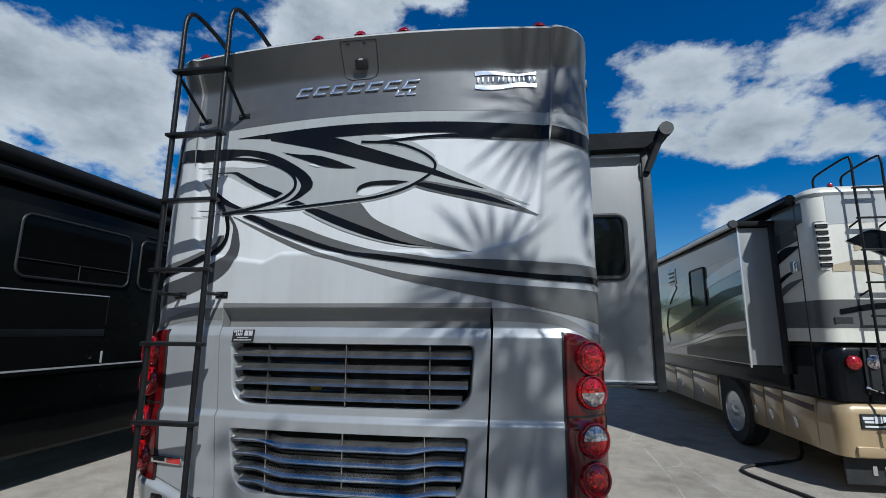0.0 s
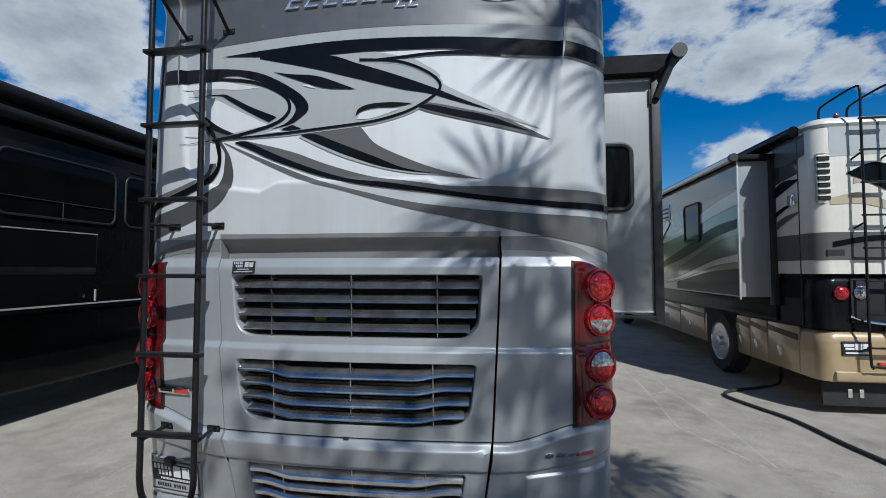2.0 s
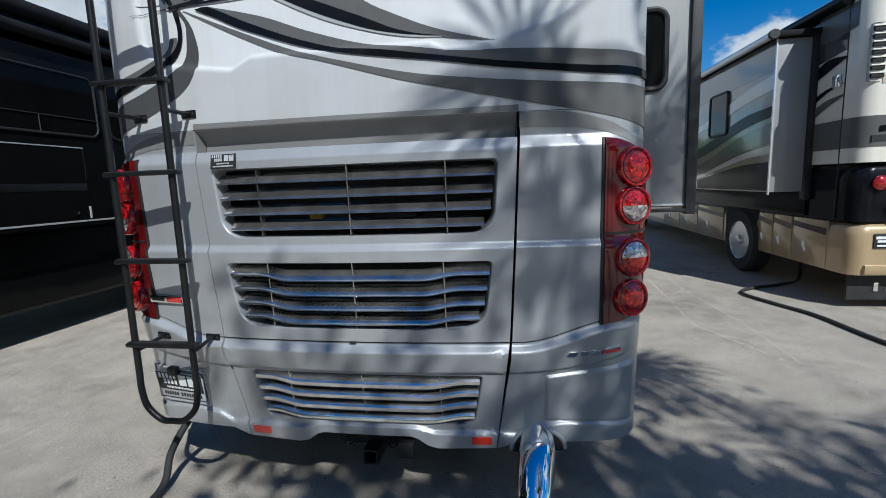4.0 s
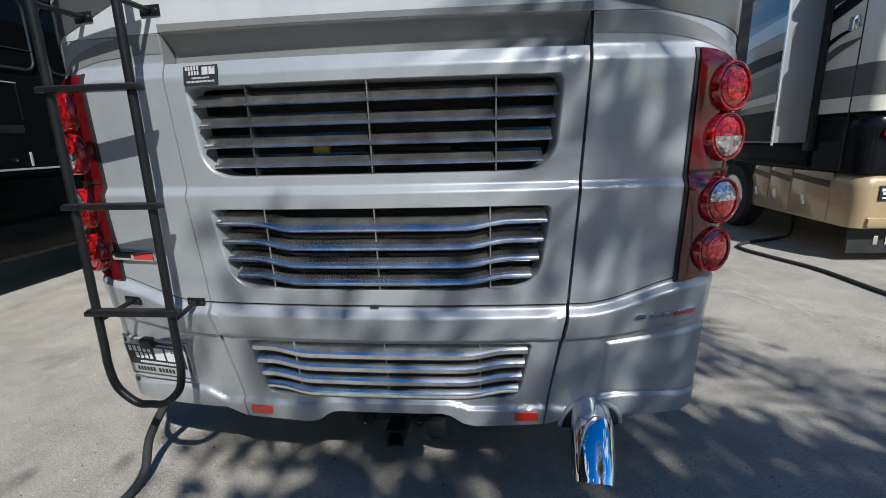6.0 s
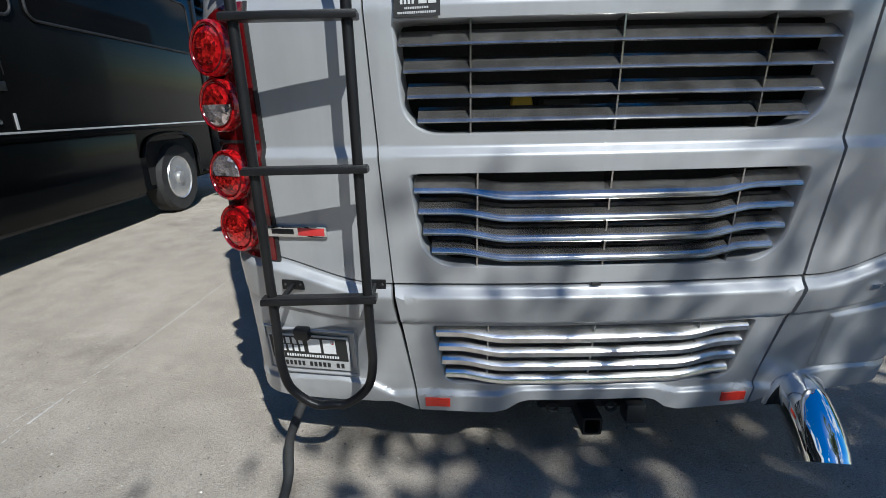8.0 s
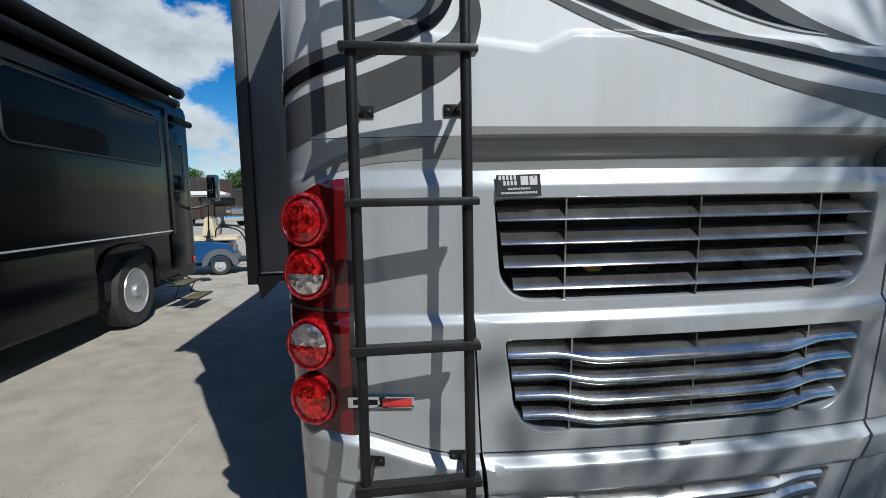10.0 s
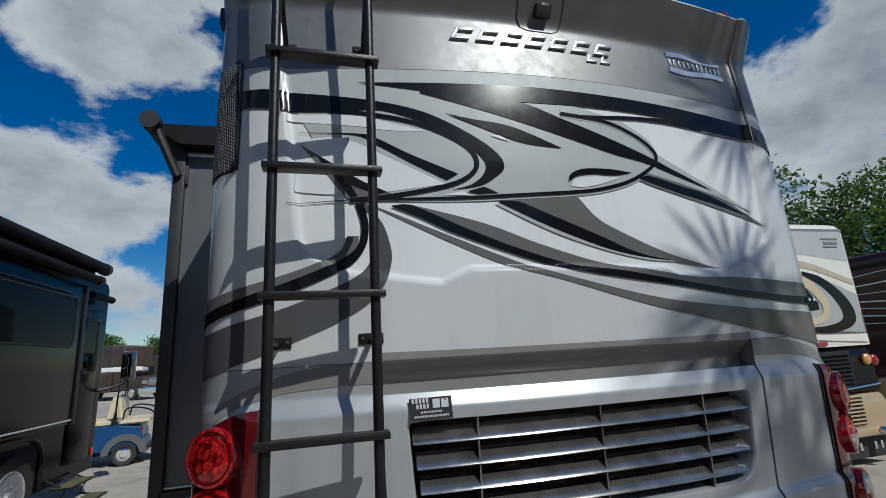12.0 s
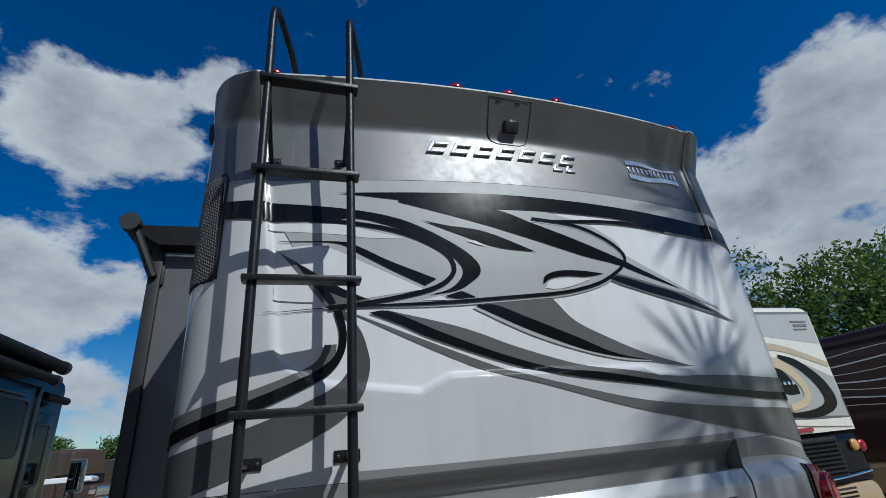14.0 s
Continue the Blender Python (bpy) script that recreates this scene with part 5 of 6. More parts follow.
flat(cv, "tan_swoosh", [(4.45, 2.50), (4.8, 2.55), (5.2, 2.36)], [(4.45, 2.42), (4.8, 2.42), (5.2, 2.30)], MATS["sand_paint"], rear, 2)
flat(cv, "white_sweep", [(5.2, 1.86), (6.0, 1.80), (6.86, 1.78)], [(5.2, 1.80), (6.0, 1.72), (6.86, 1.66)], M_CREAM, rear, 6)
flat(cv, "belt_black", [(4.46, 1.99), (4.9, 2.06), (5.5, 2.02)], [(4.46, 1.93), (4.9, 2.0), (5.5, 1.99)], M_BLACK, rear, 4)
for k in range(5):
    part("badge_shape", box((5.62 + k * 0.085, CY0 - 0.03, 2.28), (5.67 + k * 0.085, CY0 - 0.018, 2.33), 0.003), M_BRIGHT, cv)
pq = part("maker_badge", box((6.42, CY0 - 0.012, 3.20), (6.76, CY0 - 0.002, 3.225), 0.003), M_TAUPE, cv, "grey maker's plaque")
part("badge_shape", box((6.46, CY0 - 0.012, 3.13), (6.74, CY0 - 0.002, 3.17), 0.003), M_TAUPE, pq)
part("badge_shape", box((6.44, CY0 - 0.012, 3.08), (6.72, CY0 - 0.002, 3.10), 0.003), M_TAUPE, pq)
# rear black zone: engine grille, lamps, chrome bar
gb = part("engine_grille", box((5.35, CY0 - 0.015, 1.04), (6.42, CY0 + 0.01, 1.56), 0.02), M_VOID, cv, "black slatted engine grille")
for k in range(9):
    part("slat", box((5.38, CY0 - 0.045, 1.06 + k * 0.055), (6.39, CY0 - 0.012, 1.085 + k * 0.055), 0.004, pose(0, 0, 0)), M_STEEL, gb)
gm = part("rear_mesh", box((4.62, CY0 - 0.012, 1.06), (5.3, CY0 + 0.01, 1.55), 0.02), M_VOID, cv, "black mesh panel")
part("chrome_bar", tube(smooth_path([(4.6, CY0 - 0.02, 1.14), (4.85, CY0 - 0.05, 1.07), (5.4, CY0 - 0.06, 1.04), (6.2, CY0 - 0.06, 1.05), (6.85, CY0 - 0.02, 1.08)], 6), 0.016, 8), M_BRIGHT, cv)
part("brake_lamp", box((5.35, CY0 - 0.03, 1.64), (6.05, CY0 + 0.01, 1.70), 0.02), M_RED, cv, "long red high brake lamp")
for x, z, mat in ((4.52, 1.40, M_RED), (4.72, 1.41, M_CLEAR), (6.72, 1.42, M_AMBER), (6.86, 1.40, M_RED)):
    bm = lathe([(0.0, -0.02), (0.078, -0.02), (0.078, -0.045), (0.06, -0.062), (0.03, -0.072), (0.0, -0.075)], 24, "y")
    bmesh.ops.translate(bm, vec=(x, CY0 + 0.02, z), verts=bm.verts)
    part("rear_lamp", bm, mat, cv, "round rear lamp")
# near-black base paints the shade between the tan slats
tg = part("bumper_grille", box((5.55, CY0 - 0.03, 0.56), (6.42, CY0 - 0.01, 0.92), 0.015), M_VOID, cv, "tan slatted bumper grille")
for k in range(7):
    part("slat", box((5.58, CY0 - 0.055, 0.575 + k * 0.05), (6.39, CY0 - 0.02, 0.60 + k * 0.05), 0.004), M_TAN, tg)
part("bumper", box((4.42, CY0 - 0.05, 0.41), (6.9, CY0 + 0.05, 0.52), 0.03), M_TAN, cv, "tan moulded bumper")
part("reflector", box((6.55, CY0 - 0.058, 0.45), (6.70, CY0 - 0.045, 0.485), 0.004), M_ORANGE, cv)
part("reflector", box((4.86, CY0 - 0.058, 0.60), (5.0, CY0 - 0.012, 0.63), 0.004), M_ORANGE, cv)
part("exhaust_tip", tube(smooth_path([(6.62, 4.2, 0.50), (6.62, 3.70, 0.48), (6.66, 3.56, 0.44), (6.72, 3.46, 0.38)], 5), 0.055, 16), M_BRIGHT, cv, "chrome exhaust tip")
pt = part("dealer_plate", box((4.50, CY0 - 0.03, 0.70), (4.80, CY0 - 0.018, 0.86), 0.004), M_PLASTIC, cv, "black dealer plate with white print")
for x0, x1, z0, z1 in ((4.515, 4.62, 0.80, 0.83), (4.53, 4.62, 0.765, 0.79), (4.63, 4.70, 0.765, 0.835), (4.71, 4.77, 0.765, 0.835), (4.53, 4.78, 0.72, 0.738)):
    part("print_bar", box((x0, CY0 - 0.034, z0), (x1, CY0 - 0.029, z1)), M_LABEL, pt, smooth=False)
part("dealer_sticker", box((4.40, CY0 - 0.006, 1.83), (4.58, CY0 + 0.002, 1.90)), M_PLASTIC, cv, smooth=False)
# mud flap with plain blocks
fl = part("mud_flap", box((4.36, CY0 + 0.10, 0.10), (6.94, CY0 + 0.13, 0.41), 0.01), M_RUBBER, cv, "wide black rubber mud flap")
for k in range(6):
    x = 4.62 + k * 0.40
    for dx in (0.0, 0.12):
        part("flap_shape", box((x + dx, CY0 + 0.09, 0.20), (x + dx + 0.045, CY0 + 0.102, 0.30), 0.003), M_BRIGHT, fl)
# louvres on the corner
lv = part("louvre_panel", box((4.34, CY0 + 0.005, 2.44), (4.48, CY0 + 0.03, 3.02), 0.03, Matrix.Translation((-0.02, 0.0, 0))), M_LIGHT, cv, "pale louvre panel with seven dark slots")
# near-black boxes on the panel paint the shade inside its slots
for k in range(7):
    part("louvre", box((4.335, CY0 - 0.012, 2.475 + k * 0.077), (4.46, CY0 + 0.02, 2.52 + k * 0.077), 0.012), M_VOID, lv)
    part("louvre_lip", box((4.325, CY0 - 0.022, 2.518 + k * 0.077), (4.465, CY0 + 0.02, 2.532 + k * 0.077), 0.006), M_CREAM, lv)
bm = lathe([(0.03, 0.0), (0.03, 0.012), (0.02, 0.04), (0.001, 0.045)], 14)
bmesh.ops.translate(bm, vec=(4.60, CY0 + 0.08, 3.46), verts=bm.verts)
part("marker_lamp", bm, M_RED, cv, "small red roof marker lamp")
# ladder
LA, LB, LYY = 4.72, 5.03, CY0 - 0.12
ld = part("ladder", tube(smooth_path([(LA, LYY, 3.5), (LA, LYY, 2.0), (LA, LYY, 0.72), (LA + 0.06, LYY, 0.60), (LB - 0.06, LYY, 0.60), (LB, LYY, 0.72), (LB, LYY, 2.0), (LB, LYY, 3.5)], 6), 0.014, 10), M_STEEL, cv, "black steel roof ladder")
for x in (LA, LB):
    part("ladder_hoop", tube(smooth_path([(x, LYY, 3.48), (x, LYY, 3.70), (x - 0.02, LYY + 0.05, 3.76), (x - 0.16, LYY + 0.30, 3.66), (x - 0.2, LYY + 0.36, 3.60), (x - 0.2, LYY + 0.37, 3.48)], 6), 0.013, 10), M_STEEL, ld)
for z in (0.80, 1.17, 1.54, 1.91, 2.28, 2.65, 3.02, 3.38):
    part("rung", box((LA - 0.02, LYY - 0.02, z - 0.008), (LB + 0.02, LYY + 0.02, z + 0.012), 0.004), M_STEEL, ld)
for x in (LA, LB):
    for z in (3.0, 2.2, 0.8):
        part("ladder_bracket", tube([(x, LYY, z), (x - 0.03, CY0 + 0.005, z - 0.06)], 0.011, 8), M_STEEL, ld)
# side facing the lot
flat(cv, "side_grey", [(3.85, 3.3), (4.2, 3.3), (4.5, 3.3)], [(3.85, 3.05), (4.2, 3.0), (4.5, 3.02)], M_MID, side, 2)
flat(cv, "side_dark", [(3.98, 3.3), (6.0, 3.3), (8.0, 3.3)], [(3.98, 2.85), (6.0, 2.6), (8.0, 2.5)], M_GLOSS_DARK, side, 1)
flat(cv, "side_swoosh", [(3.98, 2.78), (4.3, 2.80), (4.6, 2.68)], [(3.98, 2.76), (4.3, 2.66), (4.6, 2.56)], M_BLACK, side, 3)
flat(cv, "side_swoosh", [(3.98, 2.50), (4.3, 2.47), (4.6, 2.36)], [(3.98, 2.50), (4.3, 2.42), (4.6, 2.28)], M_BLACK, side, 3)
flat(cv, "side_swoosh", [(3.98, 2.38), (4.3, 2.34), (4.6, 2.22)], [(3.98, 2.36), (4.3, 2.25), (4.6, 2.10)], M_MID, side, 3)
part("side_handle", box((CX0 - 0.05, 4.02, 2.46), (CX0 + 0.005, 4.14, 2.60), 0.02), M_BRIGHT, cv, "chrome side vent cover")
for ya, yb in ((4.05, 4.72), (4.74, 5.18), (5.2, 5.58), (6.75, 7.9), (7.92, 8.9), (8.92, 10.0)):
    d = part("bay_door", box((CX0 - 0.016, ya + 0.008, 0.42), (CX0 + 0.01, yb - 0.008, 0.97), 0.01), M_TAN, cv, "tan luggage bay door")
    part("paddle_latch", box((CX0 - 0.026, (ya + yb) / 2 + 0.05, 0.56), (CX0 - 0.012, (ya + yb) / 2 + 0.12, 0.68), 0.006), M_ALLOY, d)
    flat(cv, "side_swoosh", [(ya + 0.01, 0.88), ((ya + yb) / 2, 0.90), (yb - 0.01, 0.93)], [(ya + 0.01, 0.80), ((ya + yb) / 2, 0.83), (yb - 0.01, 0.86)], M_BROWN, side, 7)
# near-black box on the solid body paints the shade of a wheel well
part("wheel_well_shade", box((CX0 - 0.012, 5.58, 0.40), (CX0 + 0.3, 6.73, 1.08), 0.08), M_VOID, cv)
road_wheel(cv, CX0 + 0.07, 6.05, 0.50, -1)
road_wheel(cv, CX0 + 0.16, 12.9, 0.50, -1)
road_wheel(cv, CX1 - 0.16, 6.05, 0.50, 1)
# slide-out with polished side
SX = 3.86
so = part("slide_out", box((SX, 4.52, 1.30), (CX0 + 0.05, 11.0, 3.14), 0.012), M_SLIDE, cv, "slide-out room with grey end wall")
sd = lambda a, b, k: (SX - 0.003 * k, a, b)
flat(cv, "slide_paint", [(4.53, 3.12), (7.5, 3.12), (10.98, 3.12)], [(4.53, 1.31), (7.5, 1.31), (10.98, 1.31)], M_GLOSS_SAND, sd, 1, "glossy painted slide side")
flat(cv, "slide_paint", [(4.53, 3.12), (7.5, 3.12), (10.98, 3.12)], [(4.53, 2.78), (7.5, 2.70), (10.98, 2.6)], M_GLOSS_DARK, sd, 2)
flat(cv, "slide_paint", [(4.53, 2.74), (5.3, 2.64), (6.4, 2.42), (8.0, 2.2)], [(4.53, 2.56), (5.3, 2.47), (6.4, 2.30), (8.0, 2.14)], M_GLOSS_CREAM, sd, 3)
flat(cv, "slide_paint", [(4.53, 2.36), (5.3, 2.30), (6.6, 2.02), (8.6, 1.62)], [(4.53, 2.24), (5.3, 2.14), (6.6, 1.86), (8.6, 1.58)], M_BLACK, sd, 4)
flat(cv, "slide_paint", [(4.53, 2.16), (5.3, 2.06), (6.6, 1.74), (8.2, 1.46)], [(4.53, 1.92), (5.3, 1.82), (6.6, 1.58), (8.2, 1.42)], M_GLOSS_DARK, sd, 4)
flat(cv, "slide_paint", [(4.53, 1.88), (5.3, 1.80), (6.6, 1.56), (7.6, 1.42)], [(4.53, 1.78), (5.3, 1.72), (6.6, 1.51), (7.6, 1.40)], M_GLOSS_CREAM, sd, 5)
flat(cv, "slide_paint", [(4.53, 1.68), (5.4, 1.64), (6.8, 1.46)], [(4.53, 1.32), (5.4, 1.32), (6.8, 1.33)], M_BLACK, sd, 4)
flat(cv, "slide_paint", [(7.2, 2.62), (7.7, 2.30), (8.0, 1.9), (7.9, 1.5)], [(7.1, 2.55), (7.55, 2.26), (7.8, 1.9), (7.7, 1.52)], M_GLOSS_CREAM, sd, 6)
window(cv, Matrix.Translation((SX - 0.012, 6.05, 2.45)) @ pose(0, 0, 0, 90, 0, -90), 0.62, 0.62, 0.06, bar=False)
window(cv, Matrix.Translation((SX - 0.012, 9.3, 2.45)) @ pose(0, 0, 0, 90, 0, -90), 1.3, 0.7, 0.06)
ov = part("outside_vent", box((SX - 0.02, 7.1, 2.62), (SX, 7.5, 2.92), 0.01), M_CREAM, so)
for k in range(3):
    part("louvre", box((SX - 0.028, 7.14, 2.67 + k * 0.08), (SX - 0.018, 7.46, 2.70 + k * 0.08), 0.003), M_PLASTIC, ov)
part("flange", box((CX0 - 0.06, 4.46, 1.2), (CX0 + 0.01, 4.56, 3.2), 0.006), M_PLASTIC, so)
part("flange", box((SX - 0.012, 4.505, 1.27), (SX + 0.008, 4.53, 3.15), 0.003), M_ALLOY, so)
part("topper_fabric", box((SX - 0.08, 4.44, 3.15), (CX0 + 0.02, 11.0, 3.22), 0.02), M_FABRIC, so, "black slide topper")
part("roller", tube([(SX - 0.10, 4.42, 3.17), (SX - 0.10, 11.05, 3.17)], 0.045, 12), M_ALLOY, so)
part("roller_cap", tube([(SX - 0.10, 4.38, 3.17), (SX - 0.10, 4.44, 3.17)], 0.055, 14), M_PLASTIC, so)
aw = part("awning", tube([(CX0 - 0.05, 3.95, 3.36), (CX0 - 0.05, 14.5, 3.36)], 0.07, 14), M_CHARCOAL, cv, "rolled awning along the roof edge")
part("slide_frame", box((CX0 - 0.02, 4.5, 1.0), (CX0 + 0.02, 11.0, 1.30), 0.01), M_BLACK, cv)
mr = part("mirror_arm", tube([(CX0 - 0.02, 14.5, 2.6), (CX0 - 0.35, 14.6, 2.7), (CX0 - 0.4, 14.62, 2.5)], 0.03, 8), M_PLASTIC, cv)
part("mirror", box((CX0 - 0.52, 14.55, 2.1), (CX0 - 0.28, 14.70, 2.55), 0.05), M_PLASTIC, mr)

# ---- the maroon motorhome beyond ----
mv = thing("motorhome", "dark maroon motorhome with thin white wave lines", "motorhome")
part("body", shell(9.6, 12.1, 3.2, 14.0, 0.95, 3.30), M_MAROON, mv, "maroon painted coach body")
part("skirt", shell(9.605, 12.095, 3.21, 14.0, 0.40, 0.955, 0.16, -0.001), M_TAN, mv)
part("lower_body", shell(9.602, 12.098, 3.205, 14.0, 1.2, 1.62, 0.162, -0.001), M_LIGHT, mv)
part("roof_rail", band(9.6, 12.1, 3.2, 14.0, 3.02, 3.10, 0.16, 0.02), M_BLACK, mv)
for k in range(7):
    z = 2.92 - k * 0.17
    for sd_at, a0, a1 in ((lambda a, b, q: (9.597 - 0.001 * q, a, b), 3.4, 9.0), (lambda a, b, q: (a, 3.197 - 0.001 * q, b), 9.78, 11.9)):
        pts = [(a0 + (a1 - a0) * i / 8, z + 0.05 * math.sin(i * 1.3 + k * 0.7)) for i in range(9)]
        flat(mv, "wave_line", pts, [(a, b - 0.014 - 0.012 * (k % 2)) for a, b in pts], M_LABEL, sd_at, 3)
road_wheel(mv, 9.76, 6.0, 0.5, -1)
road_wheel(mv, 9.76, 12.0, 0.5, -1)
road_wheel(mv, 11.94, 6.0, 0.5, 1)


# ---- the near-black motorhome ----
DX = -4.45
dv = thing("motorhome", "glossy near-black motorhome with a long awning", "motorhome")
part("body", shell(-7.0, DX, -9.0, 7.78, 0.42, 3.42), M_CHARCOAL, dv, "near-black painted coach body")
SF = -4.2
so = part("slide_out", box((SF - 0.4, -3.6, 1.22), (SF, 6.32, 3.12), 0.02), M_CHARCOAL, dv, "flush dark slide-out room")
part("slide_trim", box((SF - 0.01, -3.6, 1.265), (SF + 0.008, 6.32, 1.285), 0.003), M_ALLOY, so, "thin bright trim line")
part("slide_edge", box((SF - 0.012, 6.25, 1.22), (SF + 0.012, 6.34, 3.12), 0.005), M_STEEL, so)
part("slide_trim", box((SF - 0.01, -0.5, 2.095), (SF + 0.007, 2.80, 2.108), 0.003), M_ALLOY, so)
part("slide_trim", box((SF - 0.01, 2.79, 1.75), (SF + 0.006, 2.80, 2.10), 0.002), M_STEEL, so)
part("slide_trim", box((SF - 0.01, -3.5, 1.62), (SF + 0.004, 2.79, 1.70), 0.004), M_STEEL, so)
part("bolt", lathe([(0.0, 0), (0.02, 0), (0.02, 0.02), (0, 0.022)], 12, "x"), M_BRIGHT, so).location = (SF, 2.62, 1.37)
part("latch", box((SF - 0.005, 2.78, 1.30), (SF + 0.012, 2.80, 1.44), 0.003), M_ALLOY, so)
for yc, w in ((4.62, 2.86), (2.34, 1.38), (0.1, 2.4)):
    window(so, Matrix.Translation((SF + 0.004, yc, 2.57)) @ pose(0, 0, 0, 90, 0, 90), w, 0.66, 0.10, mat_glass=M_GLASS_DARK, bar=w < 2, frame_w=0.014)
    if w > 2:
        part("rain_gutter", box((SF, yc - w / 2 + 0.1, 2.955), (SF + 0.02, yc + w / 2 - 0.1, 2.972), 0.005), M_STEEL, so)
# long rolled awnings
aw = part("awning", tube([(SF + 0.02, -7.0, 3.45), (SF + 0.02, 6.72, 3.45)], 0.085, 18), M_FABRIC, dv, "long rolled black awning")
part("awning_cap", tube([(SF + 0.02, 6.70, 3.45), (SF + 0.02, 6.78, 3.45)], 0.095, 18), M_PLASTIC, aw)
aw2 = part("slide_awning", tube([(SF + 0.05, -3.8, 3.24), (SF + 0.05, 6.50, 3.24)], 0.06, 16), M_FABRIC, dv, "slide topper roller")
part("awning_cap", tube([(SF + 0.05, 6.48, 3.24), (SF + 0.05, 6.56, 3.24)], 0.072, 16), M_PLASTIC, aw2)
part("awning_rail", box((DX - 0.05, -7.0, 3.27), (SF + 0.0, 6.5, 3.40), 0.03), M_CHARCOAL, dv)
part("door_awning", tube([(SF - 0.12, 6.72, 3.06), (SF - 0.12, 7.45, 3.06)], 0.055, 14), M_FABRIC, dv, "short door awning")
part("entry_door", box((DX - 0.01, 6.72, 0.62), (DX + 0.02, 7.44, 2.86), 0.02), M_CHARCOAL, dv, "dark entry door")
window(dv, Matrix.Translation((DX + 0.02, 7.12, 2.3)) @ pose(0, 0, 0, 90, 0, 90), 0.45, 0.8, 0.05, M_GLASS_DARK, bar=False)
part("grab_rail", tube([(DX + 0.06, 6.62, 1.3), (DX + 0.06, 6.62, 2.4)], 0.015, 8), M_ALLOY, dv)
part("marker_lamp", box((DX, 7.56, 0.62), (DX + 0.02, 7.60, 0.74), 0.006), M_ORANGE, dv, "small orange side marker")
# wheel well's shade, painted as a near-black box in the solid side
part("wheel_well_shade", box((DX - 0.5, 4.78, 0.40), (DX + 0.008, 6.15, 1.12), 0.10), M_VOID, dv)
part("wheel_arch", tube(smooth_path([(DX + 0.012, 6.18, 0.45), (DX + 0.012, 6.14, 0.86), (DX + 0.012, 5.95, 1.08), (DX + 0.012, 5.45, 1.14), (DX + 0.012, 4.95, 1.08), (DX + 0.012, 4.78, 0.86)], 6), 0.025, 8), M_STEEL, dv)
road_wheel(dv, DX - 0.07, 5.46, 0.50, 1)
road_wheel(dv, DX - 0.16, -3.5, 0.50, 1)
road_wheel(dv, -6.84, 5.46, 0.50, -1)
part("skirt", box((DX - 0.02, -8.8, 0.40), (DX + 0.012, 4.72, 1.18), 0.02), M_CHARCOAL, dv)
part("skirt_lip", box((DX - 0.06, -8.8, 0.36), (DX - 0.02, 4.72, 0.44), 0.01), M_PLASTIC, dv)
# folding steps
for k, (z, x1) in enumerate(((0.40, -4.13), (0.17, -3.95))):
    st = part("entry_step", box((x1 - 0.26, 6.34, z - 0.02), (x1, 7.02, z), 0.008), M_STEEL, dv, "folding step with an olive mat")
    part("step_mat", box((x1 - 0.25, 6.36, z), (x1 - 0.01, 7.00, z + 0.012), 0.004), M_DIRT, st)
for y in (6.38, 6.98):
    part("step_arm", tube([(-4.5, y, 0.52), (-4.22, y, 0.38), (-4.30, y, 0.20), (-4.05, y, 0.155)], 0.016, 6), M_STEEL, dv)
mr = part("mirror_arm", tube(smooth_path([(DX - 0.02, 7.60, 1.60), (DX + 0.12, 7.68, 1.625), (DX + 0.30, 7.74, 1.69), (DX + 0.34, 7.75, 1.78)], 5), 0.026, 8), M_PLASTIC, dv)
part("mirror", box((DX + 0.25, 7.70, 1.74), (DX + 0.455, 7.86, 2.22), 0.05), surface("mirror_shell", (0.03, 0.04, 0.045), 0.15, 0, 0.6), mr, "tall dark mirror housing")
part("mirror_glass", box((DX + 0.275, 7.693, 1.80), (DX + 0.43, 7.702, 2.17), 0.003), M_BRIGHT, mr)


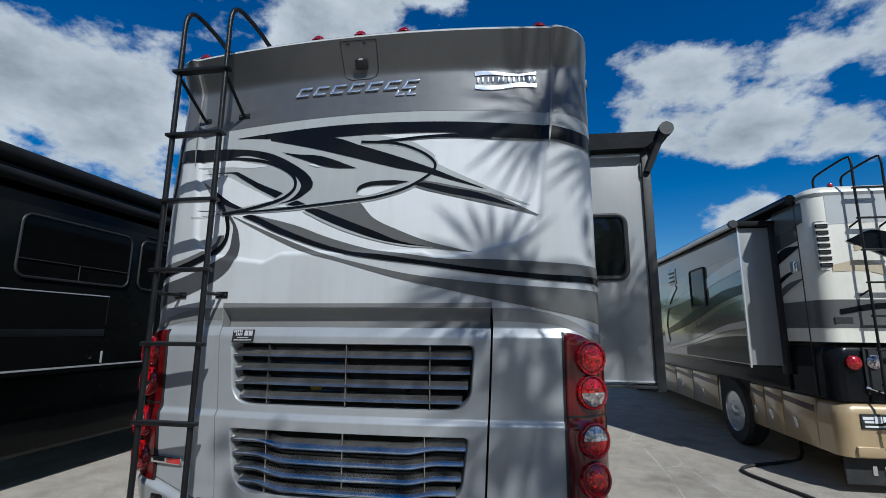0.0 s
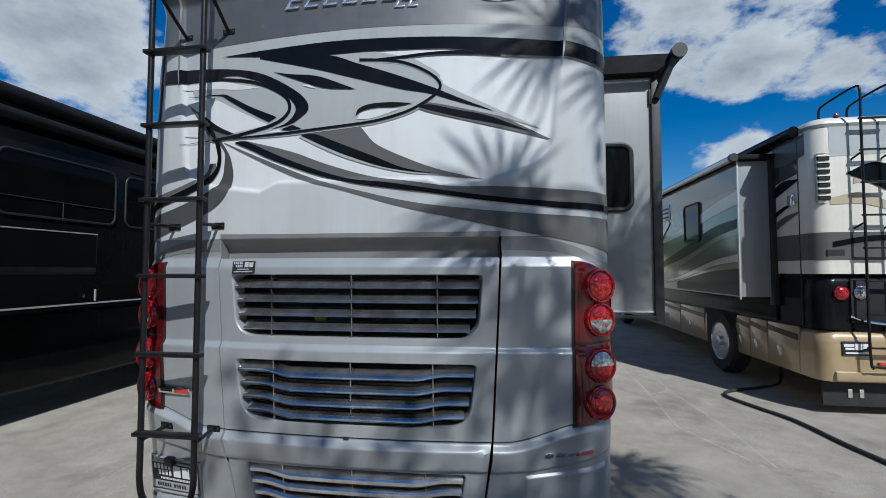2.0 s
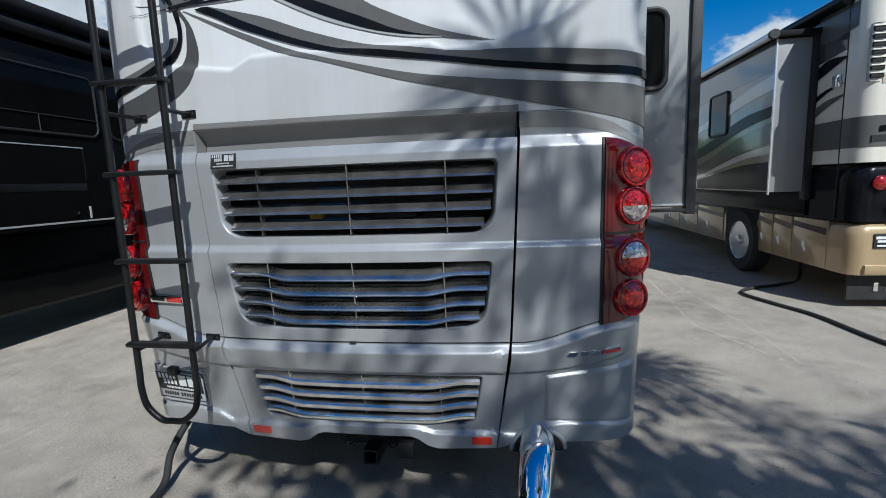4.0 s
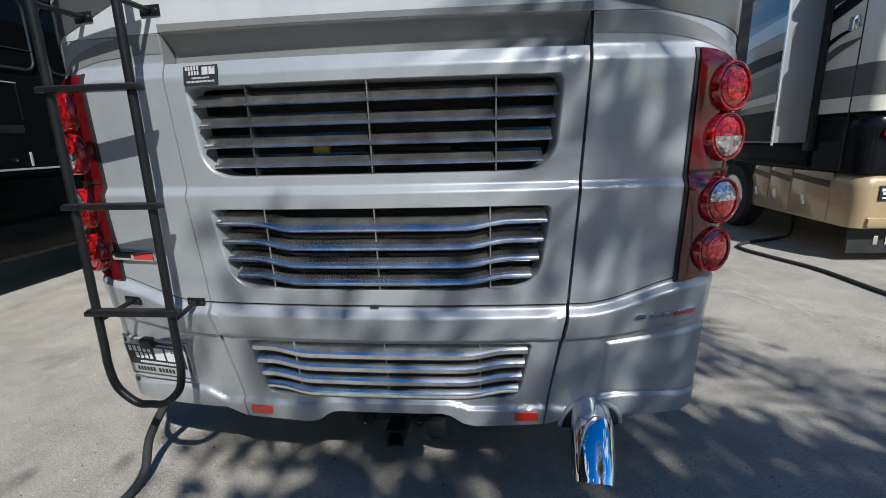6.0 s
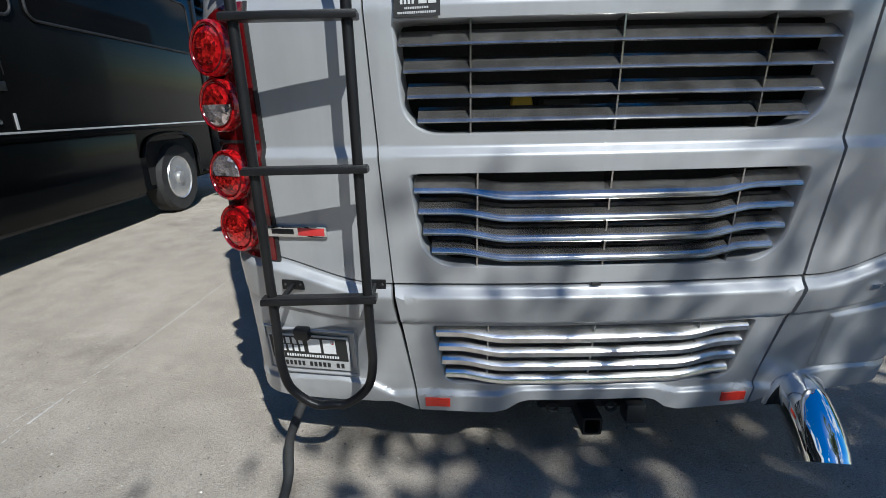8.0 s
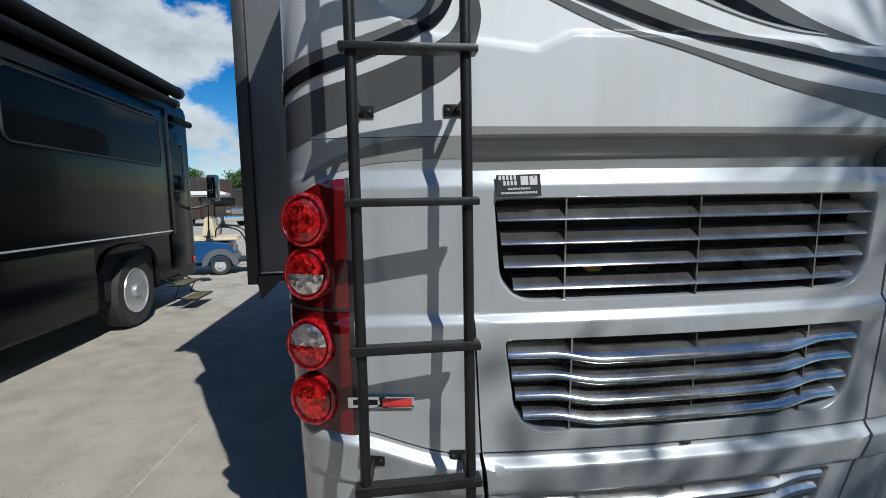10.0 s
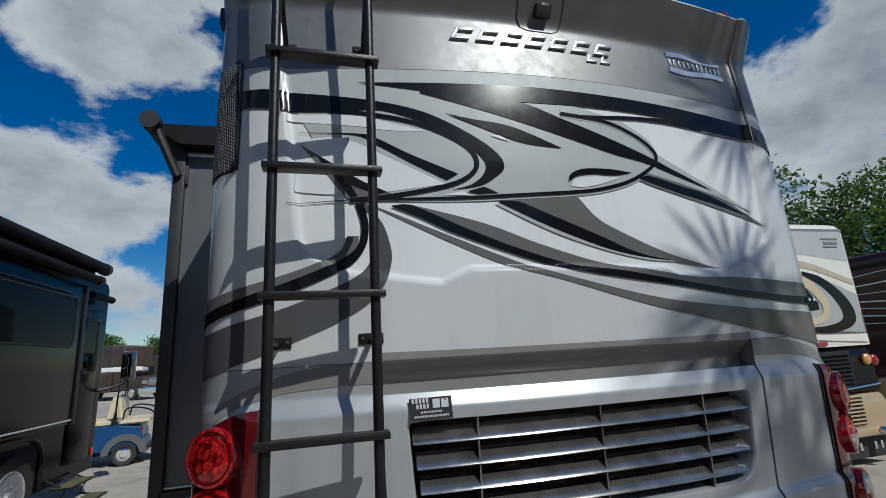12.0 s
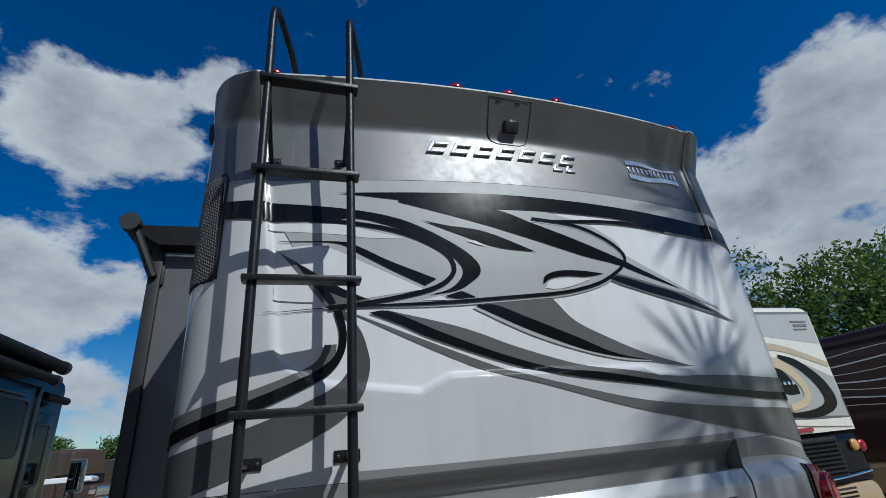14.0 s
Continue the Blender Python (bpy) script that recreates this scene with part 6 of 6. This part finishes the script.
# ---- golf cart ----
def golf_cart(at, turn):
    c = thing("golf_cart", "blue golf cart with cream seats and white roof", "golf cart", at, turn)

    def prof(points, w, mat, name, label="", bevel=0.02):
        bm = bmesh.new()
        vs = [[bm.verts.new((x, sy * w / 2, z)) for x, z in points] for sy in (-1, 1)]
        n = len(points)
        for k in range(n):
            bm.faces.new((vs[0][k], vs[0][(k + 1) % n], vs[1][(k + 1) % n], vs[1][k]))
        bm.faces.new(vs[0][::-1])
        bm.faces.new(vs[1])
        bmesh.ops.bevel(bm, geom=list(bm.edges), offset=bevel, segments=2, affect="EDGES")
        return part(name, bm, mat, c, label)
    prof([(-0.05, 0.30), (1.0, 0.30), (1.12, 0.55), (1.05, 0.74), (0.62, 0.80), (0.15, 0.80), (-0.05, 0.62)], 1.16, M_BLUE, "rear_body", "blue rear body")
    prof([(-1.3, 0.32), (-0.75, 0.28), (-0.70, 0.72), (-0.85, 0.92), (-1.0, 0.90), (-1.28, 0.62)], 1.16, M_BLUE, "cowl", "blue front cowl")
    prof([(-0.8, 0.24), (1.0, 0.24), (1.0, 0.31), (-0.8, 0.31)], 1.05, M_PLASTIC, "floor")
    prof([(0.02, 0.80), (0.50, 0.80), (0.52, 0.92), (0.02, 0.92)], 1.0, M_SEAT, "seat", "cream vinyl seat", 0.03)
    prof([(0.42, 0.92), (0.53, 0.92), (0.62, 1.38), (0.52, 1.40)], 0.98, M_SEAT, "backrest", "cream vinyl backrest", 0.03)
    prof([(0.66, 0.80), (1.20, 0.80), (1.22, 0.90), (0.66, 0.90)], 1.0, M_SEAT, "rear_seat", "cream vinyl rear seat", 0.03)
    prof([(0.62, 0.92), (0.72, 0.92), (0.66, 1.36), (0.57, 1.36)], 0.98, M_SEAT, "rear_backrest", "", 0.03)
    prof([(-0.95, 1.88), (1.0, 1.88), (1.02, 1.95), (0.9, 1.99), (-0.85, 1.99), (-0.97, 1.95)], 1.16, M_LABEL, "roof", "white roof panel", 0.02)
    arch = [(0.8 + r * math.cos(radians(a)), 0.23 + r * math.sin(radians(a))) for r, turns in ((0.40, range(0, 181, 15)), (0.275, range(180, -1, -15))) for a in turns]
    prof(arch, 1.22, surface("grey_moulding", (0.10, 0.105, 0.11), 0.5), "fender", "grey moulded wheel arch", 0.008)
    prof([(1.1, 0.28), (1.5, 0.28), (1.5, 0.34), (1.1, 0.34)], 0.9, M_PLASTIC, "footboard")
    for sy in (-0.5, 0.5):
        part("roof_post", tube([(-0.78, sy, 0.9), (-0.6, sy, 1.9)], 0.016, 6), M_STEEL, c)
        part("roof_post", tube([(0.58, sy, 0.9), (0.62, sy, 1.9)], 0.016, 6), M_STEEL, c)
        part("grab_rail", tube(smooth_path([(0.72, sy, 0.92), (0.78, sy, 1.12), (1.05, sy, 1.12), (1.28, sy, 1.0), (1.4, sy, 0.7), (1.42, sy, 0.34)], 4), 0.016, 6), M_STEEL, c)
        for x in (-0.95, 0.80):
            w = part("wheel", lathe([(0.13, -0.09), (0.21, -0.10), (0.23, -0.06), (0.23, 0.06), (0.21, 0.10), (0.13, 0.09)], 28, "y", True), M_RUBBER, c)
            w.location = (x, sy, 0.23)
            part("rim", lathe([(0.02, -0.10), (0.06, -0.10), (0.08, -0.06), (0.14, -0.07), (0.15, -0.105), (0.15, 0.105), (0.02, 0.10)], 20, "y"), M_ALLOY, w)
    part("tail_lamp", box((1.06, -0.56, 0.66), (1.11, -0.42, 0.72), 0.01), M_RED, c)
    part("steering_wheel", tube([(-0.42 + 0.12 * math.cos(a * math.tau / 20), 0.25 + 0.18 * math.sin(a * math.tau / 20), 1.02 + 0.10 * math.cos(a * math.tau / 20)) for a in range(20)], 0.014, 6, True), M_PLASTIC, c)
    return c


golf_cart((-5.76, 10.5, 0.0), 12)

# ---- brown truck-fronted motorhome in the distance ----
bv = thing("motorhome", "brown motorhome on a truck chassis in the distance", "motorhome", (-13.2, 37.6, 0.0), 50)
part("body", shell(-1.25, 1.25, 2.6, 11.0, 0.6, 3.95, 0.2), M_BROWN, bv)
part("cab_over", shell(-1.2, 1.2, 1.4, 3.0, 2.35, 3.8, 0.3), M_BROWN, bv, "brown over-cab bulge")
part("cab", shell(-1.05, 1.05, 0.9, 2.8, 0.7, 2.38, 0.2), M_BROWN, bv)
part("windscreen", box((-0.95, 0.86, 1.65), (0.95, 1.0, 2.3), 0.06), M_GLASS, bv, "dark windscreen")
part("bonnet", shell(-0.9, 0.9, -0.75, 1.0, 0.75, 1.62, 0.25), M_BROWN, bv)
part("grille", box((-0.5, -0.80, 0.95), (0.5, -0.72, 1.5), 0.04), M_CHROME, bv)
part("bumper", box((-1.1, -0.95, 0.42), (1.1, -0.65, 0.85), 0.06), M_BRIGHT, bv, "chrome front bumper")
for sx in (-1, 1):
    part("headlamp", box((sx * 0.72 - 0.18, -0.80, 1.08), (sx * 0.72 + 0.18, -0.66, 1.34), 0.05), M_CLEAR, bv)
    road_wheel(bv, sx * 0.92, 0.15, 0.5, sx)
    road_wheel(bv, sx * 1.08, 8.0, 0.5, sx)
wh = thing("motorhome", "white and brown motorhome far across the lot", "motorhome", (-11.2, 46.5, 0.0), 50)
part("body", shell(-1.25, 1.25, 0, 9, 1.6, 3.4, 0.2), M_BROWN, wh)
part("skirt", shell(-1.245, 1.245, 0.01, 8.99, 0.45, 1.61, 0.2, -0.001), M_CREAM, wh, "white lower body")
for sx in (-1, 1):
    road_wheel(wh, sx * 1.08, 1.6, 0.48, sx)
    road_wheel(wh, sx * 1.08, 7.2, 0.48, sx)
window(wh, Matrix.Translation((0, -0.004, 2.5)) @ pose(0, 0, 0, 90, 0, 0), 1.9, 0.9, 0.1, bar=False)


# ---- trees ----
def leaf_mat(name, a, b):
    m, nt, p = nodes_of(name)
    geo = nt.nodes.new("ShaderNodeNewGeometry")
    nt.links.new(ramp_of(nt, geo.outputs["Random Per Island"], [(0.0, a), (1.0, b)]), p.inputs["Base Color"])
    p.inputs["Roughness"].default_value = 0.5
    p.inputs["Subsurface Weight"].default_value = 0.0
    tr = nt.nodes.new("ShaderNodeBsdfTranslucent")
    tr.inputs["Color"].default_value = (b[0] * 1.6, b[1] * 1.6, b[2], 1)
    mx = nt.nodes.new("ShaderNodeMixShader")
    mx.inputs[0].default_value = 0.3
    out = nt.nodes["Material Output"]
    nt.links.new(p.outputs[0], mx.inputs[1])
    nt.links.new(tr.outputs[0], mx.inputs[2])
    nt.links.new(mx.outputs[0], out.inputs["Surface"])
    return m


M_LEAF = leaf_mat("oak_leaf", (0.025, 0.055, 0.012), (0.085, 0.15, 0.03))
M_PALM = leaf_mat("palm_leaf", (0.03, 0.06, 0.015), (0.08, 0.12, 0.03))
M_BARK = surface("bark", (0.13, 0.105, 0.08), 0.9, 0, 0, 0.35, 12, 0.9, 45)


def leaves_mesh(lobes, count, size, rng, name):
    """Many small leaves in clumps spread over uneven lobes."""
    verts, faces = [], []
    for _ in range(count):
        c, r = lobes[rng.integers(len(lobes))]
        d = rng.normal(size=3)
        d /= np.linalg.norm(d)
        p = np.array(c) + d * np.array(r) * rng.uniform(0.45, 1.08) ** 0.6
        for _k in range(5):
            q = p + rng.normal(size=3) * size * 1.3
            a = rng.normal(size=3)
            a /= np.linalg.norm(a)
            b = np.cross(a, rng.normal(size=3))
            b /= np.linalg.norm(b)
            i = len(verts)
            s = size * rng.uniform(0.6, 1.2)
            verts += [q - a * s, q + b * s * 0.45, q + a * s, q - b * s * 0.45]
            faces.append((i, i + 1, i + 2, i + 3))
    me = bpy.data.meshes.new(name)
    me.from_pydata([tuple(v) for v in verts], [], faces)
    me.materials.append(M_LEAF)
    return me


def broad_tree(at, height, spread, lobes_n, count, size, seed, label, base=0.35, depth=None, group=""):
    rng = np.random.default_rng(seed)
    t = thing("tree", label, "tree", at, group=group)
    lobes = []
    for k in range(lobes_n):
        a = rng.uniform(0, math.tau)
        r = spread * rng.uniform(0.1, 0.85)
        z = height * rng.uniform(base, 0.84)
        s = spread * rng.uniform(0.24, 0.42)
        lobes.append(((r * math.cos(a), r * math.sin(a) * (depth or 1.0), z), (s, s, s * 0.75)))
    bm = bmesh.new()
    add_tube(bm, smooth_path([(0, 0, 0), (0.08, 0.03, height * 0.2), (-0.05, 0.1, height * 0.45)], 4), [0.05 * height * (1 - 0.07 * i) for i in range(9)], 10)
    tk = part("trunk", bm, M_BARK, t)
    for c, r in lobes[:10]:
        part("limb", tube(smooth_path([(0, 0, height * 0.22), (c[0] * 0.4, c[1] * 0.4, (height * 0.3 + c[2]) / 2), c], 4), [0.02 * height * (1 - 0.09 * i) for i in range(9)], 7), M_BARK, tk)
    part("crown", None, None, t, "dense green crown of small leaves", data=leaves_mesh(lobes, count, size, rng, "crown"))
    return t


broad_tree((23.0, 12.0, 0), 9.4, 6.2, 34, 9000, 0.13, 5, "large leafy green tree behind the parked motorhomes", 0.25)
broad_tree((30.0, 4.5, 0), 9.6, 6.0, 28, 6500, 0.14, 6, "broad leafy tree at the edge of the lot", 0.25)
for k, (x, y, h) in enumerate(((-24, 58, 5.6), (-19, 61, 5.0), (-14.5, 60, 4.6), (-30, 56, 6.2), (-10, 63, 4.6), (-37, 58, 5.5))):
    broad_tree((x, y, 0), h * 1.4, 2.9, 14, 1000, 0.17, 20 + k, "distant scrubby tree across the lot", 0.3, group="distant trees")


def palm(at, height, fronds, length, seed, lean, label, wide=0.019):
    """A palm: ringed trunk, arching fronds with many narrow leaflets."""
    rng = np.random.default_rng(seed)
    t = thing("palm_tree", label, "palm tree", at)
    top = Vector((lean[0], lean[1], height))
    path = smooth_path([(0, 0, 0), (lean[0] * 0.25, lean[1] * 0.25, height * 0.45), top], 10)
    part("trunk", tube(path, [0.085 - 0.02 * i / len(path) + 0.005 * (i % 2) for i in range(len(path))], 12), M_BARK, t)
    for f in range(fronds):
        az = f * 2.399 + rng.uniform(-0.2, 0.2)
        rise = rng.uniform(-0.1, 0.75)
        L = length * rng.uniform(0.8, 1.1)
        pts = []
        for k in range(13):
            u = k / 12
            r = L * u
            pts.append(top + Vector((math.cos(az) * r * (1 - 0.12 * u), math.sin(az) * r * (1 - 0.12 * u), r * rise - 0.62 * L * u * u)))
        verts, faces = [], []
        for k in range(1, 18):
            u = k / 18 * 12
            i = min(int(u), 11)
            p = pts[i].lerp(pts[i + 1], u - i)
            d = (pts[i + 1] - pts[i]).normalized()
            sidev = d.cross(Vector((0, 0, 1))).normalized()
            ll = 0.42 * L / 2 * math.sin(math.pi * (0.12 + 0.86 * k / 18)) ** 0.7 * rng.uniform(0.85, 1.1)
            for s in (-1, 1):
                tipv = p + (sidev * s * 0.85 + d * 0.55 + Vector((0, 0, -0.25 + rng.uniform(-0.12, 0.1)))) * ll
                j = len(verts)
                mid = p.lerp(tipv, 0.5) + Vector((0, 0, 0.03))
                w = d * wide
                verts += [p - w, p + w, mid + w * 1.2, mid - w * 1.2, tipv]
                faces += [(j, j + 1, j + 2, j + 3), (j + 3, j + 2, j + 4)]
        me = bpy.data.meshes.new("frond")
        me.from_pydata([tuple(v) for v in verts], [], faces)
        me.materials.append(M_PALM)
        fr = part("frond", None, None, t, data=me)
        part("rib", tube(pts, [0.022 * (1 - 0.07 * i) for i in range(13)], 6), M_PALM, fr)
    return t



def fan_palm(at, height, fans, stalk, blade, seed, lean, label):
    """A fan palm: slim trunk, stalks that each carry a round fan of pointed blades."""
    rng = np.random.default_rng(seed)
    t = thing("palm_tree", label, "palm tree", at)
    top = Vector((lean[0], lean[1], height))
    path = smooth_path([(0, 0, 0), (lean[0] * 0.3, lean[1] * 0.3, height * 0.5), top], 10)
    part("trunk", tube(path, [0.075 - 0.02 * i / len(path) + 0.004 * (i % 2) for i in range(len(path))], 12), M_BARK, t)
    for f in range(fans):
        az = f * 2.399 + rng.uniform(-0.25, 0.25)
        rise = rng.uniform(-0.45, 0.9)
        out = Vector((math.cos(az) * math.cos(rise), math.sin(az) * math.cos(rise), math.sin(rise)))
        hub = top + out * stalk * rng.uniform(0.7, 1.15)
        mid = top.lerp(hub, 0.5) + Vector((0, 0, 0.08))
        across = out.cross(Vector((0, 0, 1))).normalized()
        n = across.cross(out)
        verts, faces = [], []
        for k in range(19):
            a = radians(-115 + 230 * k / 18)
            d = out * math.cos(a) + across * math.sin(a) + n * rng.uniform(-0.10, 0.10)
            L = blade * (0.72 + 0.28 * math.cos(a)) * rng.uniform(0.85, 1.1)
            w = (across * math.cos(a) - out * math.sin(a)) * 0.020
            droop = Vector((0, 0, -0.16 * L))
            p1, p2 = hub + d * L * 0.55 + droop * 0.3, hub + d * L + droop
            j = len(verts)
            verts += [hub - w * 0.3, hub + w * 0.3, p1 + w, p1 - w, p2]
            faces += [(j, j + 1, j + 2, j + 3), (j + 3, j + 2, j + 4)]
        me = bpy.data.meshes.new("fan")
        me.from_pydata([tuple(v) for v in verts], [], faces)
        me.materials.append(M_PALM)
        leaf = part("fan", None, None, t, data=me)
        part("stalk", tube([top, mid, hub], [0.016, 0.012, 0.009], 6), M_PALM, leaf)
    return t


fan_palm((4.25, -4.5, 0), 5.75, 15, 0.95, 0.62, 9, (-0.85, 1.3), "fan palm that shades the rear of the motorhome")
palm((6.2, -5.8, 0), 6.0, 17, 2.1, 4, (-0.8, 0.5), "tall palm tree that shades the lot")
broad_tree((3.65, -5.4, 0), 8.0, 2.1, 30, 580, 0.105, 12, "leafy shade tree at the open side of the lot", 0.70, 0.62)
for k, (x, y, h) in enumerate(((-9.5, -17, 7.5), (-3.5, -19, 8.5), (2.5, -18, 7.6), (9, -19, 8.6), (15, -16, 7.8))):
    broad_tree((x, y, 0), h, 3.6, 16, 1900, 0.2, 40 + k, "leafy tree at the back of the lot", 0.22, group="trees behind the lot")


# ---- hoses and marks on the lot ----
def lying(name, label, cat, pts, r, mat):
    h = thing(name, label, cat)
    part("tube", tube(smooth_path(pts, 8), r, 10), mat, h)
    return h


lying("power_cable", "thick black power cable lying across the concrete", "cable", [(4.75, 5.35, 0.42), (4.70, 5.26, 0.03), (4.3, 4.93, 0.022), (3.80, 4.68, 0.022), (3.58, 4.40, 0.022), (3.70, 3.9, 0.022), (3.86, 3.4, 0.022), (3.92, 2.6, 0.022), (4.1, 1.7, 0.022), (4.6, 0.4, 0.022), (5.6, -1.2, 0.022)], 0.021, M_RUBBER)
lying("drain_hose", "black hose hanging from the motorhome to the ground", "hose", [(-0.90, 0.38, 0.44), (-1.04, 0.24, 0.36), (-1.12, 0.14, 0.20), (-1.125, 0.07, 0.06), (-1.13, -0.05, 0.022), (-1.16, -0.22, 0.020), (-1.25, -0.45, 0.020), (-1.33, -0.8, 0.020), (-1.2, -1.5, 0.020), (-0.5, -2.6, 0.020), (0.3, -4.0, 0.020)], 0.0185, M_RUBBER)

# ---- ground ----
def ground_mat():
    m, nt, b = nodes_of("weathered_concrete")
    big = noise_tex(nt, 0.35, 6, 0.6)
    mid = noise_tex(nt, 3.0, 6, 0.65)
    fine = noise_tex(nt, 75, 6, 0.8)
    stain = noise_tex(nt, 0.9, 5, 0.7)
    speck = noise_tex(nt, 210, 2, 0.6)
    c1 = ramp_of(nt, big, [(0.3, (0.395, 0.352, 0.298)), (0.7, (0.515, 0.455, 0.383))])
    c2 = ramp_of(nt, mid, [(0.3, (0.74, 0.73, 0.71)), (0.65, (1.0, 1.0, 1.0))])
    c3 = ramp_of(nt, fine, [(0.36, (0.40, 0.39, 0.38)), (0.46, (0.92, 0.92, 0.92)), (0.56, (1, 1, 1)), (0.64, (1.35, 1.34, 1.32))])
    x1 = nt.nodes.new("ShaderNodeMix")
    x1.data_type, x1.blend_type = "RGBA", "MULTIPLY"
    x1.inputs["Factor"].default_value = 1.0
    nt.links.new(c1, x1.inputs["A"])
    nt.links.new(c2, x1.inputs["B"])
    x2 = nt.nodes.new("ShaderNodeMix")
    x2.data_type, x2.blend_type = "RGBA", "MULTIPLY"
    x2.inputs["Factor"].default_value = 0.8
    nt.links.new(x1.outputs["Result"], x2.inputs["A"])
    nt.links.new(c3, x2.inputs["B"])
    x3 = nt.nodes.new("ShaderNodeMix")
    x3.data_type, x3.blend_type = "RGBA", "MULTIPLY"
    x3.inputs["Factor"].default_value = 1.0
    nt.links.new(x2.outputs["Result"], x3.inputs["A"])
    nt.links.new(ramp_of(nt, stain, [(0.28, (0.62, 0.61, 0.60)), (0.46, (1, 1, 1))]), x3.inputs["B"])
    x4 = nt.nodes.new("ShaderNodeMix")
    x4.data_type, x4.blend_type = "RGBA", "MULTIPLY"
    x4.inputs["Factor"].default_value = 0.9
    nt.links.new(x3.outputs["Result"], x4.inputs["A"])
    nt.links.new(ramp_of(nt, speck, [(0.34, (0.35, 0.34, 0.33)), (0.44, (1, 1, 1)), (0.57, (1, 1, 1)), (0.65, (1.5, 1.5, 1.46))]), x4.inputs["B"])
    nt.links.new(x4.outputs["Result"], b.inputs["Base Color"])
    b.inputs["Roughness"].default_value = 0.9
    bp = nt.nodes.new("ShaderNodeBump")
    bp.inputs["Strength"].default_value, bp.inputs["Distance"].default_value = 0.8, 0.015
    nt.links.new(fine, bp.inputs["Height"])
    nt.links.new(bp.outputs[0], b.inputs["Normal"])
    return m


bm = bmesh.new()
bmesh.ops.create_grid(bm, x_segments=8, y_segments=8, size=600)
ground = part("ground", bm, ground_mat(), None, smooth=False)
tagged(ground, "sunlit pale weathered concrete lot with fine grit", "ground", kind="structure")

# loose grit on the concrete
rng = np.random.default_rng(17)
verts, faces = [], []
for _ in range(9000):
    x, y = rng.uniform(-3.6, 4.4), rng.uniform(-1.6, 2.6)
    r = 0.0022 + 0.0045 * rng.random() ** 3
    i = len(verts)
    a = rng.uniform(0, math.tau)
    verts += [(x + r * math.cos(a + k * math.tau / 4) * rng.uniform(0.7, 1.3), y + r * math.sin(a + k * math.tau / 4) * rng.uniform(0.7, 1.3), 0.0) for k in range(4)] + [(x, y, r * 0.9)]
    faces += [(i + k, i + (k + 1) % 4, i + 4) for k in range(4)]
me = bpy.data.meshes.new("grit")
me.from_pydata(verts, [], faces)
grit_mat, nt, gb_ = nodes_of("grit_stone")
geo = nt.nodes.new("ShaderNodeNewGeometry")
nt.links.new(ramp_of(nt, geo.outputs["Random Per Island"], [(0.0, (0.05, 0.045, 0.04)), (0.5, (0.2, 0.18, 0.15)), (1.0, (0.6, 0.58, 0.52))]), gb_.inputs["Base Color"])
gb_.inputs["Roughness"].default_value = 0.85
me.materials.append(grit_mat)
tagged(part("grit", None, None, data=me), "fine loose grit scattered over the concrete", "grit", kind="stuff")

# worn scratches and chalky marks, and painted streaks of reflected sunlight
M_CHALK_GLINT = surface("chalk_and_glint", (0.52, 0.50, 0.46), 0.9, 0, 0, 0.15, 20)


def scratch_and_glint(points, width, dash, seed):
    rr = random.Random(seed)
    bm = bmesh.new()
    P = smooth_path([(a, b, 0) for a, b in points], 24)
    for k in range(len(P) - 1):
        if rr.random() < dash:
            continue
        a, b = P[k], P[k].lerp(P[k + 1], rr.uniform(0.5, 1.0))
        d = (b - a).normalized()
        n = Vector((-d.y, d.x, 0)) * width * rr.uniform(0.3, 0.7)
        bm.faces.new([bm.verts.new(Vector((*(q.xy), 0.0015))) for q in (a - n, b - n * 0.6, b + n * 0.6, a + n)])
    return part("scratch_and_glint", bm, M_CHALK_GLINT, ground, smooth=False)


# first two are chalky marks; the rest paint sunlight thrown off glossy sides
SCRATCHES_AND_GLINTS = [([(-2.55, -0.6), (-2.53, 0.37), (-2.50, 1.03), (-2.46, 1.36), (-2.40, 2.6), (-2.38, 4.5)], 0.012, 0.25), ([(-2.62, 0.2), (-2.60, 0.6), (-2.47, 0.7)], 0.008, 0.3),
             ([(2.70, 6.6), (2.66, 4.9), (2.60, 3.9), (2.54, 3.16), (2.65, 2.81), (2.90, 2.12)], 0.02, 0.35), ([(3.07, 6.4), (2.98, 4.7), (3.03, 3.2), (2.99, 2.1)], 0.012, 0.3), ([(2.62, 4.4), (2.9, 4.6), (3.0, 4.9)], 0.02, 0.2),
             ([(2.5, 7.2), (2.8, 6.6), (2.6, 5.9), (3.0, 5.3)], 0.03, 0.3), ([(-3.2, 3.7), (-2.9, 4.6), (-2.78, 6.0)], 0.02, 0.4), ([(-2.7, 2.9), (-2.5, 3.8), (-2.3, 4.9)], 0.015, 0.4)]
for k, (pts, w, dash) in enumerate(SCRATCHES_AND_GLINTS):
    scratch_and_glint(pts, w, dash, k)
